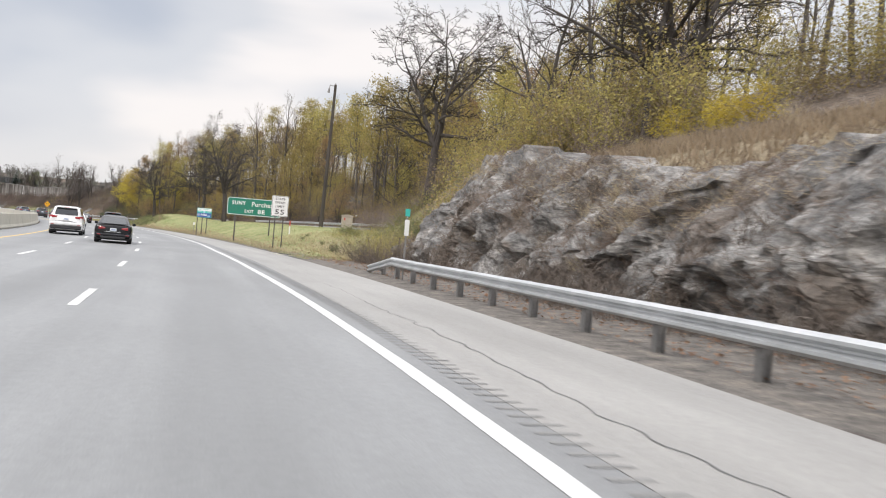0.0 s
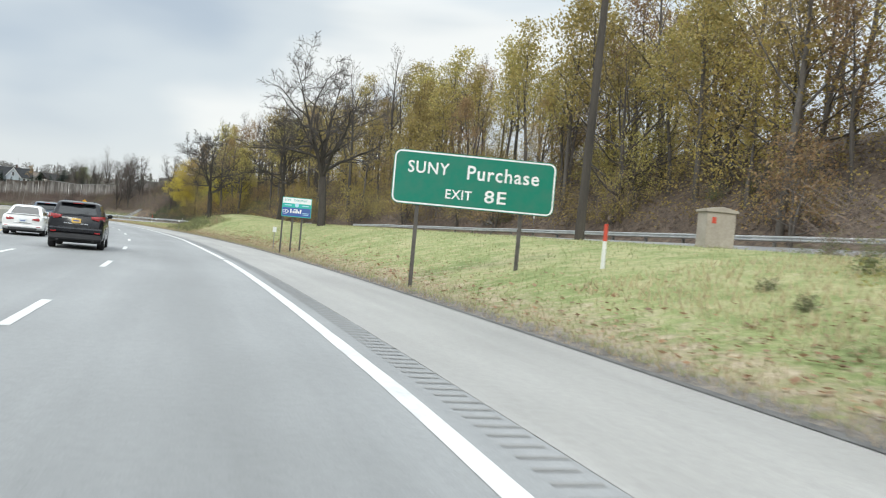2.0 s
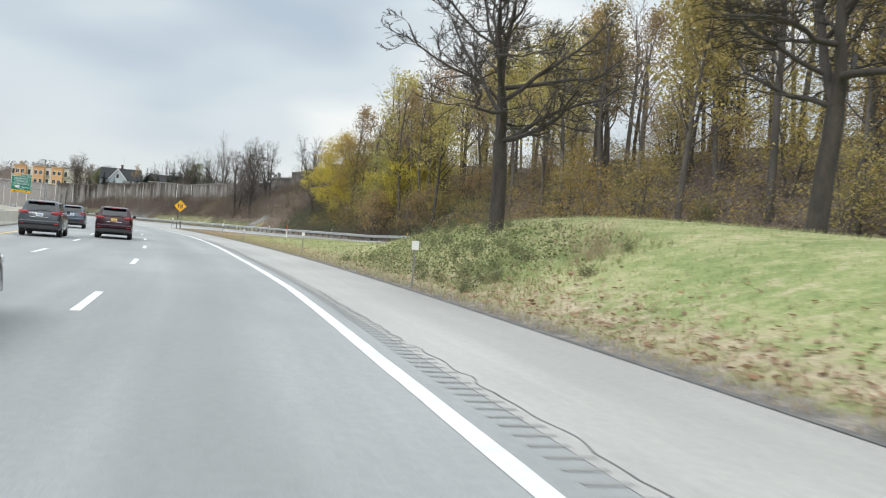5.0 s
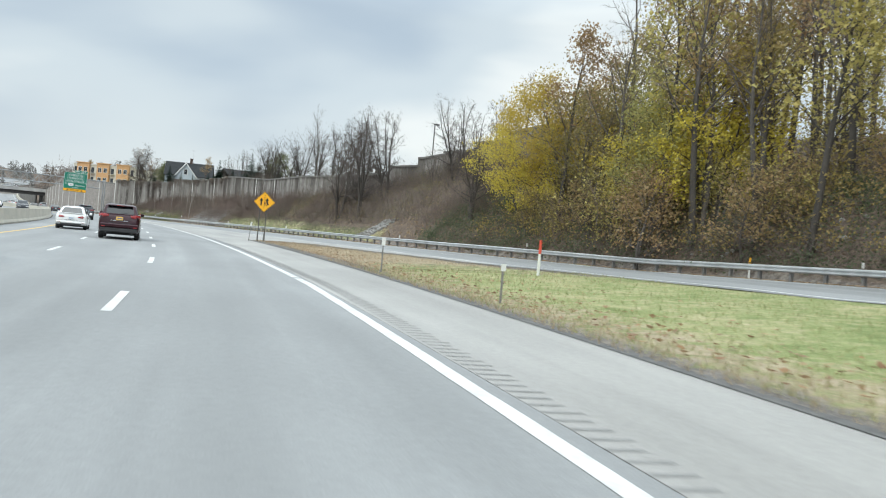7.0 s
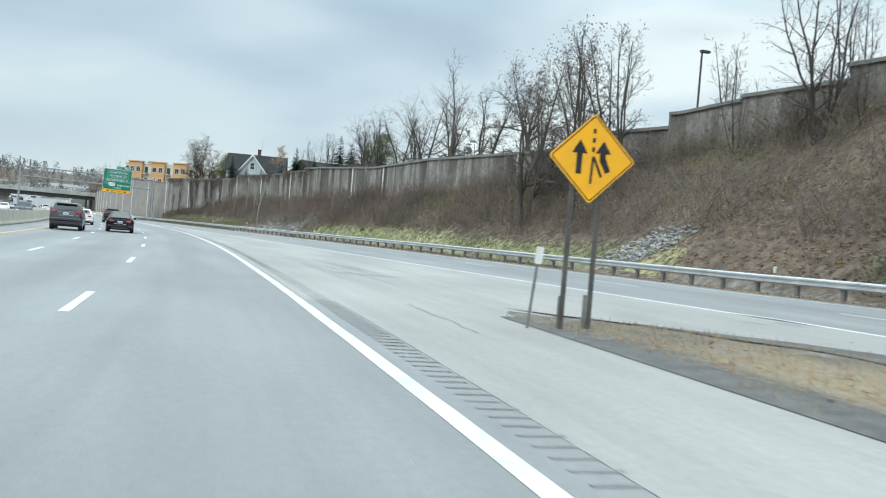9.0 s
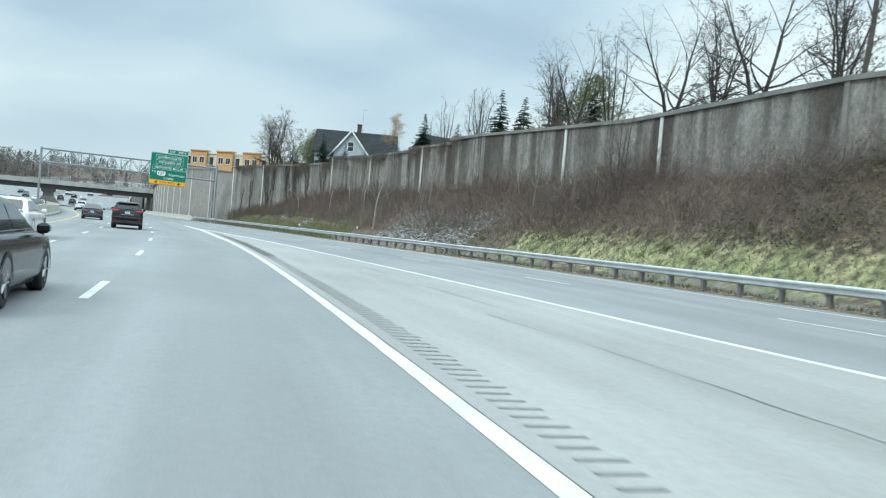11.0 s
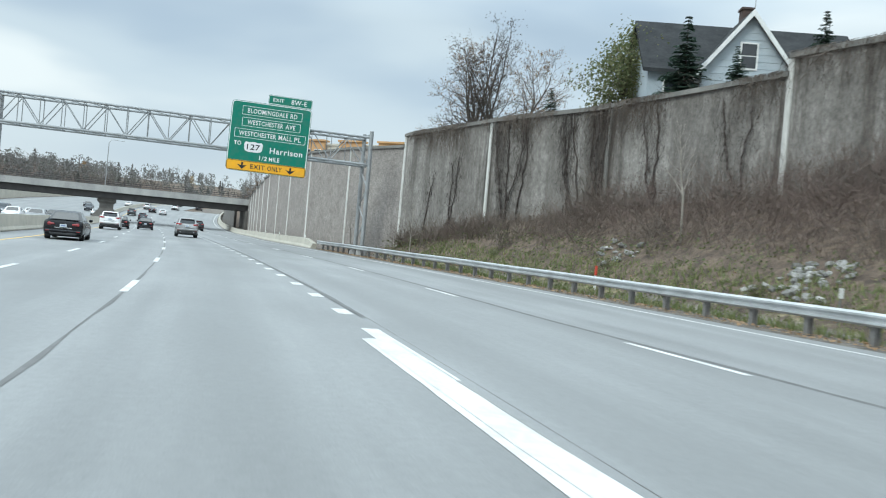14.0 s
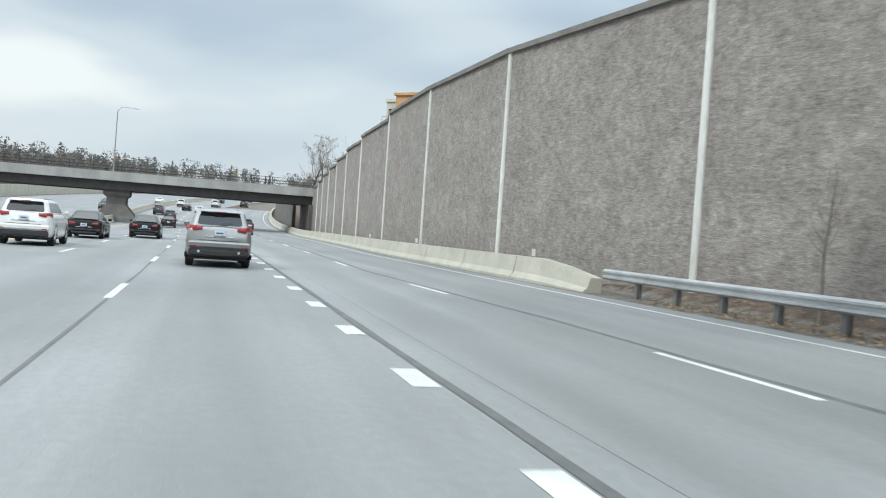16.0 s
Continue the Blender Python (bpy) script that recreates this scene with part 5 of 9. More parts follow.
def panel(parent, name, w, h, r, material, x, z, line=None, t=0.04, inset=0.03, label=""):
    p = part(name, plate(w, h, r, y0=-0.026, y1=0.0), material, parent, label, m=Matrix.Translation((x, 0, z)))
    if line:
        part("border", border(w - 2 * inset, h - 2 * inset, max(0.02, r - inset), t), line, p)
    return p


def upost(parent, x, z0, z1, y=0.03, w=0.07):
    g = Geo()
    g.box(x - w / 2, x + w / 2, y, y + 0.012, z0, z1)
    g.box(x - w / 2, x - w / 2 + 0.012, y + 0.012, y + 0.06, z0, z1)
    g.box(x + w / 2 - 0.012, x + w / 2, y + 0.012, y + 0.06, z0, z1)
    return part("post", g, M_SIGNPOST, parent, "weathered steel sign post")


sg = thing("exit_sign", "green roadside sign on two weathered steel posts", "road sign", at(75.0, 7.8, ground_z(75, 7.8), -13))
zb = 2.42 - ground_z(75, 7.8)
p = panel(sg, "sign_panel", 4.62, 1.52, 0.22, M_SIGNGREEN, 0, zb + 0.76, M_SIGNWHITE, 0.045, 0.02)
legend("SUNY", 0.34, 1.16, M_SIGNWHITE, p, -1.32, 0.30)
legend("Purchase", 0.40, 2.05, M_SIGNWHITE, p, 0.80, 0.27)
legend("EXIT", 0.26, 0.74, M_SIGNWHITE, p, -0.42, -0.38)
legend("8E", 0.36, 0.62, M_SIGNWHITE, p, 0.62, -0.36)
upost(sg, -1.55, -0.5, zb + 0.9, w=0.11), upost(sg, 1.40, -0.5, zb + 0.9, w=0.11)

sp = thing("speed_limit_sign", "white rectangular speed limit sign on two posts", "road sign", at(58.7, 6.98, ground_z(58.7, 7.0), -2))
zb = 2.33 - ground_z(58.7, 7.0)
p = panel(sp, "sign_panel", 1.14, 1.42, 0.07, M_SIGNWHITE, 0, zb + 0.71, M_SIGNBLACK, 0.022, 0.025)
legend("STATE", 0.155, 0.66, M_SIGNBLACK, p, 0, 0.50)
legend("SPEED", 0.155, 0.68, M_SIGNBLACK, p, 0, 0.24)
legend("LIMIT", 0.155, 0.60, M_SIGNBLACK, p, 0, -0.02)
legend("55", 0.34, 0.62, M_SIGNBLACK, p, 0, -0.40, -0.034)
upost(sp, -0.26, -0.5, zb + 1.2, w=0.07), upost(sp, 0.30, -0.5, zb + 1.2, w=0.07)

wl_ = thing("welcome_sign", "teal white and blue welcome sign on three posts", "road sign", at(98.6, 6.78, ground_z(98.6, 6.8), -15))
zb = 2.10 - ground_z(98.6, 6.8)
p = panel(wl_, "sign_panel", 1.58, 1.06, 0.03, M_SIGNTEAL, 0, zb + 0.52)
part("sky_band", plate(1.52, 0.30, 0.02, 0, 0.35, -0.030, -0.0265), M_SIGNWHITE, p, "white band with faded lettering")
part("blue_band", plate(1.52, 0.46, 0.02, 0, -0.26, -0.030, -0.0265), M_SIGNBLUE, p, "blue lower band")
part("seal", plate(0.22, 0.22, 0.109, 0.0, 0.12, -0.036, -0.0305), M_SIGNPALE, p, "round pale seal")
legend("NYS", 0.115, 0.30, M_SIGNTEAL, p, -0.50, 0.37, -0.034)
legend("THRUWAY", 0.115, 0.74, M_SIGNTEAL, p, 0.18, 0.37, -0.034)
for x, z, w, h, mt in ((-0.46, 0.10, 0.36, 0.05, M_SIGNPALE), (0.46, 0.10, 0.36, 0.05, M_SIGNPALE), (0.50, -0.30, 0.36, 0.035, M_SIGNPALE), (0.50, -0.38, 0.30, 0.035, M_SIGNPALE), (-0.05, -0.13, 0.22, 0.05, M_SIGNWHITE)):
    part("text_bar", plate(w, h, 0.015, x, z, -0.034, -0.0305), mt, p)
# the large word is a row of upright strokes
for x, h in ((-0.30, 0.22), (-0.17, 0.13), (-0.07, 0.13), (0.03, 0.20), (0.12, 0.13), (0.22, 0.22)):
    part("text_bar", plate(0.075, h, 0.02, x, -0.32 + h / 2, -0.034, -0.0305), M_SIGNWHITE, p)
for x, z, r in ((-0.60, -0.26, 0.14), (-0.52, -0.24, 0.10), (-0.66, -0.22, 0.08)):
    part("flourish", border(2 * r, 1.7 * r, 0.8 * r, 0.016, x, z, -0.034, -0.0305), M_SIGNWHITE, p, "pale curled emblem line")
for x in (-0.72, -0.18, 0.32):
    upost(wl_, x, -0.5, zb + 0.7, w=0.09)

ys = thing("merge_sign", "yellow diamond merging traffic sign on two posts", "road sign", at(247.2, 6.5, ground_z(247.2, 6.5), -6))
zc = 3.02 - ground_z(247.2, 6.5)
dia = part("sign_panel", plate(1.12, 1.12, 0.06, y0=-0.026, y1=0), M_SIGNYELLOW, ys, m=Matrix.Translation((0, 0, zc)) @ pose(0, 0, 0, 0, 45, 0))
part("border", border(1.07, 1.07, 0.05, 0.018), M_SIGNBLACK, dia)
inv = pose(0, 0, 0, 0, -45, 0)


def symbol(polys, label):
    g = Geo()
    for pts in polys:
        g.prism(pts, -0.034, -0.0305)
    part("symbol", g, M_SIGNBLACK, dia, label, m=inv)


symbol([[(-0.29, -0.28), (-0.19, -0.28), (-0.19, 0.10), (-0.29, 0.10)], [(-0.38, 0.08), (-0.10, 0.08), (-0.24, 0.32)]], "black straight lane arrow")
symbol([[(0.34, -0.20), (0.25, -0.24), (0.13, -0.03), (0.24, 0.03)], [(0.13, -0.03), (0.24, -0.03), (0.24, 0.12), (0.13, 0.12)], [(0.05, 0.10), (0.33, 0.10), (0.19, 0.32)]], "black merging lane arrow")
symbol([[(-0.03, -0.44), (0.01, -0.44), (0.03, 0.04), (-0.01, 0.04)], [(0.20, -0.30), (0.16, -0.32), (0.01, 0.00), (0.04, 0.04)]] + [[(-0.02, z), (0.03, z), (0.03, z + 0.08), (-0.02, z + 0.08)] for z in (0.12, 0.28, 0.44)], "black converging lane lines")
upost(ys, -0.30, -0.5, zc - 0.1, w=0.075), upost(ys, 0.20, -0.5, zc + 0.2, w=0.075)
part("splice_stub", Geo().box(-0.36, -0.30, 0.1, 0.14, -0.4, 0.55), M_POST, ys)
part("splice_stub", Geo().box(0.10, 0.16, 0.1, 0.14, -0.4, 0.6), M_POST, ys)


def delineator(s, l, h, top, label, material=None, w=0.10, cap=None, lean=0.0, z=None):
    d = thing("delineator_post", label, "road marker", at(s, l, z) @ pose(0, 0, 0, 0, lean, 0), group="roadside markers")
    part("post", Geo().box(-0.022, 0.022, 0, 0.03, -0.3, h - top, bev=0.005), material or M_POST, d)
    part("reflector", plate(w, top, 0.02, 0, h - top / 2, -0.015, 0.0), cap or M_POSTWHITE, d, "white reflector plate" if cap is None else "coloured marker cap")
    return d


delineator(247.2, 5.55, 1.42, 0.30, "white plastic delineator on a leaning steel post", w=0.13, lean=5)
delineator(152.5, 5.95, 1.30, 0.24, "white reflector plate on a thin steel post", w=0.2)
delineator(102.6, 6.35, 1.35, 0.30, "white reflector plate on a thin grey post", w=0.22)
delineator(176.0, 6.6, 1.10, 0.22, "white reflector plate on a thin grey post", w=0.16)
delineator(210.8, 6.2, 1.25, 0.28, "white reflector plate on a thin steel post", w=0.13)
delineator(200.0, 6.5, 0.9, 0.16, "small white reflector on a thin post", w=0.12)
delineator(28.3, 6.98, 2.1, 0.55, "thin post with white and green marker plates", w=0.16)
part("green_plate", plate(0.17, 0.26, 0.02, 0, 2.35, -0.015, 0.0), M_SIGNTEAL, delineator(28.4, 7.0, 2.2, 0.02, "green mile marker plate on a thin post", w=0.05), "small green mile plate")
for s, d, h in ((262, 2.2, 1.1), (300, 2.3, 1.0), (330, 2.2, 1.1), (362, 2.6, 1.1), (381, 2.4, 1.0), (240, 2.2, 1.2), (212, 2.2, 1.1), (120, 3.0, 1.2)):
    delineator(s, lerp(s, RAMP_R) + d, h, 0.26, "white and black reflector behind the guardrail", w=0.14)
for s in (443.5, 459.5, 473.5):
    delineator(s, lerp(s, RAMP_R) + 0.62, 0.36, 0.26, "short white reflector on the barrier top", w=0.13, z=0.80)


def tube_marker(s, l, h, label, band=None):
    t = thing("tube_marker", label, "road marker", at(s, l), group="striped tube markers")
    part("tube", Geo().tube((0, 0, -0.1), (0, 0, h * 0.62), 0.055, 0.05, 10), M_POSTWHITE, t)
    part("cap", Geo().tube((0, 0, h * 0.62), (0, 0, h), 0.056, 0.05, 10), band or M_RED, t, "orange-red upper sleeve")


tube_marker(210.9, 12.2, 1.35, "red and white striped tube marker in the grass")
tube_marker(72.0, 10.4, 1.15, "orange and white utility marker in the grass")
tube_marker(393.0, lerp(393, RAMP_R) + 2.3, 1.0, "red and white utility marker behind the guardrail")
tube_marker(218.0, lerp(218, RAMP_R) + 1.6, 1.1, "yellow utility marker beside the ramp", M_SIGNYELLOW)

# ---------------------------------------------------------------- sign gantry
def gan(l, q, z):
    return W(425.4 + (12.9 - l) * 0.14 + q, l, z)


def build_gantry():
    g0 = thing("sign_gantry", "grey tubular steel overhead sign gantry", "sign gantry")
    lo, hi, zb, zt = -13.2, 12.25, 6.85, 8.85
    for q in (-1.0, 1.0):
        for z in (zb, zt):
            part("chord", Geo().tube(gan(lo, q, z + 0.35), gan(hi, q, z - 0.1), 0.095, 0.095, 10), M_GANTRY, g0, "long truss chord tube")
    n = 18
    rise = lambda l: 0.35 - 0.45 * (l - lo) / (hi - lo)
    for i in range(n):
        a, b = lo + (hi - lo) * i / n, lo + (hi - lo) * (i + 1) / n
        up = i % 2 == 0
        for q in (-1.0, 1.0):
            part("web_brace", Geo().tube(gan(a, q, (zb if up else zt) + rise(a)), gan(b, q, (zt if up else zb) + rise(b)), 0.038, 0.038, 6), M_GANTRY, g0)
            part("web_post", Geo().tube(gan(a, q, zb + rise(a)), gan(a, q, zt + rise(a)), 0.032, 0.032, 6), M_GANTRY, g0)
        for z in (zb, zt):
            part("cross_brace", Geo().tube(gan(a, -1.0, z + rise(a)), gan(b, 1.0, z + rise(b)), 0.03, 0.03, 6), M_GANTRY, g0)
            part("cross_strut", Geo().tube(gan(a, -1.0, z + rise(a)), gan(a, 1.0, z + rise(a)), 0.03, 0.03, 6), M_GANTRY, g0)
    for l, foot in ((hi, 0.55), (lo, -0.1)):
        for q in (-1.15, 1.15):
            part("leg", Geo().tube(gan(l, q, foot), gan(l, q, 9.35 if l < 0 else 9.2), 0.16, 0.15, 12), M_GANTRY, g0, "upright gantry leg tube")
            part("base_plate", Geo().tube(gan(l, q, foot - 0.5), gan(l, q, foot + 0.02), 0.42, 0.40, 12), M_CONC2, g0, "round concrete footing")
        z = foot + 0.7
        k = 0
        while z < 6.6:
            s0 = -1.15 if k % 2 else 1.15
            part("tower_brace", Geo().tube(gan(l, s0, z), gan(l, -s0, z + 1.25), 0.045, 0.045, 6), M_GANTRY, g0)
            z += 1.25
            k += 1
        for z in (6.75, 8.95):
            part("tower_strut", Geo().tube(gan(l, -1.15, z), gan(l, 1.15, z), 0.09, 0.09, 8), M_GANTRY, g0)
    return g0


build_gantry()
gx, gy, _ = gan(4.72, -2.0, 0)
gs = thing("overhead_exit_sign", "large green overhead exit sign with yellow strip", "road sign", pose(gx, gy, -0.05, 0, 1.4, math.degrees(heading(425)) - 6) @ Matrix.Diagonal((1.045, 1, 1, 1)))
mp = panel(gs, "main_panel", 5.35, 4.95, 0.28, M_SIGNGREEN, 0, 7.80, M_SIGNWHITE, 0.05, 0.03)
for words, z, w, bw in (("BLOOMINGDALE RD", 1.82, 3.3, 4.0), ("WESTCHESTER AVE", 1.02, 3.2, 3.9), ("WESTCHESTER MALL PL", 0.20, 4.15, 4.75)):
    legend(words, 0.33, w, M_SIGNWHITE, mp, 0.05, z, -0.036)
    part("legend_frame", border(bw, 0.62, 0.05, 0.028, 0.05, z), M_SIGNWHITE, mp, "thin white frame round a street name")
legend("TO", 0.30, 0.48, M_SIGNWHITE, mp, -2.05, -0.52, -0.036)
sh = part("route_shield", Geo().prism([(-0.62, 0.22), (-0.52, 0.36), (-0.3, 0.33), (0, 0.38), (0.3, 0.33), (0.52, 0.36), (0.62, 0.22), (0.60, -0.1), (0.55, -0.27), (0.3, -0.36), (-0.3, -0.36), (-0.55, -0.27), (-0.60, -0.1)], -0.034, -0.0265), M_SIGNWHITE, mp, "white state route shield", m=Matrix.Translation((-0.98, 0, -0.72)))
legend("127", 0.40, 0.86, M_SIGNBLACK, sh, 0, 0.0, -0.042)
legend("Harrison", 0.42, 2.2, M_SIGNWHITE, mp, 1.22, -0.80, -0.036)
legend("1/2 MILE", 0.30, 1.35, M_SIGNWHITE, mp, 0.15, -1.42, -0.036)
yp = part("exit_only_strip", plate(5.29, 0.72, 0.14, 0, 0, -0.034, -0.0265), M_SIGNYELLOW, mp, "yellow exit only strip", m=Matrix.Translation((0, 0, -2.08)))
part("border", border(5.25, 0.68, 0.12, 0.03, 0, 0, -0.040, -0.0345), M_SIGNBLACK, yp)
legend("EXIT ONLY", 0.32, 2.1, M_SIGNBLACK, yp, 0.0, 0.0, -0.042)
for x in (-1.60, 1.62):
    part("down_arrow", Geo().prism([(x - 0.06, 0.24), (x - 0.06, 0.0), (x - 0.33, 0.08), (x, -0.25), (x + 0.33, 0.08), (x + 0.06, 0.0), (x + 0.06, 0.24)], -0.042, -0.0345), M_SIGNBLACK, yp, "black downward lane arrow")
tab = panel(gs, "exit_tab", 2.95, 0.66, 0.08, M_SIGNGREEN, 1.15, 10.62, M_SIGNWHITE, 0.03, 0.02)
legend("EXIT", 0.24, 0.72, M_SIGNWHITE, tab, -0.80, 0, -0.036)
legend("8W-E", 0.34, 1.05, M_SIGNWHITE, tab, 0.58, 0, -0.036)
for x in (-1.9, 0.0, 1.9):
    part("bracket", Geo().box(x - 0.05, x + 0.05, 0.0, 0.28, 5.6, 10.2, bev=0.01), M_GANTRY, gs, "steel hanger beam behind the sign")

# ---------------------------------------------------------------- poles, cabinet, drain
zp = ground_z(84.7, 16.4)
up = thing("utility_pole", "tall dark wooden pole with a bracket lamp", "pole", at(84.7, 16.4, zp) @ pose(0, 0, 0, 0, 1.2, 0))
part("shaft", Geo().tube((0, 0, -0.6), (0, 0, 14.6), 0.21, 0.13, 12), M_WOODPOLE, up)
part("bracket", Geo().tube((0, 0, 14.4), (-0.55, 0, 14.5), 0.03, 0.03, 6).tube((-0.55, 0, 14.5), (-0.62, 0, 14.2), 0.03, 0.03, 6), M_POST, up)
part("lamp", Geo().tube((-0.62, 0, 14.2), (-0.66, 0, 13.7), 0.06, 0.13, 8), M_POST, up, "small drooping lamp head")
part("insulator", Geo().tube((0.0, 0, 14.6), (0.0, 0, 14.75), 0.05, 0.03, 8), M_POST, up)
cb = thing("utility_cabinet", "weathered tan metal cabinet with a gabled lid", "cabinet", at(75.7, 16.4, ground_z(75.7, 16.4), -10))
part("body", Geo().box(-0.48, 0.48, -0.35, 0.35, -0.2, 1.12, bev=0.02), M_BOX, cb)
part("lid", Geo().prism([(-0.54, 1.12), (0.54, 1.12), (0.54, 1.20), (0.0, 1.30), (-0.54, 1.20)], -0.40, 0.40), M_BOX, cb)
part("door", Geo().box(-0.42, 0.42, -0.362, -0.351, 0.0, 1.02, bev=0.004), M_BOX, cb, "flush cabinet door")
part("warning_label", plate(0.14, 0.2, 0.01, -0.25, 0.85, -0.370, -0.363), M_RED, cb, "small red warning label")
gr = thing("drain_grate", "rusty drain grate in a concrete collar", "drain", at(49.6, 6.15, 0.0), kind="structure")
part("collar", Geo().box(-0.72, 0.72, -1.1, 1.1, -0.2, 0.035, bev=0.015), M_CONC, gr)
for k in range(11):
    part("grate_bar", Geo().box(-0.45, 0.45, -0.72 + k * 0.14, -0.66 + k * 0.14, 0.03, 0.05), M_DARKSTEEL, gr)
# thin black sheet on the solid collar, painting the dark hollow below the bars
part("sump", Geo().box(-0.47, 0.47, -0.8, 0.86, 0.031, 0.039), M_TYRE, gr)
zl = lerp(285, WALL_TOP)
lp = thing("street_lamp", "dark square-headed street lamp behind the wall", "street lamp", at(285.0, 34.6, zl - 1.0))
part("pole", Geo().tube((0, 0, 0), (0, 0, 5.6), 0.08, 0.07, 8), M_WOODPOLE, lp)
part("lamp_head", Geo().box(-0.1, 0.62, -0.16, 0.16, 5.5, 5.68, bev=0.03), M_DARKSTEEL, lp)

# ---------------------------------------------------------------- plants
def blade(g, p, e, w):
    """A thin tapering twig."""
    d = (e - p)
    u = d.orthogonal().normalized() * w
    i = len(g.v)
    g.v += [tuple(p - u), tuple(p + u), tuple(e)]
    g.f.append((i, i + 1, i + 2))


# stems, clear share of the trunk, limbs, angle off the trunk, reach, wander, lift, trunk radius, all for a tree of height 1
HABIT = {
    "spreading": (1, 0.30, 18, (34, 70), 0.37, 0.30, 0.035, 0.0215),
    "upright": (1, 0.40, 15, (26, 52), 0.27, 0.17, 0.10, 0.0115),
    "forked": (4, 0.30, 8, (24, 48), 0.24, 0.18, 0.10, 0.0085),
    "vase": (2, 0.18, 18, (24, 60), 0.22, 0.22, 0.035, 0.0125),
    "domed": (2, 0.22, 14, (30, 70), 0.36, 0.24, 0.06, 0.015),
}


def grow(seed, height, style, levels=4, dense=2):
    """Trunk and limbs, fine twigs, and the places of the twig ends of one tree."""
    q = random.Random(seed)
    wood, twigs, tips = Geo(), Geo(), []
    stems, clear, limbs, (a0, a1), reach, wander, lift, rad = HABIT[style]

    def run(p, d, length, n, wig, up):
        """A wandering line of n steps."""
        line, p, d = [p.copy()], p.copy(), d.copy()
        for _ in range(n):
            d = (d + Vector((q.gauss(0, 1), q.gauss(0, 1), q.gauss(0, 0.7))) * wig + Vector((0, 0, up))).normalized()
            p = p + d * (length / n)
            line.append(p.copy())
        return line

    def skin(line, r0, r1, sides):
        """A tapering skin round the line."""
        rings, u = [], None
        for i, c in enumerate(line):
            d = (line[min(i + 1, len(line) - 1)] - line[max(i - 1, 0)]).normalized()
            u = d.orthogonal() if u is None else u - d * u.dot(d)
            u.normalize()
            w, f = d.cross(u), i / (len(line) - 1)
            r = r0 + (r1 - r0) * f
            rings.append([c + (u * math.cos(2 * math.pi * k / sides) + w * math.sin(2 * math.pi * k / sides)) * r for k in range(sides)])
        wood.loft(rings, True, False)

    def sprig(line, r0, r1):
        """A flat tapering twig along the line."""
        u = (line[-1] - line[0]).orthogonal().normalized()
        i = len(twigs.v)
        for k, c in enumerate(line):
            r = r0 + (r1 - r0) * k / (len(line) - 1)
            twigs.v += [tuple(c - u * r), tuple(c + u * r)]
        for k in range(len(line) - 1):
            twigs.f.append((i + 2 * k, i + 2 * k + 1, i + 2 * k + 3, i + 2 * k + 2))

    def spot(line, f):
        x = f * (len(line) - 1)
        i = min(int(x), len(line) - 2)
        return line[i].lerp(line[i + 1], x - i), (line[i + 1] - line[i]).normalized()

    def fork(d, turn, angle):
        """The direction d, bent away by some degrees towards a turn about it."""
        u = d.orthogonal().normalized()
        w = d.cross(u)
        side = u * math.cos(turn) + w * math.sin(turn)
        nd = d * math.cos(radians(angle)) + side * math.sin(radians(angle))
        if nd.z < -0.12:
            nd.z = -0.12
        return nd.normalized()

    thin = (0.0115 if style == "spreading" else 0.0075) / height

    def branch(p, d, r, length, level):
        n = (7, 6 if levels > 3 else 4, 4 if levels > 3 else 3, 2, 1)[level] if level < levels else 1
        line = run(p, d, length, n, wander * (0.8, 1.0, 0.9, 0.7)[level - 1], lift * (1.0, 0.8, 0.5, 0.2)[level - 1])
        end = max(thin, r * (0.30 if level < 3 else 0.4))
        if level == 1:
            skin(line, r, end, 5 if style == "spreading" else (4 if levels > 3 else 3))
        elif level == 2 and levels > 3 and style != "upright":
            skin(line, max(r, thin), end, 3)
        else:
            if len(line) == 2:
                blade(twigs, line[0], line[1], max(r, thin))
            else:
                sprig(line, max(r, thin), end * 0.6)
        if level >= levels:
            tips.append(line[-1])
            return
        kids = (0, 9 if style == "spreading" else (7 if stems == 1 else 5), 4 + dense, 3 + dense, 2)[level]
        turn = q.uniform(0, 6.28)
        for k in range(kids):
            f = 0.22 + 0.78 * (k + q.random()) / kids
            c, dd = spot(line, min(f, 1.0))
            turn += 2.4 + q.gauss(0, 0.4)
            branch(c, fork(dd, turn, q.uniform(28, 62)), (r + (end - r) * f) * q.uniform(0.45, 0.7), length * q.uniform(0.34, 0.55) * (1.1 - 0.55 * f), level + 1)
        if level >= levels - 1:
            tips.append(line[-1])

    for k in range(stems):
        turn = 6.283 * k / stems + q.uniform(-0.5, 0.5)
        lean = 0.0 if stems == 1 else q.uniform(0.10, 0.24)
        d = Vector((math.cos(turn) * lean + q.gauss(0, 0.04), math.sin(turn) * lean + q.gauss(0, 0.04), 1)).normalized()
        p = Vector((0, 0, -0.03)) + Vector((math.cos(turn), math.sin(turn), 0)) * (rad * 0.7 if stems > 1 else 0)
        tall = 0.86 if stems == 1 else q.uniform(0.62, 0.90)
        low = run(p, d, tall * clear, 4, 0.03, 0.02)
        skin([low[0] - Vector((0, 0, 0.01)), low[0] + Vector((0, 0, 0.035))], rad * 1.5, rad * 1.02, 9)
        leaders = q.choice((2, 3)) if style == "spreading" else (3 if style == "vase" else 1)
        skin(low, rad, rad * 0.82, 10 if leaders > 1 else 7)
        spin = q.uniform(0, 6.28)
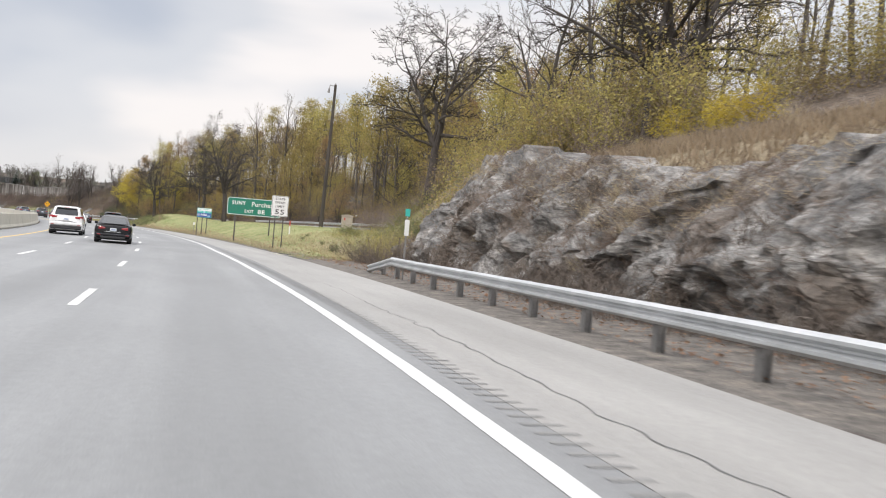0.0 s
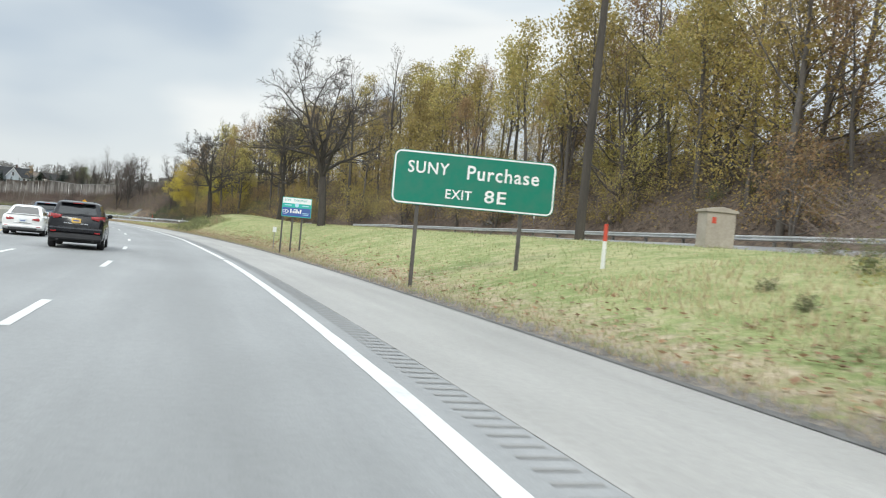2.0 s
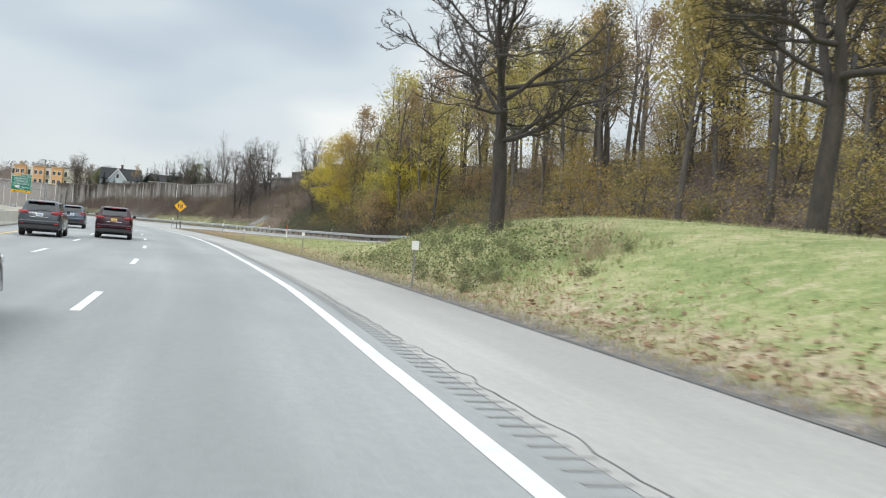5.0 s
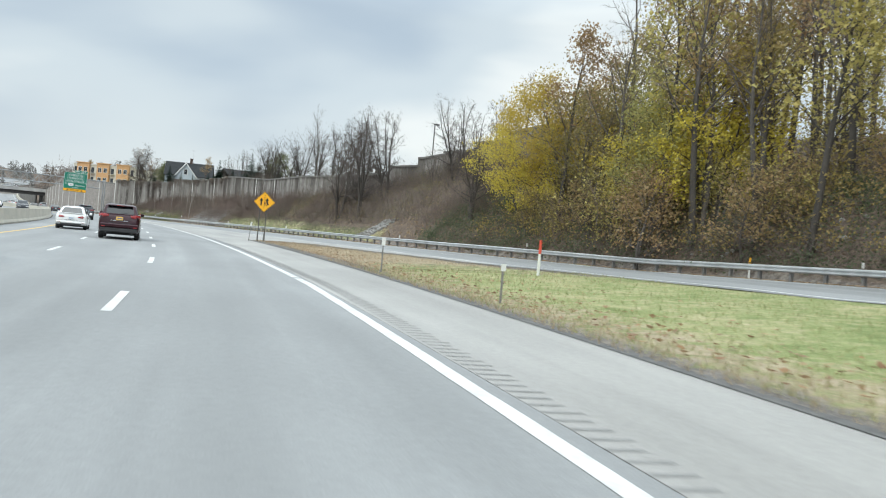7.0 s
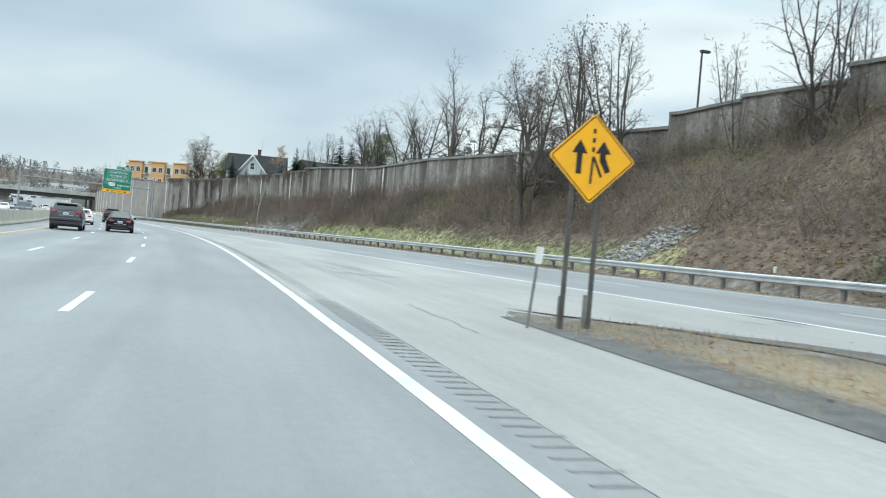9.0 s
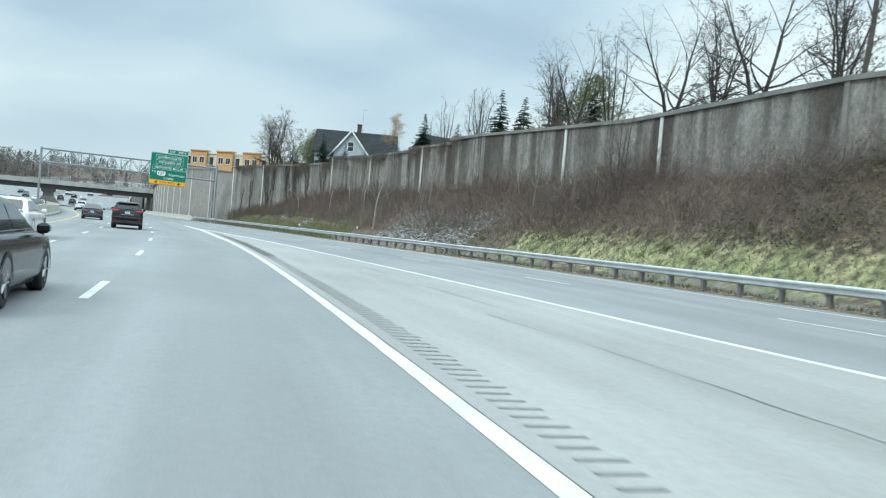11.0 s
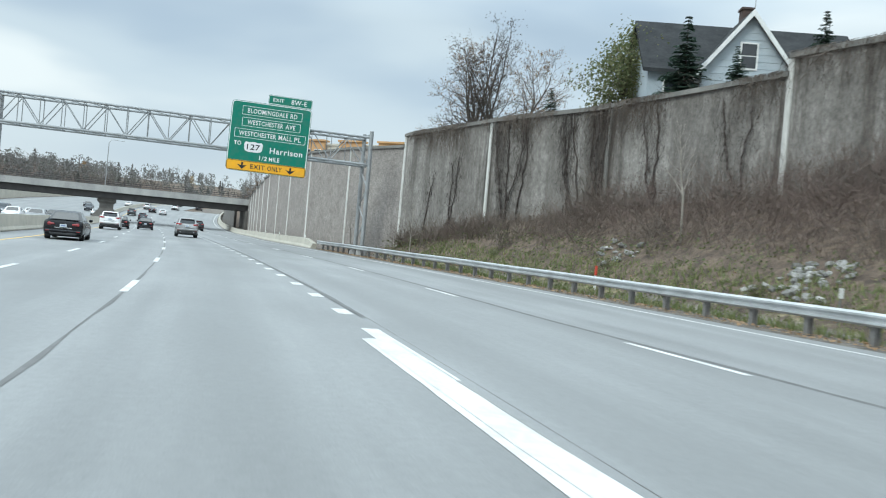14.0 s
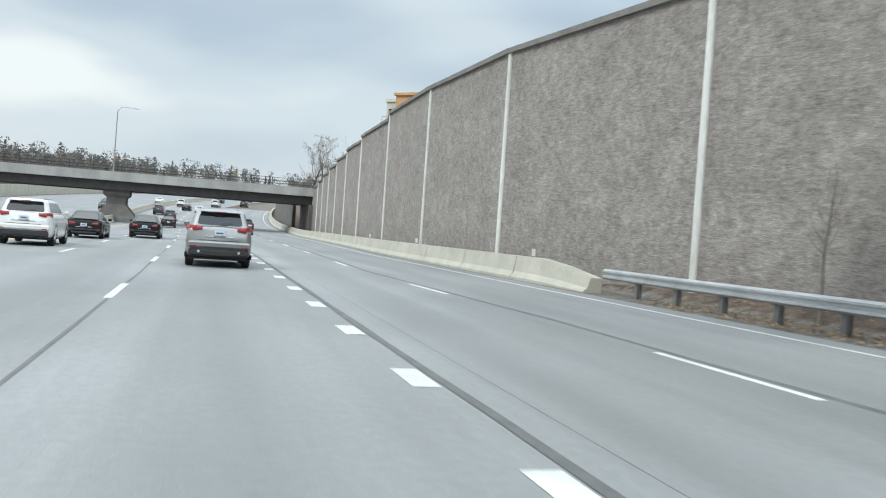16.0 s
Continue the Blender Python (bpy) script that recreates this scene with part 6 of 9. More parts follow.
        for m in range(leaders):
            dd = (low[-1] - low[-2]).normalized()
            first = dd if leaders == 1 else fork(dd, spin + 6.283 * m / leaders, q.uniform(14, 34) if style == "spreading" else q.uniform(4, 15))
            r0 = rad * (0.82 if leaders == 1 else q.uniform(0.55, 0.68))
            line = run(low[-1] - dd * 0.01, first, tall * (1 - clear) * (1 if leaders == 1 else q.uniform(0.62, 0.82) if style != "vase" else q.uniform(0.7, 1.0)), 9, 0.05 if style in ("upright", "forked") else wander * 0.42, 0.10)
            skin(line, r0, rad * 0.12, 7 if leaders > 1 else 6)
            turn = q.uniform(0, 6.28)
            count = limbs if leaders == 1 else int(limbs * 0.62)
            for j in range(count):
                f = (j + q.random()) / count
                c, dd = spot(line, min(1.0, f))
                turn += 2.4 + q.gauss(0, 0.35)
                crown = (0.62 + 0.38 * math.sin(math.pi * min(1, 0.25 + 0.7 * f))) if style in ("spreading", "domed") else 1.0 - 0.55 * f
                ang = a1 + (a0 - a1) * f + q.gauss(0, 8)
                branch(c, fork(dd, turn, ang), (r0 + (rad * 0.12 - r0) * f) * (q.uniform(0.45, 0.75) if leaders > 1 else q.uniform(0.38, 0.62)), reach * crown * q.uniform(0.75, 1.15), 1)
    high_z = max(v[2] for v in twigs.v + [tuple(v) for v in wood.v])
    k = height / high_z
    for g in (wood, twigs):
        g.v = [(v[0] * k, v[1] * k, v[2] * k) for v in g.v]
    return wood, twigs, [t * k for t in tips]


def leaves(seed, tips, count, size, scatter, low=0.0, share=0.45):
    """Leaves in sprays about a share of the twig ends."""
    q, g = random.Random(seed), Geo()
    pool = [t for t in tips if t.z > low] or tips
    pool = q.sample(pool, max(6, int(len(pool) * share)))
    for _ in range(count):
        t = q.choice(pool)
        c = t + Vector((q.gauss(0, scatter), q.gauss(0, scatter), q.gauss(-0.1 * scatter, scatter * 0.6)))
        a = Vector((q.uniform(-1, 1), q.uniform(-1, 1), q.uniform(-1, 1))).normalized()
        b = a.orthogonal().normalized()
        n = a.cross(b)
        k = size * q.uniform(0.5, 1.3)
        b, n = b * k, n * k * 0.7
        i = len(g.v)
        g.v += [tuple(c - b), tuple(c + b * 0.7 - n), tuple(c + b * 0.7 + n)]
        g.f.append((i, i + 1, i + 2))
    return g


def tree(name, label, seed, height, style, leaf=None, count=0, size=0.16, scatter=0.35, levels=4, dense=2, bark=None, twig=None):
    ob = thing(name, label, "tree")
    wood, twigs, tips = grow(seed, height, style, levels, dense)
    part("trunk", wood, bark or M_BARK, ob, smooth_faces=True)
    part("twig_crown", twigs, twig or bark or M_TWIG, ob, "fine bare branching twigs")["kind"] = "stuff"
    if leaf:
        part("crown", leaves(seed + 1, tips, count, size, scatter, height * 0.15), leaf, ob, "thin autumn foliage")["kind"] = "stuff"
    return ob


def shrub_geo(seed, h, stems, r=0.012, kids=4, arch=0.5):
    q, g, tips = random.Random(seed), Geo(), []
    for _ in range(stems):
        a = q.uniform(0, 2 * math.pi)
        d = Vector((math.cos(a) * arch * q.random(), math.sin(a) * arch * q.random(), 1)).normalized()
        p = Vector((q.gauss(0, 0.22 * h), q.gauss(0, 0.22 * h), -0.15))
        L = h * q.uniform(0.55, 1.05)
        for i in range(3):
            d = (d + Vector((q.gauss(0, 0.25), q.gauss(0, 0.25), q.gauss(-0.04, 0.12)))).normalized()
            e = p + d * L / 3
            blade(g, p, e + d * 0.1, r * (1.1 - 0.25 * i))
            for _ in range(kids):
                t = q.random()
                b = p.lerp(e, t)
                nd = (d + Vector((q.gauss(0, 0.7), q.gauss(0, 0.7), q.gauss(0.1, 0.4)))).normalized()
                f = b + nd * L * q.uniform(0.12, 0.3)
                blade(g, b, f, r * 0.6)
                tips.append(f)
            p = e
    return g, tips


def shrub(name, label, seed, h, stems, leaf=None, count=0, size=0.07, twig=None, r=0.012, kids=4):
    ob = thing(name, label, "shrub")
    g, tips = shrub_geo(seed, h, stems, r, kids)
    part("stem_tangle", g, twig or M_TWIG, ob)["kind"] = "stuff"
    if leaf:
        part("foliage", leaves(seed + 9, tips, count, size, 0.09 * h, 0.0, 0.6), leaf, ob)["kind"] = "stuff"
    return ob


def spruce(seed, h):
    q = random.Random(seed)
    ob = thing("spruce_tree", "dark green pointed spruce tree behind the wall", "tree", group="spruces behind the wall")
    part("trunk", Geo().tube((0, 0, -0.4), (0, 0, h * 0.97), h * 0.016, 0.02, 7), M_BARK, ob)
    g = Geo()
    z = h * 0.06
    while z < h:
        R = (h - z) * 0.37 * q.uniform(0.72, 1.12) + 0.10
        for k in range(max(5, int(9 * R / (0.3 * h) + 5))):
            a = q.uniform(0, 2 * math.pi)
            d = Vector((math.cos(a), math.sin(a), 0))
            side = Vector((-d.y, d.x, 0))
            n = max(2, int(R / 0.24))
            for j in range(n):
                t = (j + 0.6) / n
                c = d * R * t + Vector((0, 0, z - 0.26 * R * t + 0.12 * R * t * t + q.gauss(0, 0.03)))
                w = 0.20 + 0.24 * R * (1 - 0.7 * t)
                for sgn in (-1, 1):
                    tip = c + side * sgn * w + d * w * 0.6 + Vector((0, 0, q.uniform(-0.55, 0.15) * w))
                    g.quad(c - d * 0.05, c + side * sgn * w * 0.5 + d * -0.05, tip, c + d * w * 0.5)
        z += 0.17 + 0.012 * h
    part("crown", g, M_NEEDLE, ob, "drooping needle boughs")["kind"] = "stuff"
    return ob


rng = random.Random(11)
PROTO = {
    "locust": [tree("bare_tree", "large dark bare tree with spreading gnarled limbs", 3 + i, 13.5, "spreading", levels=4, dense=5, twig=M_BARK) for i in range(4)],
    "bare": [tree("bare_tree", "tall slender leafless tree on the wooded slope", 20 + i, 13, "upright", levels=3, dense=4, bark=M_WOODBARK, twig=M_TWIG) for i in range(4)],
    "thin": [tree("bare_tree", "slim leafless tree high on the slope", 26 + i, 13, "upright", levels=3, dense=2, bark=M_WOODBARK, twig=M_TWIG) for i in range(3)],
    "round": [tree("bare_tree", "leafless tree with a rounded twiggy crown", 30 + i, 11, "domed", levels=3, dense=6, twig=M_DARKTWIG) for i in range(3)],
    "forked": [tree("bare_tree", "slim leafless tree with several stems", 36 + i, 10, "forked", levels=3, dense=6, bark=M_BARK, twig=M_DARKTWIG) for i in range(3)],
    "olive": [tree("autumn_tree", "tree with thin olive autumn foliage", 40 + i, 12, "upright", M_LEAF_OLIVE, 2900, 0.105, 0.42, 3, 0, M_WOODBARK, M_TWIG) for i in range(3)],
    "yellow": [tree("autumn_tree", "tree with bright yellow autumn foliage", 60 + i, 11, "domed", M_LEAF_YELLOW, 3600, 0.10, 0.48, 3, 0, M_WOODBARK, M_TWIG) for i in range(2)],
    "understory": [tree("autumn_tree", "small understory tree with mottled olive foliage", 66 + i, 6.5, "domed", (M_LEAF_OLIVE, M_LEAF_YELLOW, M_LEAF_TAN)[i], 2200, 0.088, 0.36, 3, 0, M_WOODBARK, M_TWIG) for i in range(3)],
    "gold": [tree("autumn_tree", "tree with dense golden yellow autumn foliage", 70 + i, 11, "domed", M_LEAF_GOLD, 11000, 0.10, 0.5, 3, 1, M_WOODBARK, M_TWIG) for i in range(2)],
    "olivefull": [tree("autumn_tree", "tree with dense olive green autumn foliage", 74 + i, 12, "domed", M_LEAF_MOSS, 8000, 0.10, 0.5, 3, 1, M_WOODBARK, M_TWIG) for i in range(1)],
    "vase": [tree("bare_tree", "vase-shaped tree with withered leaves on dark limbs", 210 + i, 10.5, "vase", M_LEAF_WITHER, 900, 0.05, 0.25, 3, 7, M_BARK, M_DARKTWIG) for i in range(3)],
    "russet": [tree("autumn_tree", "tree with sparse russet brown foliage", 80 + i, 12, "upright", M_LEAF_TAN, 2600, 0.095, 0.34, 3, 0, M_WOODBARK, M_TWIG) for i in range(2)],
    "brush": [shrub("brown_shrub", "tangled leafless brown shrub on the bank", 100 + i, 1.5, 24, twig=M_BRUSH) for i in range(3)],
    "green": [shrub("leafy_shrub", "low shrub with dull green leaves", 120 + i, 1.3, 18, M_LEAF_GREEN, 800, 0.05) for i in range(2)],
    "oliveshrub": [shrub("leafy_shrub", "tall shrub with olive yellow leaves", 130 + i, 3.2, 24, M_LEAF_OLIVE, 1150, 0.06, r=0.014) for i in range(2)],
    "yellowshrub": [shrub("leafy_shrub", "broad shrub with bright yellow leaves", 140 + i, 1.9, 18, M_LEAF_GOLD, 1500, 0.055, r=0.012) for i in range(1)],
    "straw": [shrub("dry_grass_clump", "clump of dry straw-coloured grass", 150 + i, 0.75, 60, twig=M_STRAW, r=0.006, kids=1) for i in range(2)],
    "sapling": [tree("pale_sapling", "thin pale leafless sapling on the bank", 160 + i, 4.5, "upright", levels=2, bark=M_PALEBARK) for i in range(3)],
    "greentree": [tree("leafy_tree", "rounded tree with dull green foliage", 170, 7, "domed", M_LEAF_GREEN, 6500, 0.10, 0.42, 3, 0)],
    "spruce": [spruce(180, 7.5)],
    "hedgy": [tree("bare_tree", "twiggy many-limbed tree losing its leaves", 190 + i, 9.5, "domed", M_LEAF_TAN, 1500, 0.07, 0.2, 4, 2) for i in range(1)],
    "dense": [tree("bare_tree", "dense brown twiggy tree by the wall", 200 + i, 11, "vase", M_LEAF_WITHER, 3000, 0.06, 0.4, 3, 9, M_BARK, M_DARKTWIG) for i in range(2)],
}
for ob in PROTO["sapling"]:
    ob.children[0]["kind"] = "stuff"
USED = set()
PLAIN = {ob.name: ob["label"] for kin in PROTO.values() for ob in kin}


def plant(kind, s, l, k=1.0, z=None, group="", sink=0.0, label=""):
    pick = rng.choice(PROTO[kind])
    m = at(s, l, z, rng.uniform(0, 360))
    m = Matrix.Translation((0, 0, -sink)) @ m @ pose(0, 0, 0, rng.uniform(-3, 3), rng.uniform(-3, 3), 0)
    kz = k * rng.uniform(0.92, 1.1)
    scaled = m @ Matrix.Diagonal((k, k, kz, 1))
    if pick.name not in USED:
        USED.add(pick.name)
        pick.matrix_basis = scaled
        ob = pick
    else:
        ob = copy_thing(pick, m)
        ob.matrix_basis = scaled
    if group:
        ob["group"] = group
    ob["label"] = label or PLAIN[pick.name]
    return ob


# the lone trees on the verge
plant("locust", 157.0, 10.0, 0.86, label="large dark bare tree on the grass mound")
plant("locust", 119.0, 13.0, 1.05, label="large dark bare tree beside the ramp")
plant("locust", 149.5, 16.5, 0.92, label="gnarled bare tree with a rounded crown")
plant("locust", 57.5, 17.25, 1.05, label="lone tall bare tree above the rock cut")
plant("locust", 33.5, 20.0, 1.2, sink=2.6, label="huge bare tree on the slope above the rocks")
# woods on the slope
cell = 6.2
s = -34.0
while s < 240:
    l = lerp(s, RAMP_R) + 5.0 if s > 66 else 20.5
    e0 = l
    while l < e0 + (36 if s > 66 else 44):
        sj, lj = s + rng.uniform(-2.6, 2.6), l + rng.uniform(-2.6, 2.6)
        depth = l - e0
        ok = not (s < 66 and rng.random() < (0.75 if depth < 8 else 0.35)) and not (50 < s < 66 and depth < 10)
        if ok and rng.random() < (1.0 if depth < 13 else (0.7 if sj < 132 else 0.5)):
            u = rng.random()
            warm = 0.5 + 0.5 * noise.noise((sj * 0.03, lj * 0.05, 3))
            if sj > 222:
                kind = "yellow" if u < 0.10 else ("bare" if u < 0.58 else ("russet" if u < 0.82 else "olive"))
            elif u < 0.50:
                kind = "bare"
            elif u < 0.55:
                kind = "round"
            elif u < 0.82:
                kind = "olive"
            elif u < 0.90:
                kind = "yellow" if warm > 0.45 else "olive"
            else:
                kind = "russet"
            tall = 0.97 + 0.30 * smooth(66, 80, sj) * (1 - smooth(118, 142, sj)) + 0.26 * smooth(140, 172, sj) * (1 - 0.5 * smooth(185, 222, sj))
            if kind == "bare" and 66 < sj < 132 and depth < 14 and rng.random() < 0.35:
                kind = rng.choice(["olive", "yellow", "russet", "olive"])
            if depth < 16 and 60 < sj < 232 and rng.random() < 0.8:
                plant("understory", sj + rng.uniform(-3, 3), lj + rng.uniform(-3, 2), rng.uniform(0.75, 1.2), sink=0.1, group="understory trees on the slope")
            if depth > 10 and kind in ("yellow", "olive") and rng.random() < 0.4 and sj < 215:
                kind = "bare"
            if kind in ("olive", "yellow", "russet", "round") and depth > 17 and rng.random() < 0.75:
                kind = "bare"
            if kind == "bare" and (depth > 13 or rng.random() < 0.35):
                kind = "thin"
            plant(kind, sj, lj, rng.uniform(0.9, 1.32) * tall, sink=0.1, group="woods on the slope")
        l += cell * (1 if depth < 20 else 2.1)
    s += cell
for kind, s, l, k in (("gold", 247.5, 28.6, 0.85), ("gold", 244.8, 27.0, 0.72), ("gold", 243.0, 30.0, 1.0), ("olivefull", 237.5, 28.6, 1.0), ("gold", 231.5, 30.0, 0.95), ("gold", 226.0, 30.5, 1.0), ("olivefull", 233.5, 32.5, 1.0), ("olivefull", 228.5, 29.0, 0.9), ("olive", 222.5, 31.5, 1.1), ("gold", 247.5, 31.5, 0.8),
                      ("bare", 230, 29.5, 1.35), ("russet", 242.5, 32.5, 0.9), ("bare", 238, 32.5, 1.35), ("olive", 228, 31, 1.5), ("russet", 226, 30, 1.3), ("understory", 243, 26.6, 0.6), ("understory", 236, 28.0, 0.7), ("understory", 230, 29.0, 0.8), ("understory", 225, 30.5, 0.8), ("olive", 224, 32, 1.0), ("bare", 221, 30, 1.15), ("bare", 227.5, 33, 1.2)):
    plant(kind, s, l, k, sink=0.1, group="woods on the slope")
for kind, s, l, k in (("bare", 24, 23, 0.8), ("olive", 20, 25, 0.8), ("bare", 29, 26, 0.9), ("round", 38, 24, 0.9), ("olive", 41, 27, 1.0), ("bare", 45, 24, 0.9), ("olive", 50, 26, 0.85), ("bare", 34, 29, 1.0), ("yellow", 27, 29, 0.8), ("bare", 22, 30, 0.9), ("olive", 32, 33, 1.0), ("bare", 40, 33, 1.0), ("bare", 17, 25, 0.8), ("yellow", 15, 22, 0.5)):
    plant(kind, s, l, k, sink=0.2, group="trees above the rock cut")
for i in range(6):
    s = rng.uniform(216, 246)
    plant("oliveshrub", s, lerp(s, RAMP_R) + rng.uniform(3.5, 9), rng.uniform(1.1, 1.9), group="undergrowth on the slope")
for i in range(34):
    s = rng.uniform(150, 222)
    plant(rng.choice(["bare", "bare", "olive", "russet", "olive", "round"]), s, lerp(s, RAMP_R) + rng.uniform(6, 22), rng.uniform(1.15, 1.5), sink=0.1, group="woods on the slope")
for s, l, k in ((224, 36, 1.3), (228, 38, 1.35), (232, 37, 1.3), (236, 39, 1.25), (219, 34, 1.4), (230, 42, 1.4)):
    plant(rng.choice(["bare", "olive", "russet"]), s, l, k, sink=0.1, group="woods on the slope")
for i in range(20):
    s = rng.uniform(74, 134)
    plant(rng.choice(["olive", "yellow", "olive", "russet", "bare"]), s, lerp(s, RAMP_R) + rng.uniform(4.5, 13), rng.uniform(0.9, 1.35), sink=0.1, group="woods on the slope")
# shrubs that can be told apart
for i in range(70):
    s = rng.uniform(66, 240)
    l = lerp(s, RAMP_R) + rng.uniform(3.0, 12)
    plant(rng.choice(["brush", "oliveshrub", "oliveshrub", "green"]), s, l, rng.uniform(0.8, 1.5), group="undergrowth on the slope")
for i in range(56):
    plant(rng.choice(["oliveshrub", "oliveshrub", "brush"]), rng.uniform(-18, 50), rng.uniform(16.5, 26), rng.uniform(0.7, 1.15), group="shrubs above the rock cut")
for i in range(26):
    plant("oliveshrub", rng.uniform(29, 42), rng.uniform(14.5, 21), rng.uniform(0.8, 1.3), group="shrubs above the rock cut")
for s, l in ((24.5, 16.6), (26, 17.4), (27.5, 16.8), (29, 17.6), (23.5, 17.2)):
    plant("yellowshrub", s, l, rng.uniform(0.62, 0.85), group="yellow shrubs above the rocks")
for i in range(10):
    plant("yellowshrub", rng.uniform(27, 36), rng.uniform(12.2, 14.2), rng.uniform(0.35, 0.6), group="yellow shrubs above the rocks")
for i in range(60):
    plant("straw", rng.uniform(-14, 34), rng.uniform(12.6, 17.0), rng.uniform(0.7, 1.3), group="dry grass above the rocks")
for i in range(34):
    plant("brush", rng.uniform(-4, 44), rng.uniform(8.3, 9.6), rng.uniform(0.5, 1.25), group="brush at the rock foot", z=0.1)
for i in range(22):
    plant(rng.choice(["green", "brush", "straw"]), rng.uniform(44, 56), rng.uniform(9.5, 14.5), rng.uniform(0.35, 0.8), group="brush beside the verge")
for i in range(44):
    s = rng.uniform(37, 66)
    plant(rng.choice(["oliveshrub", "oliveshrub", "brush", "understory", "oliveshrub"]), s, rng.uniform(0.34 * s, 0.34 * s + 10), rng.uniform(0.5, 0.95), group="shrubs on the bank")
for i in range(40):
    s = rng.uniform(48, 76)
    plant(rng.choice(["brush", "brush", "green", "oliveshrub", "straw"]), s, rng.uniform(16.5, 25), rng.uniform(0.35, 0.7), group="shrubs on the bank")
for s, l, k in ((41, 9.2, 0.6), (43.5, 10.2, 0.5), (46.5, 11.3, 0.62), (47.6, 12.0, 0.5)):
    plant("oliveshrub", s, l, k, group="brush beside the verge")
for s, l, k in ((64, 9.8, 0.3), (66, 10.6, 0.32), (59, 10.2, 0.3), (64, 13.2, 0.75), (65.2, 13.9, 0.65), (62.8, 13.6, 0.6), (66.4, 13.4, 0.55), (52, 12.0, 0.4), (54.5, 13.0, 0.45), (50, 11.0, 0.35), (56, 15, 0.5), (53, 15, 0.5)):
    plant("green", s, l, k, group="low green clumps on the verge")
plant("straw", 148.5, 9.4, 1.9, label="rounded clump of pale dry grass beside the mound")
for i in range(46):
    plant(rng.choice(["green", "green", "straw"]), rng.uniform(146, 166), rng.uniform(6.6, 10.5), rng.uniform(0.18, 0.4), group="low green clumps on the verge")
# dead brush rooted on the ledges of the rock
for v, s, t in rng.sample([x for x in ROCK_SPOTS if 13 < x[1] < 31 and 0.15 < x[2] < 0.8], 30):
    ob = plant(rng.choice(["brush", "brush", "straw"]), s, 10.5, rng.uniform(0.35, 0.75), z=v[2], group="dead brush on the rock")
    ob.location = v
# brush and saplings below the wall
for i in range(46):
    s = rng.uniform(240, 330)
    e, wl2 = lerp(s, RAMP_R) + 3.4, lerp(s, WALL_L) - 0.8
    plant("brush", s, e + (wl2 - e) * rng.random() ** 0.8, rng.uniform(1.5, 2.6), group="tall brown brush on the bank")
for i in range(60):
    s = rng.uniform(264, 420)
    e, wl2 = lerp(s, RAMP_R) + 3.2, lerp(s, WALL_L) - 0.8
    plant("brush", s, e + (wl2 - e) * (0.2 + 0.75 * rng.random()), rng.uniform(0.8, 1.5), group="brown brush below the wall")
for i in range(26):
    s = rng.uniform(300, 425)
    plant("green", s, lerp(s, RAMP_R) + rng.uniform(2.8, 5.5), rng.uniform(0.25, 0.45), group="green weeds below the wall")
plant("sapling", 360.6, 17.8, 1.55, label="pale leafless sapling beside the guardrail")
plant("sapling", 370.7, 19.6, 1.2)
plant("sapling", 378.6, 20.3, 1.15)
for s, d in ((352, 4.5), (356, 7), (361, 7.2), (368, 7.6), (374, 7), (382, 6), (392, 5.2), (336, 6), (342, 8), (328, 7), (431, 2.0), (417.5, 2.6)):
    plant("sapling", s, min(lerp(s, RAMP_R) + d, lerp(s, WALL_L) - 0.5), rng.uniform(0.8, 1.25), group="pale saplings below the wall")


def top(s):
    return lerp(s, WALL_TOP) - 0.9


for kind, s, l, k in (("vase", 270.0, 31.2, 0.95), ("vase", 254.5, 26.6, 1.05), ("forked", 277.0, 31.6, 0.45), ("forked", 268.0, 32.0, 0.38), ("vase", 286.2, 28.8, 1.1), ("dense", 285.0, 25.2, 1.2), ("dense", 290.0, 24.2, 1.15), ("vase", 293.5, 27.5, 0.95),
                      ("locust", 306.0, 32.0, 0.72), ("dense", 320, 30.0, 0.85), ("vase", 312, 30.5, 0.95), ("round", 324, 28.5, 1.05), ("bare", 317, 28.5, 0.95), ("round", 332, 28.5, 1.05), ("forked", 338, 28, 0.9), ("round", 345, 28.6, 0.95), ("dense", 350, 30, 0.75),
                      ("forked", 286, 38, 0.85), ("bare", 268, 38, 0.8), ("forked", 327, 22.5, 0.55), ("forked", 276, 40, 0.8), ("bare", 355, 32, 0.8), ("dense", 328, 29, 0.8)):
    plant(kind, s, l, k, group="bare trees by the wall", z=top(s) if l > lerp(s, WALL_L) else None)
for s, l, k in ((375, 27.0, 0.74), (363, 30.5, 0.9), (358, 30.8, 0.82), (367, 28, 0.5), (384, 27.2, 0.45), (393, 26, 0.42), (352, 31, 0.8), (346, 31, 0.7)):
    plant("spruce", s, l, k, z=top(s), group="spruces behind the wall")
for s, l, k in ((373, 29, 0.8), (365, 29, 0.85), (380, 30, 0.7), (369, 31, 0.8)):
    plant("forked", s, l, k, z=top(s), group="bare trees by the wall")
for s, l, k in ((400.5, 22.6, 0.78), (396.2, 22.6, 0.46), (391.6, 22.9, 0.5), (416.5, 22.8, 0.62)):
    plant("spruce", s, l, k, z=top(s), group="spruces behind the wall")
plant("dense", 430, 22.5, 1.2, z=top(430), label="tall twiggy tree rising behind the wall")
plant("hedgy", 431.5, 23.5, 1.2, z=top(430), group="bare trees by the wall")
plant("round", 428.4, 23.4, 1.05, z=top(428), group="bare trees by the wall")
plant("hedgy", 421.5, 23.0, 0.95, z=top(421), label="thinning tree rising behind the wall")
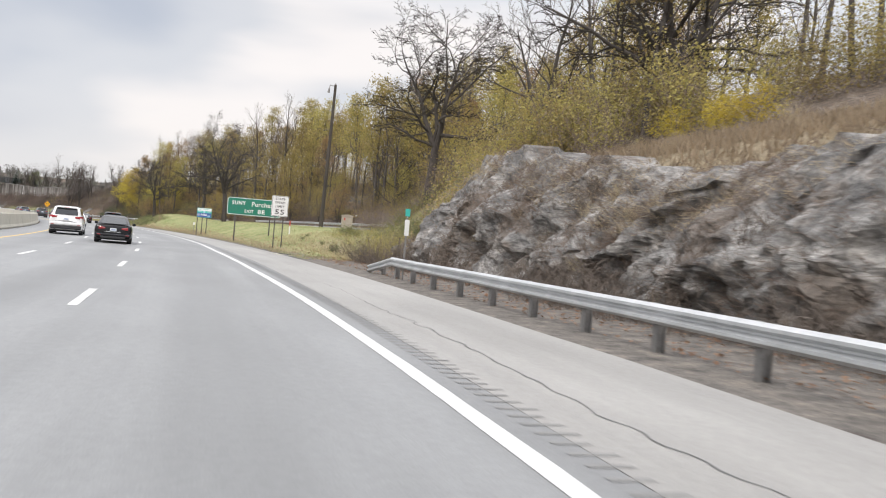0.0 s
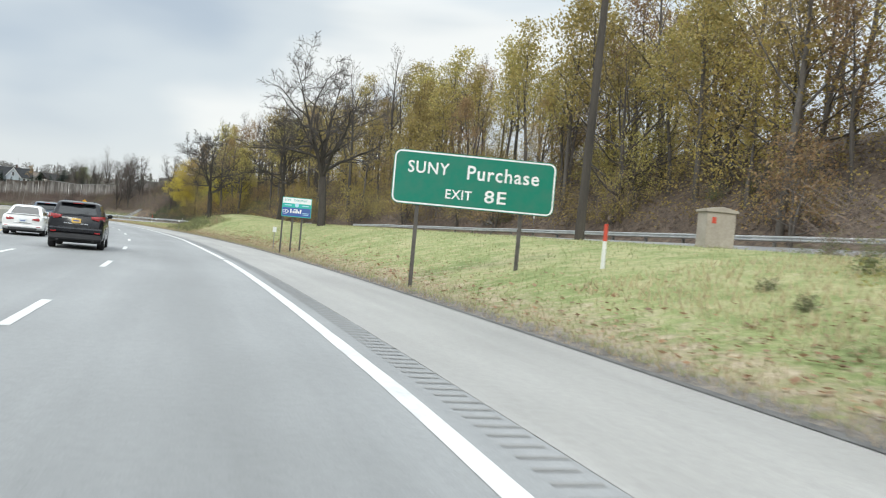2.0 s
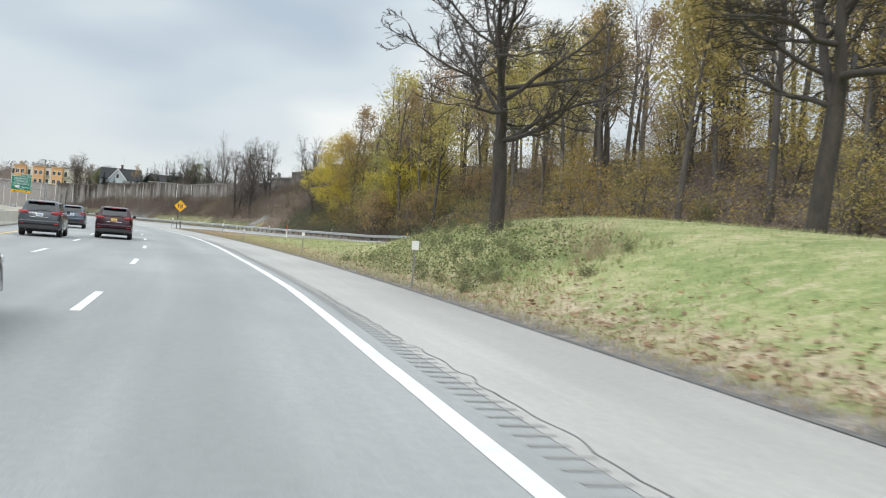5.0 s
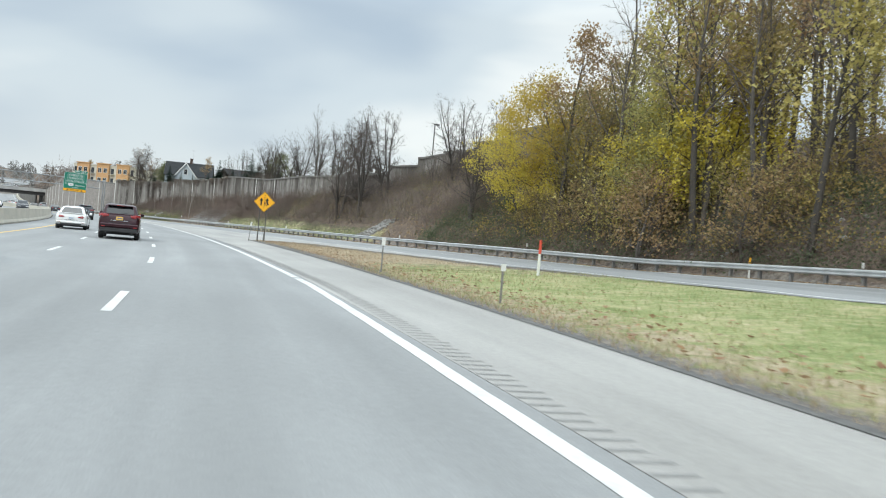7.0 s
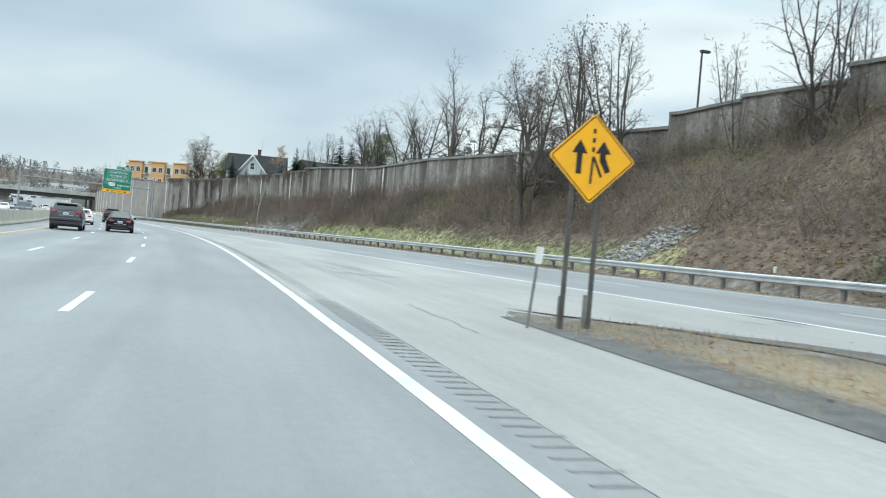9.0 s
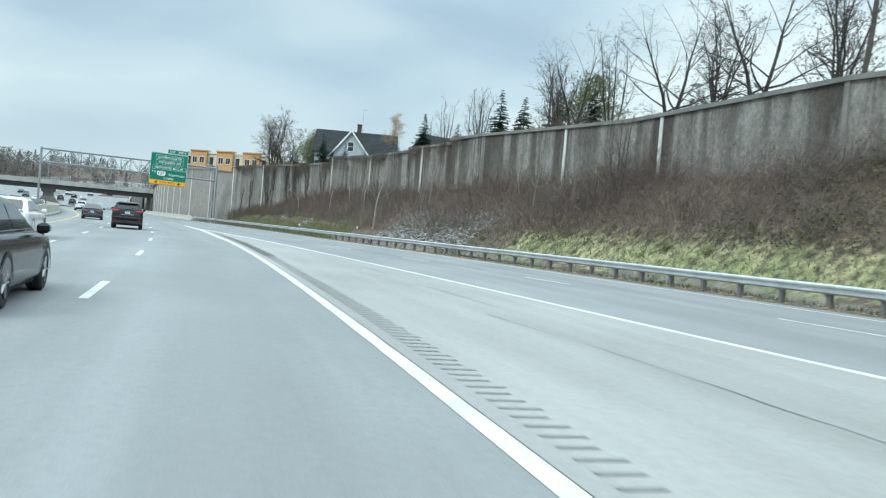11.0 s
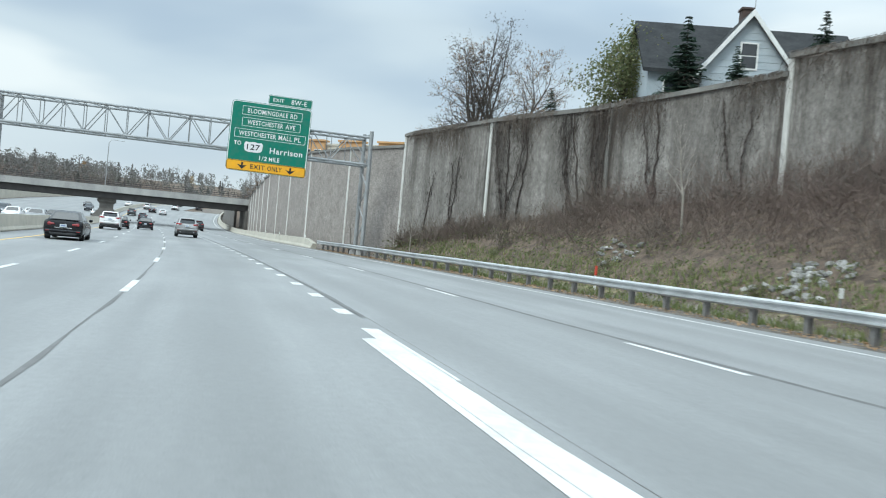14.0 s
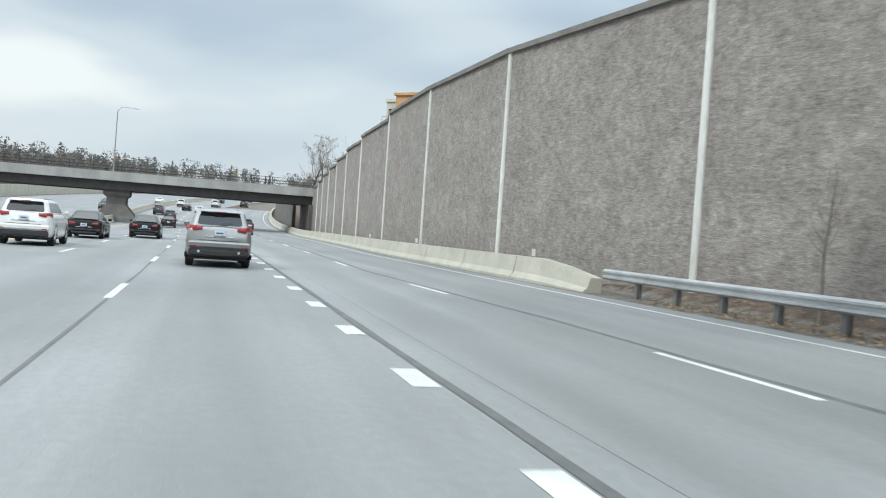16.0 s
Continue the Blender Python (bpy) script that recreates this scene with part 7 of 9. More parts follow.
plant("greentree", 407.6, 22.8, 0.95, z=top(407), label="rounded green tree beside the house")
plant("greentree", 406.6, 23.6, 0.85, z=top(406), label="rounded green tree beside the house")
plant("russet", 386, 27.0, 0.58, z=top(386))
plant("greentree", 348, 32, 0.9, z=top(348))
# beyond the bridge
plant("hedgy", 556, 19.5, 1.15, z=5.0, label="russet twiggy tree beyond the bridge")
for i in range(46):
    s, l = rng.uniform(620, 860), rng.uniform(-120, 90)
    if -32 < l < 18:
        continue
    plant(rng.choice(["thin", "thin", "russet", "bare", "forked"]), s, l, rng.uniform(0.7, 1.05), group="trees beyond the bridge")
for kind, group_ in PROTO.items():
    for ob in group_:
        if ob.name not in USED:
            for c in list(ob.children_recursive):
                bpy.data.objects.remove(c)
            bpy.data.objects.remove(ob)


def cover(name, label, material, count, sfun, lfun, size, seed, upright):
    q, g = random.Random(seed), Geo()
    for _ in range(count):
        s = sfun(q)
        l = lfun(q, s)
        x, y, _ = W(s, l)
        c = Vector((x, y, ground_z(s, l) + 0.01))
        a = q.uniform(0, 6.283)
        h = size * q.uniform(0.5, 1.4)
        u = Vector((math.cos(a), math.sin(a), 0))
        if upright:
            lean = Vector((q.gauss(0, 0.35), q.gauss(0, 0.35), 1)).normalized() * h
            i = len(g.v)
            g.v += [tuple(c - u * h * 0.10), tuple(c + u * h * 0.10), tuple(c + lean)]
            g.f.append((i, i + 1, i + 2))
        else:
            w = Vector((-u.y, u.x, q.gauss(0, 0.4))) * h * 0.6
            c.z += 0.03
            g.quad(c - u * h, c - w, c + u * h + Vector((0, 0, q.uniform(0, 0.5) * h)), c + w)
    tagged(new(name, g.mesh(name, material)), label, "ground cover", kind="stuff")


def thicket(name, label, material, count, sfun, lfun, hfun, seed, width=0.011, spray=2):
    """Tangled stems too many to count."""
    q, g = random.Random(seed), Geo()
    for _ in range(count):
        s = sfun(q)
        l = lfun(q, s)
        x, y, _ = W(s, l)
        h = hfun(q, s, l)
        p = Vector((x, y, ground_z(s, l) - 0.05))
        d = Vector((q.gauss(0, 0.4), q.gauss(0, 0.4), 1)).normalized()
        for i in range(2):
            d = (d + Vector((q.gauss(0, 0.3), q.gauss(0, 0.3), q.gauss(0, 0.15)))).normalized()
            e = p + d * h * 0.55
            blade(g, p, e + d * 0.1 * h, width)
            for _ in range(spray):
                b = p.lerp(e, q.random())
                blade(g, b, b + (d + Vector((q.gauss(0, 0.8), q.gauss(0, 0.8), q.gauss(0, 0.4)))).normalized() * h * q.uniform(0.15, 0.4), width * 0.7)
            p = e
    tagged(new(name, g.mesh(name, material)), label, "undergrowth", kind="stuff")


def bank(q, s):
    e, w2 = lerp(s, RAMP_R) + (2.2 if 335 < s < 372 else 3.0 + 1.0 * smooth(376, 392, s)), lerp(s, WALL_L) - 0.5
    return e + (w2 - e) * (1 - 0.82 * q.random() ** 1.5)


def clumpy(s, l, seed):
    return 0.24 + 1.35 * max(0.0, 0.36 + 1.15 * noise.noise((s * 0.13, l * 0.20, seed)) + 0.55 * noise.noise((s * 0.42, l * 0.5, seed)))


def leaf_drift(name, label, material, count, sfun, lfun, hfun, size, seed, clump=34, wide=0.55):
    """Leaves still hanging in the undergrowth, in loose clumps."""
    q, g = random.Random(seed), Geo()
    for _ in range(count // clump):
        s = sfun(q)
        l = lfun(q, s)
        x, y, _ = W(s, l)
        h = hfun(q, s, l)
        mid, r = Vector((x, y, ground_z(s, l) + h)), wide * q.uniform(0.6, 1.5)
        for _ in range(clump):
            c = mid + Vector((q.gauss(0, r), q.gauss(0, r), max(-h + 0.04, q.gauss(0, r * 0.55))))
            a = Vector((q.gauss(0, 1), q.gauss(0, 1), q.gauss(0, 1))).normalized()
            b = a.orthogonal().normalized()
            n = a.cross(b)
            k = size * q.uniform(0.6, 1.3)
            i = len(g.v)
            g.v += [tuple(c - b * k), tuple(c + (b - n) * k * 0.7), tuple(c + (b + n) * k * 0.7)]
            g.f.append((i, i + 1, i + 2))
    tagged(new(name, g.mesh(name, material)), label, "undergrowth", kind="stuff")


def patch(s, l, seed):
    return max(0.05, 0.5 + 1.1 * noise.noise((s * 0.16, l * 0.2, seed)))


thicket("bank_brush", "tangled leafless brown brush covering the bank", M_BRUSH, 19000, lambda q: 236 + 188 * q.random() ** 0.95, bank, lambda q, s, l: q.uniform(0.6, 1.7) * clumpy(s, l, 1) * (1.15 if s > 404 else (1.25 if s > 330 else (1.5 if s < 285 else 1.0))), 21, 0.010)
thicket("bank_scrub", "greyish leafless scrub on the bank", M_TWIG, 9000, lambda q: q.uniform(236, 424), bank, lambda q, s, l: q.uniform(0.7, 2.0) * max(0.15, clumpy(s, l, 17) - 0.3) * (0.7 if s > 404 else 1.15), 27, 0.010)
thicket("cut_end_brush", "pale leafless brush beyond the rock", M_PALETWIG, 2800, lambda q: q.uniform(40, 60), lambda q, s: 11.6 + 0.45 * max(0.0, s - 40) + 9 * q.random(), lambda q, s, l: q.uniform(0.5, 1.5) * clumpy(s, l, 19), 28, 0.008)
thicket("wall_top_brush", "dark leafless brush along the top of the wall", M_BRUSH, 6500, lambda q: q.uniform(286, 424), lambda q, s: lerp(s, WALL_L) + q.uniform(1.6, 4.5), lambda q, s, l: q.uniform(0.7, 1.8) * clumpy(s, l, 6), 24)
thicket("rock_foot_brush", "dense grey brown brush before the rock", M_BRUSH, 6000, lambda q: q.uniform(-10, 44), lambda q, s: q.uniform(8.6, 10.2), lambda q, s, l: q.uniform(0.4, 2.0) * max(0.25, clumpy(s, l, 8) - 0.35) * (1 - 0.5 * smooth(24, 36, s)), 25)
thicket("slope_undergrowth", "brown leafless undergrowth on the wooded slope", M_BRUSH, 17000, lambda q: q.uniform(64, 250), lambda q, s: lerp(s, RAMP_R) + 2.4 + 22 * q.random() ** 1.9, lambda q, s, l: q.uniform(0.7, 2.2) * clumpy(s, l, 2), 22)
thicket("slope_scrub", "tall grey leafless scrub on the wooded slope", M_TWIG, 11000, lambda q: q.uniform(56, 222), lambda q, s: lerp(s, RAMP_R) + 3.0 + 20 * q.random() ** 1.4, lambda q, s, l: q.uniform(1.0, 3.0) * clumpy(s, l, 29), 29, 0.011)
thicket("hill_end_scrub", "tall grey scrub round the lone tree", M_TWIG, 3600, lambda q: q.uniform(53, 72), lambda q, s: 16.2 + 7 * q.random(), lambda q, s, l: q.uniform(1.0, 2.7) * min(1.1, clumpy(s, l, 53)), 53, 0.009)
thicket("cut_slope_scrub", "grey vines and scrub over the end of the rock", M_TWIG, 3000, lambda q: q.uniform(29, 46), lambda q, s: 11.2 + 6 * q.random(), lambda q, s, l: q.uniform(0.4, 1.3) * clumpy(s, l, 54), 54, 0.008)
thicket("hill_end_brush", "tangled pale brush at the end of the cut", M_PALETWIG, 3500, lambda q: q.uniform(48, 72), lambda q, s: 18.5 + 9 * q.random(), lambda q, s, l: q.uniform(0.6, 1.7) * clumpy(s, l, 44), 44, 0.008)
thicket("slope_dark_brush", "dark tangled brush low on the wooded slope", M_DARKBRUSH, 5000, lambda q: q.uniform(205, 262), lambda q, s: lerp(s, RAMP_R) + 2.6 + 9 * q.random(), lambda q, s, l: q.uniform(0.6, 1.8) * clumpy(s, l, 48), 48, 0.010)
leaf_drift("hill_end_weeds", "dull olive weeds at the end of the cut", M_LEAF_MOSS, 22000, lambda q: q.uniform(44, 66), lambda q, s: 9.6 + 0.12 * (s - 44) + 9 * q.random(), lambda q, s, l: 0.04 + 0.42 * q.random() * patch(s * 2, l * 2, 24), 0.04, 45, 30, 0.4)
leaf_drift("hill_end_greens", "green weeds at the end of the cut", M_LEAF_GREEN, 13000, lambda q: q.uniform(46, 64), lambda q, s: 11 + 0.25 * (s - 46) + 7 * q.random(), lambda q, s, l: 0.04 + 0.5 * q.random() * patch(s * 2, l * 2, 51), 0.045, 51, 40, 0.45)
thicket("hill_foot_brush", "low brown brush and dead stems at the end of the cut", M_BRUSH, 2200, lambda q: q.uniform(45, 63), lambda q, s: 9.8 + 0.3 * (s - 45) + 6 * q.random(), lambda q, s, l: q.uniform(0.25, 0.9) * max(0.1, clumpy(s * 1.6, l * 1.6, 58) - 0.3), 58, 0.008)
cover("hill_foot_leaves", "tan fallen leaves at the end of the cut", M_LEAF_TAN, 2600, lambda q: q.uniform(42, 64), lambda q, s: 7.6 + 6 * q.random(), 0.05, 59, False)
cover("hill_end_grass", "long pale grass at the end of the cut", M_STRAW, 9000, lambda q: q.uniform(43, 70), lambda q, s: 8.4 + 11 * q.random() ** 1.2, 0.17, 52, True)
thicket("far_woods", "brown leafless woods far beyond the bridge", M_TWIG, 5200, lambda q: q.uniform(630, 860), lambda q, s: q.choice((q.uniform(-140, -46), q.uniform(22, 100))), lambda q, s, l: q.uniform(2.0, 5.5) * (0.6 + 0.9 * clumpy(s * 0.35, l * 0.5, 57)), 56, 0.05, 4)
thicket("rock_top_undergrowth", "thin brown undergrowth above the rock cut", M_PALETWIG, 6000, lambda q: q.uniform(-24, 66), lambda q, s: q.uniform(13.5, 34), lambda q, s, l: q.uniform(0.5, 1.5) * clumpy(s, l, 3), 23)


leaf_drift("olive_undergrowth_leaves", "olive leaves hanging in the slope undergrowth", M_LEAF_OLIVE, 56000, lambda q: q.uniform(64, 250), lambda q, s: lerp(s, RAMP_R) + 3 + 24 * q.random() ** 1.6, lambda q, s, l: 0.7 + 4.6 * q.random() ** 1.3 * patch(s, l, 4), 0.085, 31)
leaf_drift("yellow_undergrowth_leaves", "yellow leaves hanging in the slope undergrowth", M_LEAF_YELLOW, 26000, lambda q: q.uniform(64, 250), lambda q, s: lerp(s, RAMP_R) + 3 + 24 * q.random() ** 1.6, lambda q, s, l: 0.8 + 5.0 * q.random() ** 1.1 * patch(s, l, 9) ** 2, 0.085, 32)
leaf_drift("bank_leaves", "olive leaves hanging in the brush beyond the rock", M_LEAF_OLIVE, 26000, lambda q: q.uniform(36, 68), lambda q, s: 12.0 + 0.42 * max(0.0, s - 40) + 12 * q.random(), lambda q, s, l: 0.3 + 2.6 * q.random() * patch(s, l, 14) * (1 - 0.6 * smooth(46, 60, s)), 0.06, 33)
leaf_drift("bank_tan_leaves", "tan leaves hanging in the brush beyond the rock", M_LEAF_TAN, 17000, lambda q: q.uniform(34, 68), lambda q, s: 11.4 + 0.42 * max(0.0, s - 40) + 12 * q.random(), lambda q, s, l: 0.2 + 2.0 * q.random() * patch(s, l, 16) * (1 - 0.6 * smooth(46, 60, s)), 0.06, 37)
leaf_drift("slope_ivy", "dark green ivy and weeds low on the slope", M_LEAF_IVY, 46000, lambda q: 258 - 50 * q.random() ** 1.3, lambda q, s: lerp(s, RAMP_R) + 2.4 + 6 * q.random() ** 1.2, lambda q, s, l: 0.1 + 1.1 * q.random() * patch(s, l, 26), 0.065, 46, 40, 0.5)
cover("slope_litter", "pale fallen leaves lying on the bank", M_LEAF_TAN, 2600, lambda q: q.uniform(244, 272), lambda q, s: lerp(s, RAMP_R) + 3.0 + 6 * q.random(), 0.09, 47, False)
leaf_drift("bank_ivy", "dark green vines in patches on the bank", M_LEAF_IVY, 16000, lambda q: q.uniform(246, 318), bank, lambda q, s, l: 0.1 + 1.3 * q.random() * max(0.0, patch(s, l, 55) - 0.3), 0.06, 55, 36, 0.5)
leaf_drift("bank_weeds", "dull olive weeds and vines on the bank", M_LEAF_MOSS, 20000, lambda q: q.uniform(236, 312), bank, lambda q, s, l: 0.2 + 1.7 * q.random() * max(0.0, patch(s, l, 15) - 0.35), 0.06, 34, 22, 0.4)


def rock_weeds():
    """Dry stems and vines rooted on the ledges."""
    q, g = random.Random(41), Geo()
    for _ in range(26000):
        v, s, t = q.choice(ROCK_SPOTS)
        keep = 0.5 + noise.noise((s * 0.22, t * 2.0, 4)) - 0.25 * (1 - t)
        if q.random() > keep:
            continue
        p = Vector(v)
        h = q.uniform(0.15, 0.6)
        d = Vector((q.gauss(-0.3, 0.5), q.gauss(0, 0.5), q.uniform(0.1, 1))).normalized()
        blade(g, p, p + d * h, 0.010)
        for _ in range(2):
            blade(g, p + d * h * 0.4, p + (d + Vector((q.gauss(0, 0.7), q.gauss(0, 0.7), q.gauss(0, 0.5)))).normalized() * h * 1.1, 0.007)
    tagged(new("rock_weeds", g.mesh("rock_weeds", M_DRYWEED)), "dry brown weeds clinging to the rock", "undergrowth", kind="stuff")


q9 = random.Random(97)
CLUMPS = [q9.uniform(250, 418) for _ in range(38)] + [q9.uniform(296, 330) for _ in range(8)]
thicket("bank_clumps", "dark dense brush clumps below the wall", M_DARKBRUSH, 10500, lambda q: q.choice(CLUMPS) + q.gauss(0, 1.5), lambda q, s: bank(q, s) + q.gauss(0, 0.4), lambda q, s, l: q.uniform(0.7, 2.1) * (0.75 if s > 400 else 1.1), 38, 0.008, 4)
leaf_drift("mound_weeds", "dark green weeds round the tree on the mound", M_LEAF_GREEN, 6000, lambda q: q.uniform(149, 165), lambda q, s: 6.6 + 3.4 * q.random(), lambda q, s, l: 0.06 + 0.26 * q.random() * patch(s * 2, l * 2, 21), 0.045, 39, 30, 0.33)
cover("mound_grass", "long green grass on the mound", M_GRASS, 5000, lambda q: q.uniform(147, 167), lambda q, s: 6.6 + 4.2 * q.random(), 0.16, 40, True)


def rock_cap():
    """Dry grass hanging over the brow of the rock."""
    q, g = random.Random(43), Geo()
    pool = [(v, s) for v, s, t in ROCK_SPOTS if t > 0.8 - 0.28 * math.exp(-((s - 20) / 6) ** 2)]
    for _ in range(14000):
        v, s = q.choice(pool)
        if q.random() > 0.45 + 0.9 * noise.noise((s * 0.35, v[2] * 0.6, 8)):
            continue
        p = Vector(v)
        h = q.uniform(0.15, 0.5)
        blade(g, p, p + Vector((q.gauss(-0.25, 0.45), q.gauss(0, 0.45), q.uniform(-0.1, 0.9))).normalized() * h, 0.012)
    tagged(new("rock_brow_grass", g.mesh("rock_brow_grass", M_STRAW)), "pale dry grass hanging over the brow of the rock", "undergrowth", kind="stuff")


rock_cap()


def wall_vines():
    """Leafless vines that hang over the coping in clumps."""
    q, g = random.Random(77), Geo()
    for _ in range(58):
        s0, big = q.uniform(356, 424), q.random() ** 2
        for _ in range(int(20 + 70 * big)):
            s = s0 + q.gauss(0, 0.25 + 0.6 * big)
            p = Vector(W(s, lerp(s, WALL_L) - 0.19 - 0.08 * q.random(), lerp(s, WALL_TOP) + 0.26))
            drop = q.uniform(0.2, 0.7) + 2.3 * big * q.random()
            for i in range(3):
                e = p + Vector((q.gauss(0, 0.16), q.gauss(0, 0.16), -drop / 3))
                blade(g, p, e + (e - p) * 0.1, 0.011)
                blade(g, e, e + Vector((q.gauss(0, 0.2), q.gauss(0, 0.2), q.gauss(-0.1, 0.15))), 0.008)
                p = e
    tagged(new("wall_vines", g.mesh("wall_vines", M_BRUSH)), "leafless brown vines hanging over the wall", "vines", kind="stuff")


def climbing_vine(seed, s0, share, stems, bushy):
    """Bare woody vine that climbs a share of the wall's height."""
    q = random.Random(seed)
    base = Vector(W(s0, lerp(s0, WALL_L) - 0.1, lerp(s0, WALL_FOOT) - 0.3))
    vine = thing("climbing_vine", "bare dark woody vine climbing the concrete wall", "vine", Matrix.Translation(base), group="vines on the wall")
    wood, fine = Geo(), Geo()
    for k in range(stems):
        s, off, lean = s0 + q.gauss(0, 0.12), 0.07 + 0.05 * k, q.gauss(0, 0.05)
        z0, z1 = lerp(s0, WALL_FOOT) - 0.3, lerp(s0, WALL_TOP) * share + lerp(s0, WALL_FOOT) * (1 - share) - (0.5 * k if share < 1 else 0.0)
        n, last = 13, None
        for j in range(n + 1):
            f = j / n
            s += lean + q.gauss(0, 0.09)
            p = Vector(W(s, lerp(s, WALL_L) - off, z0 + (z1 - z0) * f)) - base
            if last is not None:
                wood.tube(last, p, 0.045 * (1 - 0.65 * f) + 0.012, 0.045 * (1 - 0.65 * (f + 1 / n)) + 0.012, 5)
            last = p
            for _ in range(int(bushy * (0.4 + 1.6 * f))):
                a = s + q.gauss(0, 0.16 + 0.30 * f)
                b = a + q.gauss(0, 0.22)
                h = z0 + (z1 - z0) * f + q.gauss(0, 0.35)
                h2 = h + q.uniform(-0.75, 0.45)
                top_z = lerp(s0, WALL_TOP) - 0.02
                blade(fine, Vector(W(a, lerp(a, WALL_L) - 0.05 - 0.1 * q.random(), min(h, top_z))) - base, Vector(W(b, lerp(b, WALL_L) - 0.05 - 0.16 * q.random(), min(h2, top_z))) - base, 0.010)
    part("stem", wood, M_DARKTWIG, vine, smooth_faces=True)
    part("twig_tangle", fine, M_DARKTWIG, vine, "fine leafless tangle of twigs")["kind"] = "stuff"


for k, (s, share, stems, bushy) in enumerate(((416.75, 0.72, 2, 9), (410.5, 1.0, 3, 26), (409.2, 1.0, 1, 10), (405.0, 1.0, 2, 26), (404.5, 1.0, 1, 14), (403.0, 1.0, 3, 24), (398.7, 1.0, 2, 18), (421.0, 0.6, 1, 9), (393.2, 0.9, 2, 12), (386.5, 0.8, 1, 14))):
    climbing_vine(300 + k, s, share, stems, bushy)


wall_vines()
M_DRYWEED = leafy("dry_brown_weeds", (0.16, 0.115, 0.08), (0.25, 0.185, 0.13), (0.12, 0.095, 0.075))
rock_weeds()
cover("verge_grass", "short tufted autumn grass on the verge", M_GRASS, 76000, lambda q: q.uniform(44, 214), lambda q, s: 6.0 + (min(16.0, lerp(s, RAMP_L)) - 6.0) * q.random() ** 1.4, 0.085, 1, True)
cover("dry_verge_grass", "pale dry grass along the pavement edge", M_STRAW, 13000, lambda q: q.uniform(52, 249), lambda q, s: min(5.82 + abs(q.gauss(0, 0.6)) * (1 if s < 220 else 5), max(5.9, lerp(s, RAMP_L) - 0.15)), 0.10, 2, True)
cover("dry_gore_grass", "straw-coloured dry grass where the ramp joins", M_STRAW, 15000, lambda q: 206 + 42 * q.random() ** 0.8, lambda q, s: 6.3 + max(0.0, lerp(s, RAMP_L) - 6.6) * q.random(), 0.07, 12, True)
cover("verge_leaf_drift", "drift of brown fallen leaves along the verge", M_LITTER, 4200, lambda q: q.choice((q.uniform(52, 230), q.uniform(98, 150))), lambda q, s: 6.3 + abs(q.gauss(0.6, 1.1)), 0.06, 13, False)
cover("fallen_leaves", "scattered brown fallen leaves on the verge", M_LITTER, 4200, lambda q: q.uniform(42, 246), lambda q, s: 6.4 + abs(q.gauss(0, 1.6)), 0.055, 3, False)
cover("rail_side_litter", "dry grass and leaves under the guardrail", M_STRAW, 5500, lambda q: q.uniform(205, 436), lambda q, s: lerp(s, RAMP_R) + 0.15 + abs(q.gauss(0.3, 0.5)), 0.10, 4, True)
cover("rail_side_leaves", "brown leaf litter under the guardrail", M_LITTER, 12000, lambda q: q.uniform(205, 436), lambda q, s: lerp(s, RAMP_R) + 0.2 + abs(q.gauss(0, 1.4)), 0.06, 5, False)
cover("rock_foot_leaves", "brown leaf litter at the rock foot", M_LITTER, 3600, lambda q: q.uniform(-12, 48), lambda q, s: q.uniform(6.8, 9.6), 0.05, 6, False)
cover("slope_leaves", "brown leaf litter on the wooded slope", M_SLOPELITTER, 20000, lambda q: q.uniform(60, 262), lambda q, s: lerp(s, RAMP_R) + 2.5 + 24 * q.random() ** 1.3, 0.12, 7, False)
cover("rock_top_straw", "pale dry grass above the rock cut", M_STRAW, 16000, lambda q: q.uniform(-14, 33), lambda q, s: q.uniform(12.2, 16), 0.34, 8, True)
cover("ramp_side_grass", "green grass between the guardrail and the brush", M_WEED, 12000, lambda q: q.uniform(276, 340), lambda q, s: lerp(s, RAMP_R) + 1.2 + 3.4 * q.random() ** 1.2, 0.16, 15, True)
cover("bank_green_grass", "green grass below the brush beside the guardrail", M_VERGE, 8000, lambda q: q.uniform(366, 416), lambda q, s: lerp(s, RAMP_R) + 1.3 + 2.6 * q.random() ** 1.2, 0.24, 14, True)
leaf_drift("bank_green_weeds", "low green weeds beside the guardrail", M_LEAF_GREEN, 10000, lambda q: q.uniform(366, 424), lambda q, s: lerp(s, RAMP_R) + 1.7 + 3.3 * q.random(), lambda q, s, l: 0.05 + 0.5 * q.random() * patch(s * 3, l * 3, 9), 0.06, 36, 16, 0.3)
cover("bank_dry_grass", "pale dry grass tufts on the bank", M_STRAW, 3500, lambda q: q.uniform(238, 372), lambda q, s: bank(q, s), 0.30, 9, True)

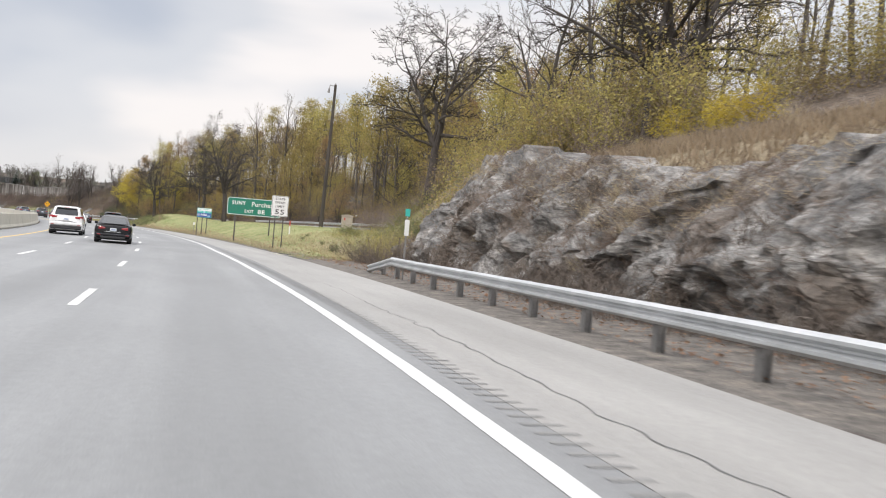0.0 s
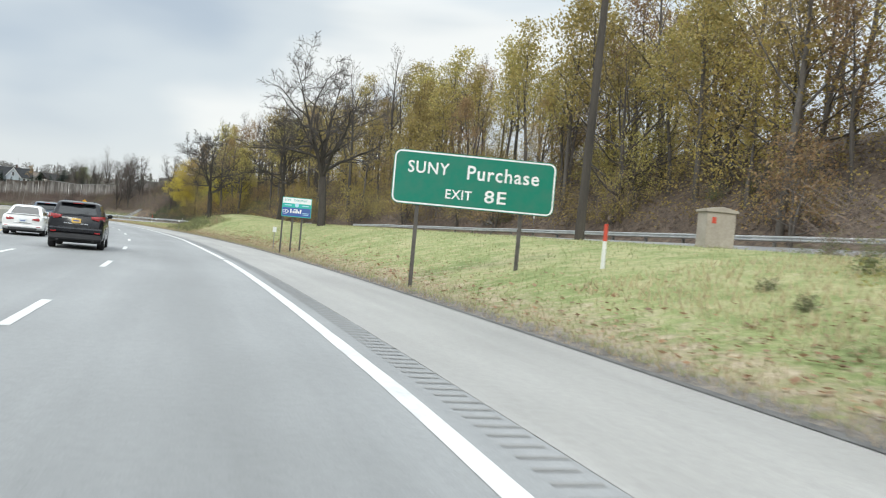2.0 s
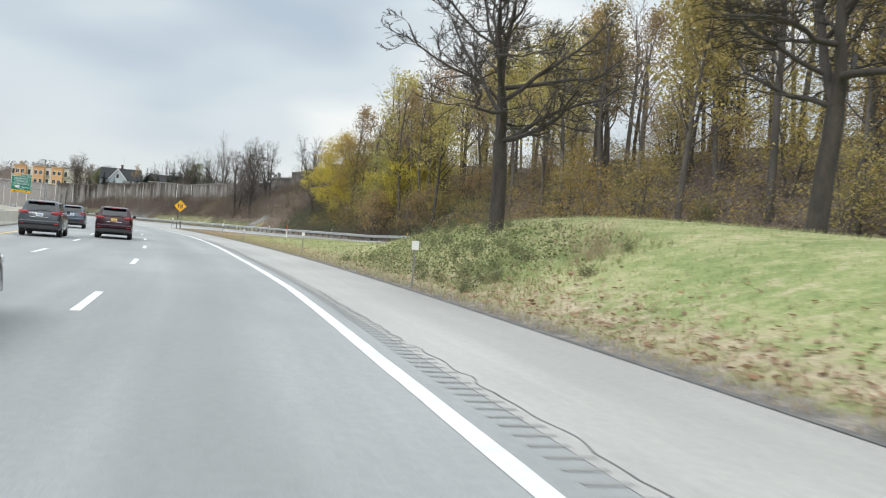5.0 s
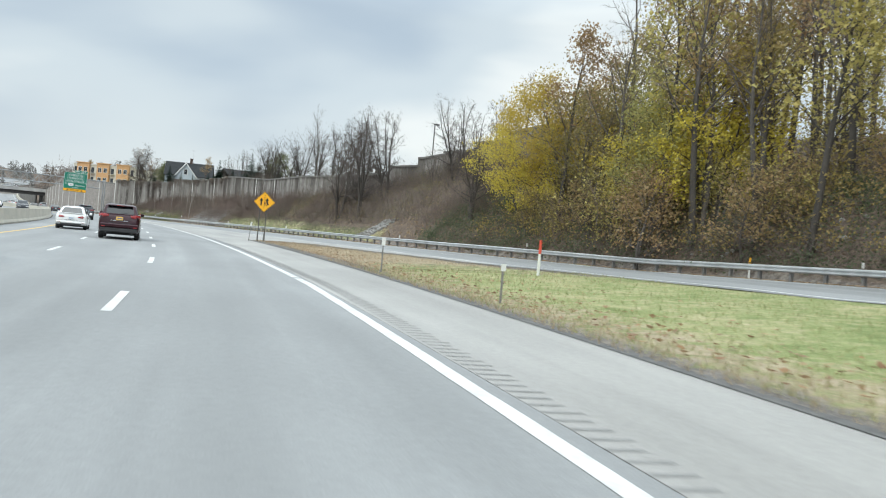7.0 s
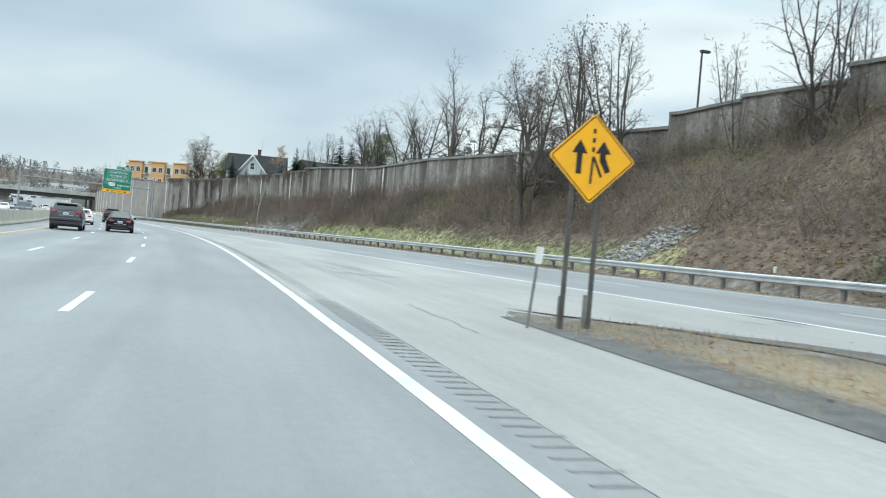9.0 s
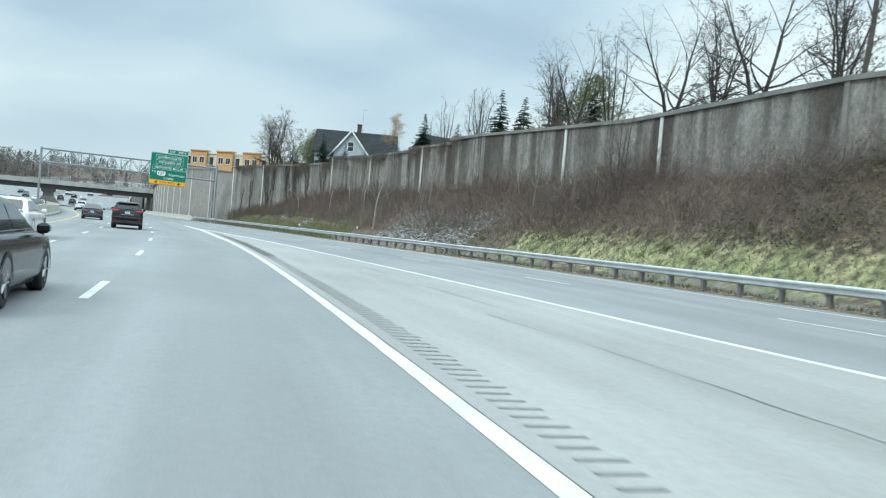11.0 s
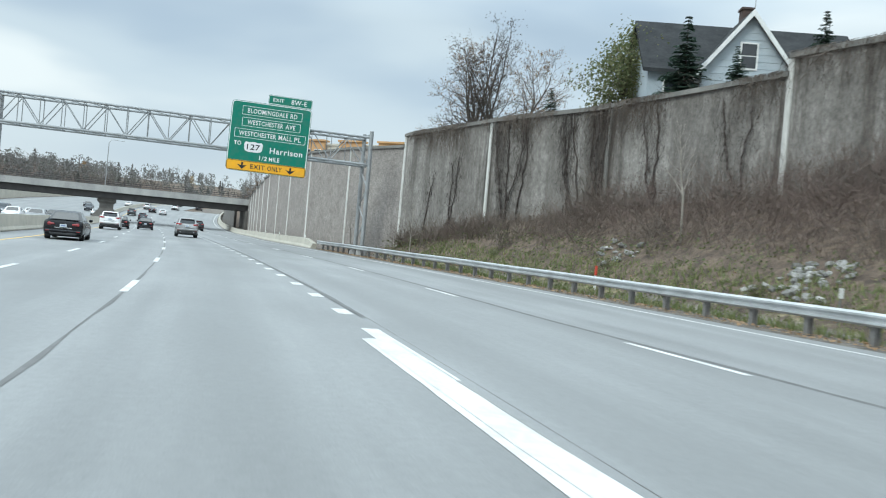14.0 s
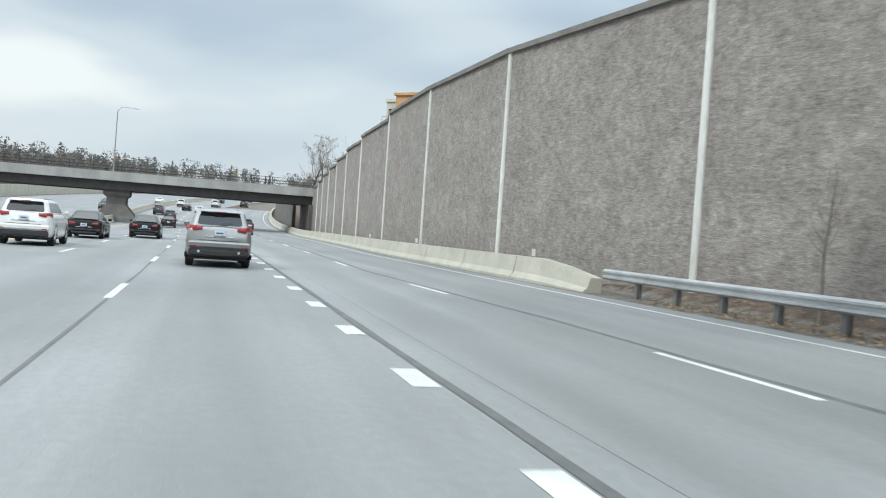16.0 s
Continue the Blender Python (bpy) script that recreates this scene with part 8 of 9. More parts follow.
# ---------------------------------------------------------------- vehicles
def wheel_parts(ob, x, y, r, w):
    hub = part("wheel", Geo().tube((x - w * 0.3, y, r), (x + w * 0.3, y, r), r * 0.45, r * 0.45, 12), M_PLASTIC, ob)
    rings = []
    for dx, k in ((-0.5, 0.62), (-0.5, 0.90), (-0.36, 1.0), (0.36, 1.0), (0.5, 0.90), (0.5, 0.62)):
        rings.append([(x + dx * w, y + r * k * math.cos(2 * math.pi * i / 20), r + r * k * math.sin(2 * math.pi * i / 20)) for i in range(20)])
    part("tyre", Geo().loft(rings, True, False), M_TYRE, hub, smooth_faces=False)
    g = Geo()
    sx = 1 if x > 0 else -1
    for i in range(5):
        a = 2 * math.pi * i / 5
        g.tube((x + sx * w * 0.42, y, r), (x + sx * w * 0.44, y + r * 0.62 * math.cos(a), r + r * 0.62 * math.sin(a)), r * 0.10, r * 0.07, 5)
    g.loft([[(x + sx * w * q, y + r * k * math.cos(2 * math.pi * i / 16), r + r * k * math.sin(2 * math.pi * i / 16)) for i in range(16)] for q, k in ((0.3, 0.62), (0.46, 0.64))], True, False)
    part("rim", g, M_RIM, hub)


SHAPES = {
    # length, width, height, belt, bonnet height, rear glass base/top y, windscreen base/top y, ground clearance, wheel radius
    "suv": (4.80, 1.92, 1.74, 1.22, 1.10, -2.22, -1.92, 1.05, 0.30, 0.26, 0.37),
    "sedan": (4.80, 1.84, 1.44, 0.96, 0.90, -2.02, -0.95, 1.12, 0.10, 0.20, 0.33),
    "van": (5.10, 1.98, 1.77, 1.16, 1.02, -2.42, -2.18, 1.55, 0.75, 0.22, 0.34),
}


def vehicle(name, shape, paint_mat, label, s, l, face=1, lights=True, trim=None, plate_mat=None, group="", z=None, hero=False):
    L, Wd, H, belt, bon, yb, yt, fb, ft, clear, wr = SHAPES[shape]
    hw, hl = Wd / 2, L / 2
    zz = (road_rise(s) if l < 5.8 else ground_z(s, l)) if z is None else z
    ob = thing(name, label, "car", at(s, l, zz, 0 if face > 0 else 180), group=group)
    deck = belt if shape != "sedan" else belt + 0.02
    st = [(-hl, 0.88, 0.42, deck - (0.14 if shape == "sedan" else 0.05)), (-hl + 0.06, 0.95, 0.34, deck - 0.02), (-hl + 0.22, 0.985, clear + 0.06, deck), (-hl * 0.55, 1.0, clear, belt), (0, 1.0, clear, belt - 0.01), (hl * 0.42, 1.0, clear, belt - 0.03), (hl * 0.52, 0.99, clear, bon + 0.02), (hl * 0.80, 0.97, clear + 0.04, bon - 0.04), (hl - 0.12, 0.90, 0.32, bon - 0.16), (hl, 0.80, 0.40, bon - 0.30)]
    fine = []
    for (y0, k0, a0, b0), (y1, k1, a1, b1) in zip(st, st[1:]):
        for i in range(3):
            f = i / 3
            fine.append((y0 + (y1 - y0) * f, k0 + (k1 - k0) * f, a0 + (a1 - a0) * f, b0 + (b1 - b0) * f))
    fine.append(st[-1])
    rings = []
    for y, k, z0, z1 in fine:
        w = hw * k
        h = z1 - z0
        side = [(0.86, 0.0), (0.95, 0.05), (0.985, 0.16), (0.995, 0.34), (1.0, 0.52), (0.995, 0.66), (0.975, 0.78), (0.955, 0.88), (0.92, 0.95), (0.84, 0.99)]
        rings.append([(-w * x, y, z0 + h * f) for x, f in side] + [(0, y, z1 + 0.03)] + [(w * x, y, z0 + h * f) for x, f in reversed(side)])
    body = part("body", Geo().loft(rings), paint_mat, ob, smooth_faces=True)
    # cabin shell with the panes set into it
    wb, wt = hw * 0.88, hw * (0.70 if shape != "sedan" else 0.62)
    rz = H - 0.05
    z0c = belt - 0.06

    def plan(f):
        e = max(0.0, f - 0.84) / 0.16
        return wb + (wt - wb) * (0.8 * f + 0.2 * f * f) - 0.16 * e * e, yb + (yt - yb) * f + 0.22 * e * e, fb + (ft - fb) * f - 0.22 * e * e, z0c + (H - z0c) * f

    rings = []
    for f in (0, 0.15, 0.3, 0.45, 0.6, 0.74, 0.84, 0.9, 0.95, 0.985, 1.0):
        w, y0, y1, z = plan(f)
        r = 0.15 if shape != "sedan" else 0.12
        ring = []
        for cx, cy, a0 in ((w - r, y0 + r, -90), (w - r, y1 - r, 0), (-w + r, y1 - r, 90), (-w + r, y0 + r, 180)):
            for k in range(5):
                a = math.radians(a0 + 22.5 * k)
                ring.append((cx + r * math.cos(a), cy + r * math.sin(a), z))
        rings.append(ring)
    part("cabin", Geo().loft(rings), paint_mat, ob, smooth_faces=True)
    for back, wname in ((True, "rear_window"), (False, "windscreen")):
        rows_ = []
        for f, k in ((0.17, 0.66), (0.185, 0.74), (0.22, 0.785), (0.4, 0.80), (0.6, 0.80), (0.74, 0.79), (0.79, 0.77), (0.82, 0.70)):
            w, y0, y1, z = plan(f)
            y, d = (y0 - 0.007, 0.03) if back else (y1 + 0.007, -0.03)
            rows_.append([(-w * k, y, z), (w * k, y, z), (w * k, y + d, z), (-w * k, y + d, z)])
        part(wname, Geo().loft(rows_), M_GLASSDARK, ob, "dark tinted window glass")
    for sx in (-1, 1):
        cuts = (0.0, 0.30, 0.64, 1.0) if shape != "sedan" else (0.0, 0.46, 1.0)
        for ca, cb in zip(cuts, cuts[1:]):
            rows_ = []
            for f in (0.16, 0.19, 0.4, 0.6, 0.76, 0.79):
                w, y0, y1, z = plan(f)
                e = 0.05 if f in (0.16, 0.79) else 0.0
                ya, yc = y0 + 0.20, y1 - 0.20
                pa, pb = ya + (yc - ya) * ca + 0.035 + e, ya + (yc - ya) * cb - 0.035 - e
                x, xi = sx * (w + 0.007), sx * (w - 0.02)
                rows_.append([(x, pa, z), (x, pb, z), (xi, pb, z), (xi, pa, z)])
            part("side_window", Geo().loft(rows_), M_GLASSDARK, ob, "dark tinted window glass")
    for sx in (-1, 1):
        part("mirror", Geo().box(sx * (hw + 0.04) - 0.09, sx * (hw + 0.04) + 0.09, fb - 0.42, fb - 0.28, belt - 0.04, belt + 0.11, bev=0.04), paint_mat, ob)
        # lamps
        if shape == "sedan":
            tl = []
            for f in (0.0, 0.2, 0.45, 0.7, 0.85, 1.0):
                xo = hw * (0.44 + 0.46 * f) if f < 0.75 else hw * (0.785 + 0.14 * (f - 0.7) / 0.3)
                yy = -hl - 0.028 if f < 0.6 else -hl - 0.028 + 0.34 * ((f - 0.6) / 0.4) ** 1.7
                zl, zh = 0.735 - 0.055 * f, 0.80 + 0.06 * min(1, f * 1.5)
                tl.append([(sx * xo, yy, zl), (sx * (xo + 0.008), yy - 0.012, (zl + zh) / 2), (sx * xo, yy + 0.012, zh), (sx * (xo - 0.05), yy + 0.09, zh), (sx * (xo - 0.05), yy + 0.09, zl)])
            part("tail_light", Geo().loft(tl), M_TAIL, ob, "red wraparound tail light")
            part("reflector", Geo().box(sx * hw * 0.74 - 0.08, sx * hw * 0.74 + 0.08, -hl - 0.066, -hl + 0.02, 0.42, 0.45), M_TAIL, ob, "thin red bumper reflector")
        else:
            tl = []
            for i in range(7):
                f = i / 6
                xo = hw * (0.30 + 0.70 * f) if f < 0.8 else hw * (0.86 + 0.125 * (f - 0.8) / 0.2)
                yy = -hl - 0.022 if f < 0.7 else -hl - 0.022 + 0.30 * ((f - 0.7) / 0.3) ** 1.6
                zl, zh = belt - 0.06 - 0.10 * min(1, f * 1.4), belt - 0.045 + 0.06 * min(1, f * 1.3)
                if i > 1:
                    tl.append([(sx * xo, yy, zl), (sx * (xo + 0.012), yy - 0.012, (zl + zh) / 2), (sx * xo, yy + 0.01, zh), (sx * (xo - 0.06), yy + 0.08, zh), (sx * (xo - 0.06), yy + 0.08, zl)])
            part("tail_light", Geo().loft(tl), M_TAIL, ob, "red wraparound tail light")
            part("reflector", Geo().box(sx * hw * 0.76 - 0.09, sx * hw * 0.76 + 0.09, -hl - 0.078, -hl + 0.02, 0.60, 0.64), M_TAIL, ob, "thin red bumper reflector")
        part("headlight", Geo().box(sx * hw * 0.66 - 0.2, sx * hw * 0.66 + 0.2, hl - 0.16, hl + 0.008, 0.62, 0.76, bev=0.03), M_LAMPGLASS, ob, "clear headlight")
        for y in (hl * 0.60, -hl * 0.58):
            wheel_parts(ob, sx * (hw - 0.13), y, wr, 0.24)
    if shape == "sedan":
        part("boot_lip", Geo().box(-hw * 0.78, hw * 0.78, -hl - 0.005, -hl + 0.16, deck + 0.0, deck + 0.035, bev=0.015), paint_mat, ob)
        part("bumper_valance", Geo().box(-hw * 0.62, hw * 0.62, -hl - 0.068, -hl + 0.1, 0.24, 0.36, bev=0.03), M_PLASTIC, ob, "black lower bumper insert")
        part("brake_light", Geo().box(-0.18, 0.18, yt + 0.02, yt + 0.05, H - 0.10, H - 0.08), M_TAIL, ob)
    if shape != "sedan":
        part("bumper_step", Geo().box(-hw * 0.92, hw * 0.92, -hl - 0.07, -hl + 0.14, 0.57, 0.78, bev=0.055), paint_mat, ob)
        part("tailgate_groove", Geo().box(-hw * 0.62, hw * 0.62, -hl - 0.006, -hl + 0.02, 0.795, 0.81), M_PLASTIC, ob)
    part("rear_bumper", Geo().box(-hw * 0.90, hw * 0.90, -hl - 0.06, -hl + 0.16, 0.34, 0.56 if shape != "sedan" else 0.50, bev=0.05), (trim or M_PLASTIC) if shape != "sedan" else paint_mat, ob, "rear bumper")
    for sx in (-1, 1):
        for y in (hl * 0.60, -hl * 0.58):
            arch = []
            for r_ in (wr * 1.02, wr * 1.22):
                arch.append([(sx * (hw * 1.004), y + r_ * math.cos(math.pi * i / 12), wr + r_ * math.sin(math.pi * i / 12)) for i in range(13)] + [(sx * (hw * 0.9), y + r_ * math.cos(math.pi * i / 12), wr + r_ * math.sin(math.pi * i / 12)) for i in range(12, -1, -1)])
            part("wheel_arch", Geo().loft(arch, True, False), M_PLASTIC, ob)
    part("underbody", Geo().box(-hw * 0.88, hw * 0.88, -hl * 0.92, hl * 0.92, clear - 0.03, clear + 0.16), M_TYRE, ob)
    zpl = belt - 0.27 if shape != "sedan" else 0.62
    pl = part("number_plate", Geo().box(-0.155, 0.155, -hl - 0.022, -hl + 0.01, zpl, zpl + 0.155, bev=0.008), plate_mat or M_PLATE, ob)
    part("plate_bar", Geo().box(-0.10, 0.10, -hl - 0.027, -hl - 0.021, zpl + 0.055, zpl + 0.095), M_SIGNBLUE, pl, "dark bar across the number plate")
    part("trim_strip", Geo().box(-hw * 0.42, hw * 0.42, -hl - 0.018, -hl + 0.02, zpl - 0.055, zpl - 0.02, bev=0.008), M_CHROME, ob, "chrome trim strip")
    if shape != "sedan":
        part("rear_spoiler", Geo().box(-wt * 0.86, wt * 0.86, yt - 0.22, yt + 0.1, rz - 0.06, rz - 0.02, bev=0.018), paint_mat, ob)
        part("brake_light", Geo().box(-0.16, 0.16, yt - 0.232, yt - 0.215, rz - 0.05, rz - 0.028), M_TAIL, ob)
        for sx in (-1, 1):
            part("roof_rail", Geo().tube((sx * wt * 0.74, yt + 0.3, H + 0.005), (sx * wt * 0.74, ft - 0.25, H + 0.005), 0.018, 0.018, 6), M_CHROME if hero else M_PLASTIC, ob)
        part("wiper", Geo().tube((0, yb - 0.0, belt + 0.07), (0.36, yb + 0.035, belt + 0.13), 0.010, 0.008, 5), M_PLASTIC, ob)
    for sx in ((-1, 1) if not hero else ()):
        part("exhaust", Geo().tube((sx * hw * 0.62, -hl - 0.04, 0.33), (sx * hw * 0.62, -hl + 0.2, 0.33), 0.045, 0.045, 8), M_CHROME if hero else M_PLASTIC, ob)
    if hero:
        part("tow_panel", Geo().box(-0.42, 0.42, -hl - 0.075, -hl - 0.04, 0.36, 0.50, bev=0.02), M_PLASTIC, ob)
        for sx in (-1, 1):
            part("fog_lamp", Geo().tube((sx * hw * 0.60, -hl - 0.078, 0.47), (sx * hw * 0.60, -hl - 0.04, 0.47), 0.04, 0.04, 8), M_LAMPGLASS, ob)
            part("side_cladding", Geo().box(sx * hw * 0.99 - 0.02, sx * hw * 0.99 + 0.02, -hl * 0.9, hl * 0.86, 0.28, 0.42, bev=0.01), M_PLASTIC, ob)
    return ob


P_SILVER = paint("silver_car_paint", (0.31, 0.31, 0.312), 0.30, 0.7, 0.6)
P_BLACK = paint("black_car_paint", (0.009, 0.009, 0.011), 0.22, 0.0, 0.25, 0.3)
P_WHITE = paint("white_car_paint", (0.74, 0.74, 0.74), 0.25, 0.0, 0.6)
P_GREY = paint("dark_grey_car_paint", (0.045, 0.05, 0.06), 0.25, 0.3, 0.4, 0.4)
P_MAROON = paint("dark_maroon_car_paint", (0.028, 0.008, 0.012), 0.22, 0.1, 0.3, 0.3)
P_BLUE = paint("slate_blue_car_paint", (0.05, 0.07, 0.10), 0.25, 0.3, 0.6)

vehicle("sport_utility_car", "suv", P_SILVER, "silver sport utility car with red tail lights on the highway", 443.8, 0.38, hero=True)
vehicle("sedan_car", "sedan", P_BLACK, "black sedan in the middle lane", 49.0, -3.3)
vehicle("minivan", "van", P_WHITE, "white minivan in the inner lane", 60.0, -6.3)
vehicle("sedan_car", "sedan", P_WHITE, "white car in the inner lane", 98.8, -6.3)
vehicle("sport_utility_car", "suv", P_BLUE, "dark sport utility car in the inner lane", 112, -6.35)
vehicle("sport_utility_car", "suv", P_GREY, "dark grey sport utility car in the inner lane", 176.8, -6.25)
vehicle("sport_utility_car", "suv", P_MAROON, "dark maroon sport utility car in the middle lane", 181.5, -3.1, plate_mat=M_PLATEY)
vehicle("sedan_car", "sedan", P_BLACK, "black sedan in the middle lane", 140.0, -3.15)
vehicle("sedan_car", "sedan", P_WHITE, "white car in the inner lane", 241.6, -6.35)
vehicle("sport_utility_car", "suv", P_MAROON, "dark maroon sport utility car in the middle lane", 228.6, -3.2, plate_mat=M_PLATEY)
vehicle("sport_utility_car", "suv", P_BLUE, "dark sport utility car in the inner lane", 202.8, -6.35)
vehicle("sport_utility_car", "suv", P_BLACK, "black sport utility car in the middle lane", 88.0, -3.3, plate_mat=M_PLATEY)
vehicle("sport_utility_car", "suv", P_BLACK, "black sport utility car in the middle lane", 345.4, -3.25)
vehicle("sedan_car", "sedan", P_GREY, "dark grey sedan in the inner lane", 371.5, -6.3)
vehicle("sedan_car", "sedan", P_BLACK, "black sedan in the middle lane", 472.0, -3.3)
vehicle("sport_utility_car", "suv", P_GREY, "dark grey sport utility car in the inner lane", 293.6, -6.4)
vehicle("sedan_car", "sedan", P_BLACK, "black sedan in the middle lane", 298.4, -3.3)
vehicle("sedan_car", "sedan", P_WHITE, "white car in the inner lane", 319.6, -6.4)
vehicle("sedan_car", "sedan", P_BLACK, "black sedan in the inner lane", 410.4, -6.25)
vehicle("sport_utility_car", "suv", P_WHITE, "white sport utility car in the inner lane", 452.0, -6.4)
vehicle("sedan_car", "sedan", P_BLACK, "black sedan with red tail lights in the inner lane", 465.0, -5.9)
vehicle("sedan_car", "sedan", P_BLACK, "black car near the bridge", 528, -2.9)
vehicle("sport_utility_car", "suv", P_BLACK, "dark sport utility car in the exit lane", 510, 5.0)
vehicle("sport_utility_car", "suv", P_GREY, "grey sport utility car beyond the bridge", 562, -3.0)
q6 = random.Random(4)
for s, l in ((585, -6.2), (602, 0.3), (610, -3.0), (628, -6.2), (640, 0.4), (655, 6.0), (672, -3.0), (700, 0.5), (716, -6.2), (735, 5.8)):
    k = q6.randrange(5)
    vehicle(("sedan_car", "sport_utility_car", "sedan_car", "minivan", "sedan_car")[k], ("sedan", "suv", "sedan", "van", "sedan")[k], (P_BLACK, P_GREY, P_WHITE, P_WHITE, P_SILVER)[k],
            ("black", "dark grey", "white", "white", "silver")[k] + " car far off beyond the bridge", s, l, group="cars beyond the bridge")
for s, l in ((452, -13.0), (462, -16.4), (470, -13.2), (478, -19.8), (484, -16.2), (495, -13.0), (505, -19.6), (514, -16.4), (430, -16.4), (418, -13.2), (570, -13.2), (590, -16.6), (612, -20), (640, -13.4), (380, -16.3), (352, -13.1)):
    k = q6.randrange(5)
    vehicle(("sedan_car", "sport_utility_car", "sedan_car", "minivan", "sedan_car")[k], ("sedan", "suv", "sedan", "van", "sedan")[k], (P_BLACK, P_GREY, P_WHITE, P_WHITE, P_SILVER)[k],
            ("black", "dark grey", "white", "white", "silver")[k] + " oncoming car on the opposite carriageway", s, l, -1, group="oncoming cars")

# ---------------------------------------------------------------- house behind the wall
hx, hy, _ = W(404.5, 28.5)
house = thing("house", "pale blue house with a dark roof and white gable", "house", pose(hx, hy, 7.6, 0, 0, 12))
HW, HD, EV, RG = 5.6, 3.6, 4.3, 7.5
part("wall", Geo().prism([(-HW, 0), (HW, 0), (HW, EV), (-HW, EV)], -HD, HD), M_SIDING, house)
for sx in (-1, 1):
    part("gable_wall", Geo().loft([[(sx * HW, -HD, EV), (sx * HW, HD, EV), (sx * HW, 0, RG - 0.1)], [(sx * (HW - 0.2), -HD, EV), (sx * (HW - 0.2), HD, EV), (sx * (HW - 0.2), 0, RG - 0.1)]]), M_SIDING, house)
roof = part("roof", Geo().loft([[(x, -HD - 0.4, EV - 0.3), (x, 0, RG), (x, HD + 0.4, EV - 0.3), (x, HD + 0.4, EV - 0.5), (x, 0, RG - 0.22), (x, -HD - 0.4, EV - 0.5)] for x in (-HW - 0.35, HW + 0.35)]), M_SHINGLE, house, "dark shingled roof")
# cross gable facing the road
cx, cw, cy, pk = -0.6, 2.3, -HD - 0.5, RG - 0.25
part("front_gable", Geo().loft([[(cx - cw, y, 0), (cx + cw, y, 0), (cx + cw, y, EV + 0.1), (cx, y, pk - 0.15), (cx - cw, y, EV + 0.1)] for y in (cy, 0)]), M_SIDING, house, "pale blue clapboard gable")
for k in range(17):
    z = 0.6 + k * 0.37
    wz = cw if z < EV + 0.1 else cw * (pk - 0.15 - z) / (pk - 0.25 - EV)
    if wz > 0.15:
        part("clapboard", Geo().prism([(cx - wz, z), (cx + wz, z), (cx + wz, z + 0.03), (cx - wz, z + 0.03)], cy - 0.02, cy - 0.001), M_SIDING, house)
for sx in (-1, 1):
    part("gable_roof", Geo().loft([[(cx, y, pk + 0.08), (cx + sx * (cw + 0.5), y, EV - 0.55), (cx + sx * (cw + 0.5), y, EV - 0.75), (cx, y, pk - 0.12)] for y in (cy - 0.35, 1.0)]), M_SHINGLE, house)
    part("bargeboard", Geo().loft([[(cx, y, pk + 0.06), (cx + sx * (cw + 0.52), y, EV - 0.57), (cx + sx * (cw + 0.52), y, EV - 0.90), (cx, y, pk - 0.30)] for y in (cy - 0.42, cy - 0.355)]), M_TRIM, house, "white gable trim board")
win = part("window", Geo().box(cx - 0.48, cx + 0.48, cy - 0.06, cy - 0.001, EV - 0.1, EV + 1.35, bev=0.01), M_TRIM, house, "white framed gable window")
for z0, z1 in ((EV, EV + 0.6), (EV + 0.66, EV + 1.26)):
    part("pane", Geo().box(cx - 0.38, cx + 0.38, cy - 0.07, cy - 0.061, z0, z1), M_WINDOW, win)
for x in (-4.3, 3.2, 4.6):
    wn2 = part("window", Geo().box(x - 0.5, x + 0.5, -HD - 0.05, -HD - 0.001, 2.1, 3.6, bev=0.01), M_TRIM, house)
    part("pane", Geo().box(x - 0.4, x + 0.4, -HD - 0.06, -HD - 0.051, 2.2, 3.5), M_WINDOW, wn2)
chim = part("chimney", Geo().box(cx + 0.55, cx + 1.15, -0.3, 0.4, RG - 0.9, RG + 1.15, bev=0.02).box(cx + 0.48, cx + 1.22, -0.37, 0.47, RG + 1.0, RG + 1.12), M_BRICK, house, "dark brick chimney")
ant = part("antenna", Geo().tube((cx + 1.3, 0, RG - 0.4), (cx + 1.3, 0, RG + 3.4), 0.02, 0.015, 5).tube((cx + 0.7, 0, RG + 3.3), (cx + 1.9, 0, RG + 3.3), 0.012, 0.012, 4), M_POST, house, "thin television antenna mast")
for k in range(6):
    part("antenna_rod", Geo().tube((cx + 0.75 + 0.2 * k, -0.25, RG + 3.3), (cx + 0.75 + 0.2 * k, 0.25, RG + 3.3), 0.008, 0.008, 4), M_POST, ant)
h2 = thing("house", "low grey house with a dark roof among trees", "house", at(386, 36, 8.2, 16))
part("wall", Geo().prism([(-5, 0), (5, 0), (5, 3.2), (-5, 3.2)], -3.2, 3.2), M_STUCCO2, h2)
part("roof", Geo().loft([[(x, -3.7, 3.0), (x, 0, 5.4), (x, 3.7, 3.0), (x, 3.7, 2.8), (x, 0, 5.1), (x, -3.7, 2.8)] for x in (-5.4, 5.4)]), M_SHINGLE, h2)
part("window", Geo().box(-0.6, 0.6, -3.24, -3.2, 1.2, 2.4, bev=0.01), M_WINDOW, h2)

# ---------------------------------------------------------------- apartment block by the bridge
ax, ay = -154.0, 486.0
apt = thing("apartment_building", "tan and cream four storey apartment block", "apartment building", pose(ax, ay, 3.2, 0, 0, -10) @ Matrix.Diagonal((0.73, 1, 1, 1)))
part("wall", Geo().box(0.0, 33.0, 0.6, 16, -2, 13.6), M_STUCCO2, apt, "cream recessed wall")
for i, x0 in enumerate((2.4, 13.0, 23.6)):
    part("bay", Geo().box(x0, x0 + 6.4, -0.3, 0.599, -2, 14.2), M_STUCCO, apt, "tan projecting bay")
    part("cornice", Geo().box(x0 - 0.25, x0 + 6.65, -0.6, 1.2, 14.2, 14.5), M_STUCCO, apt)
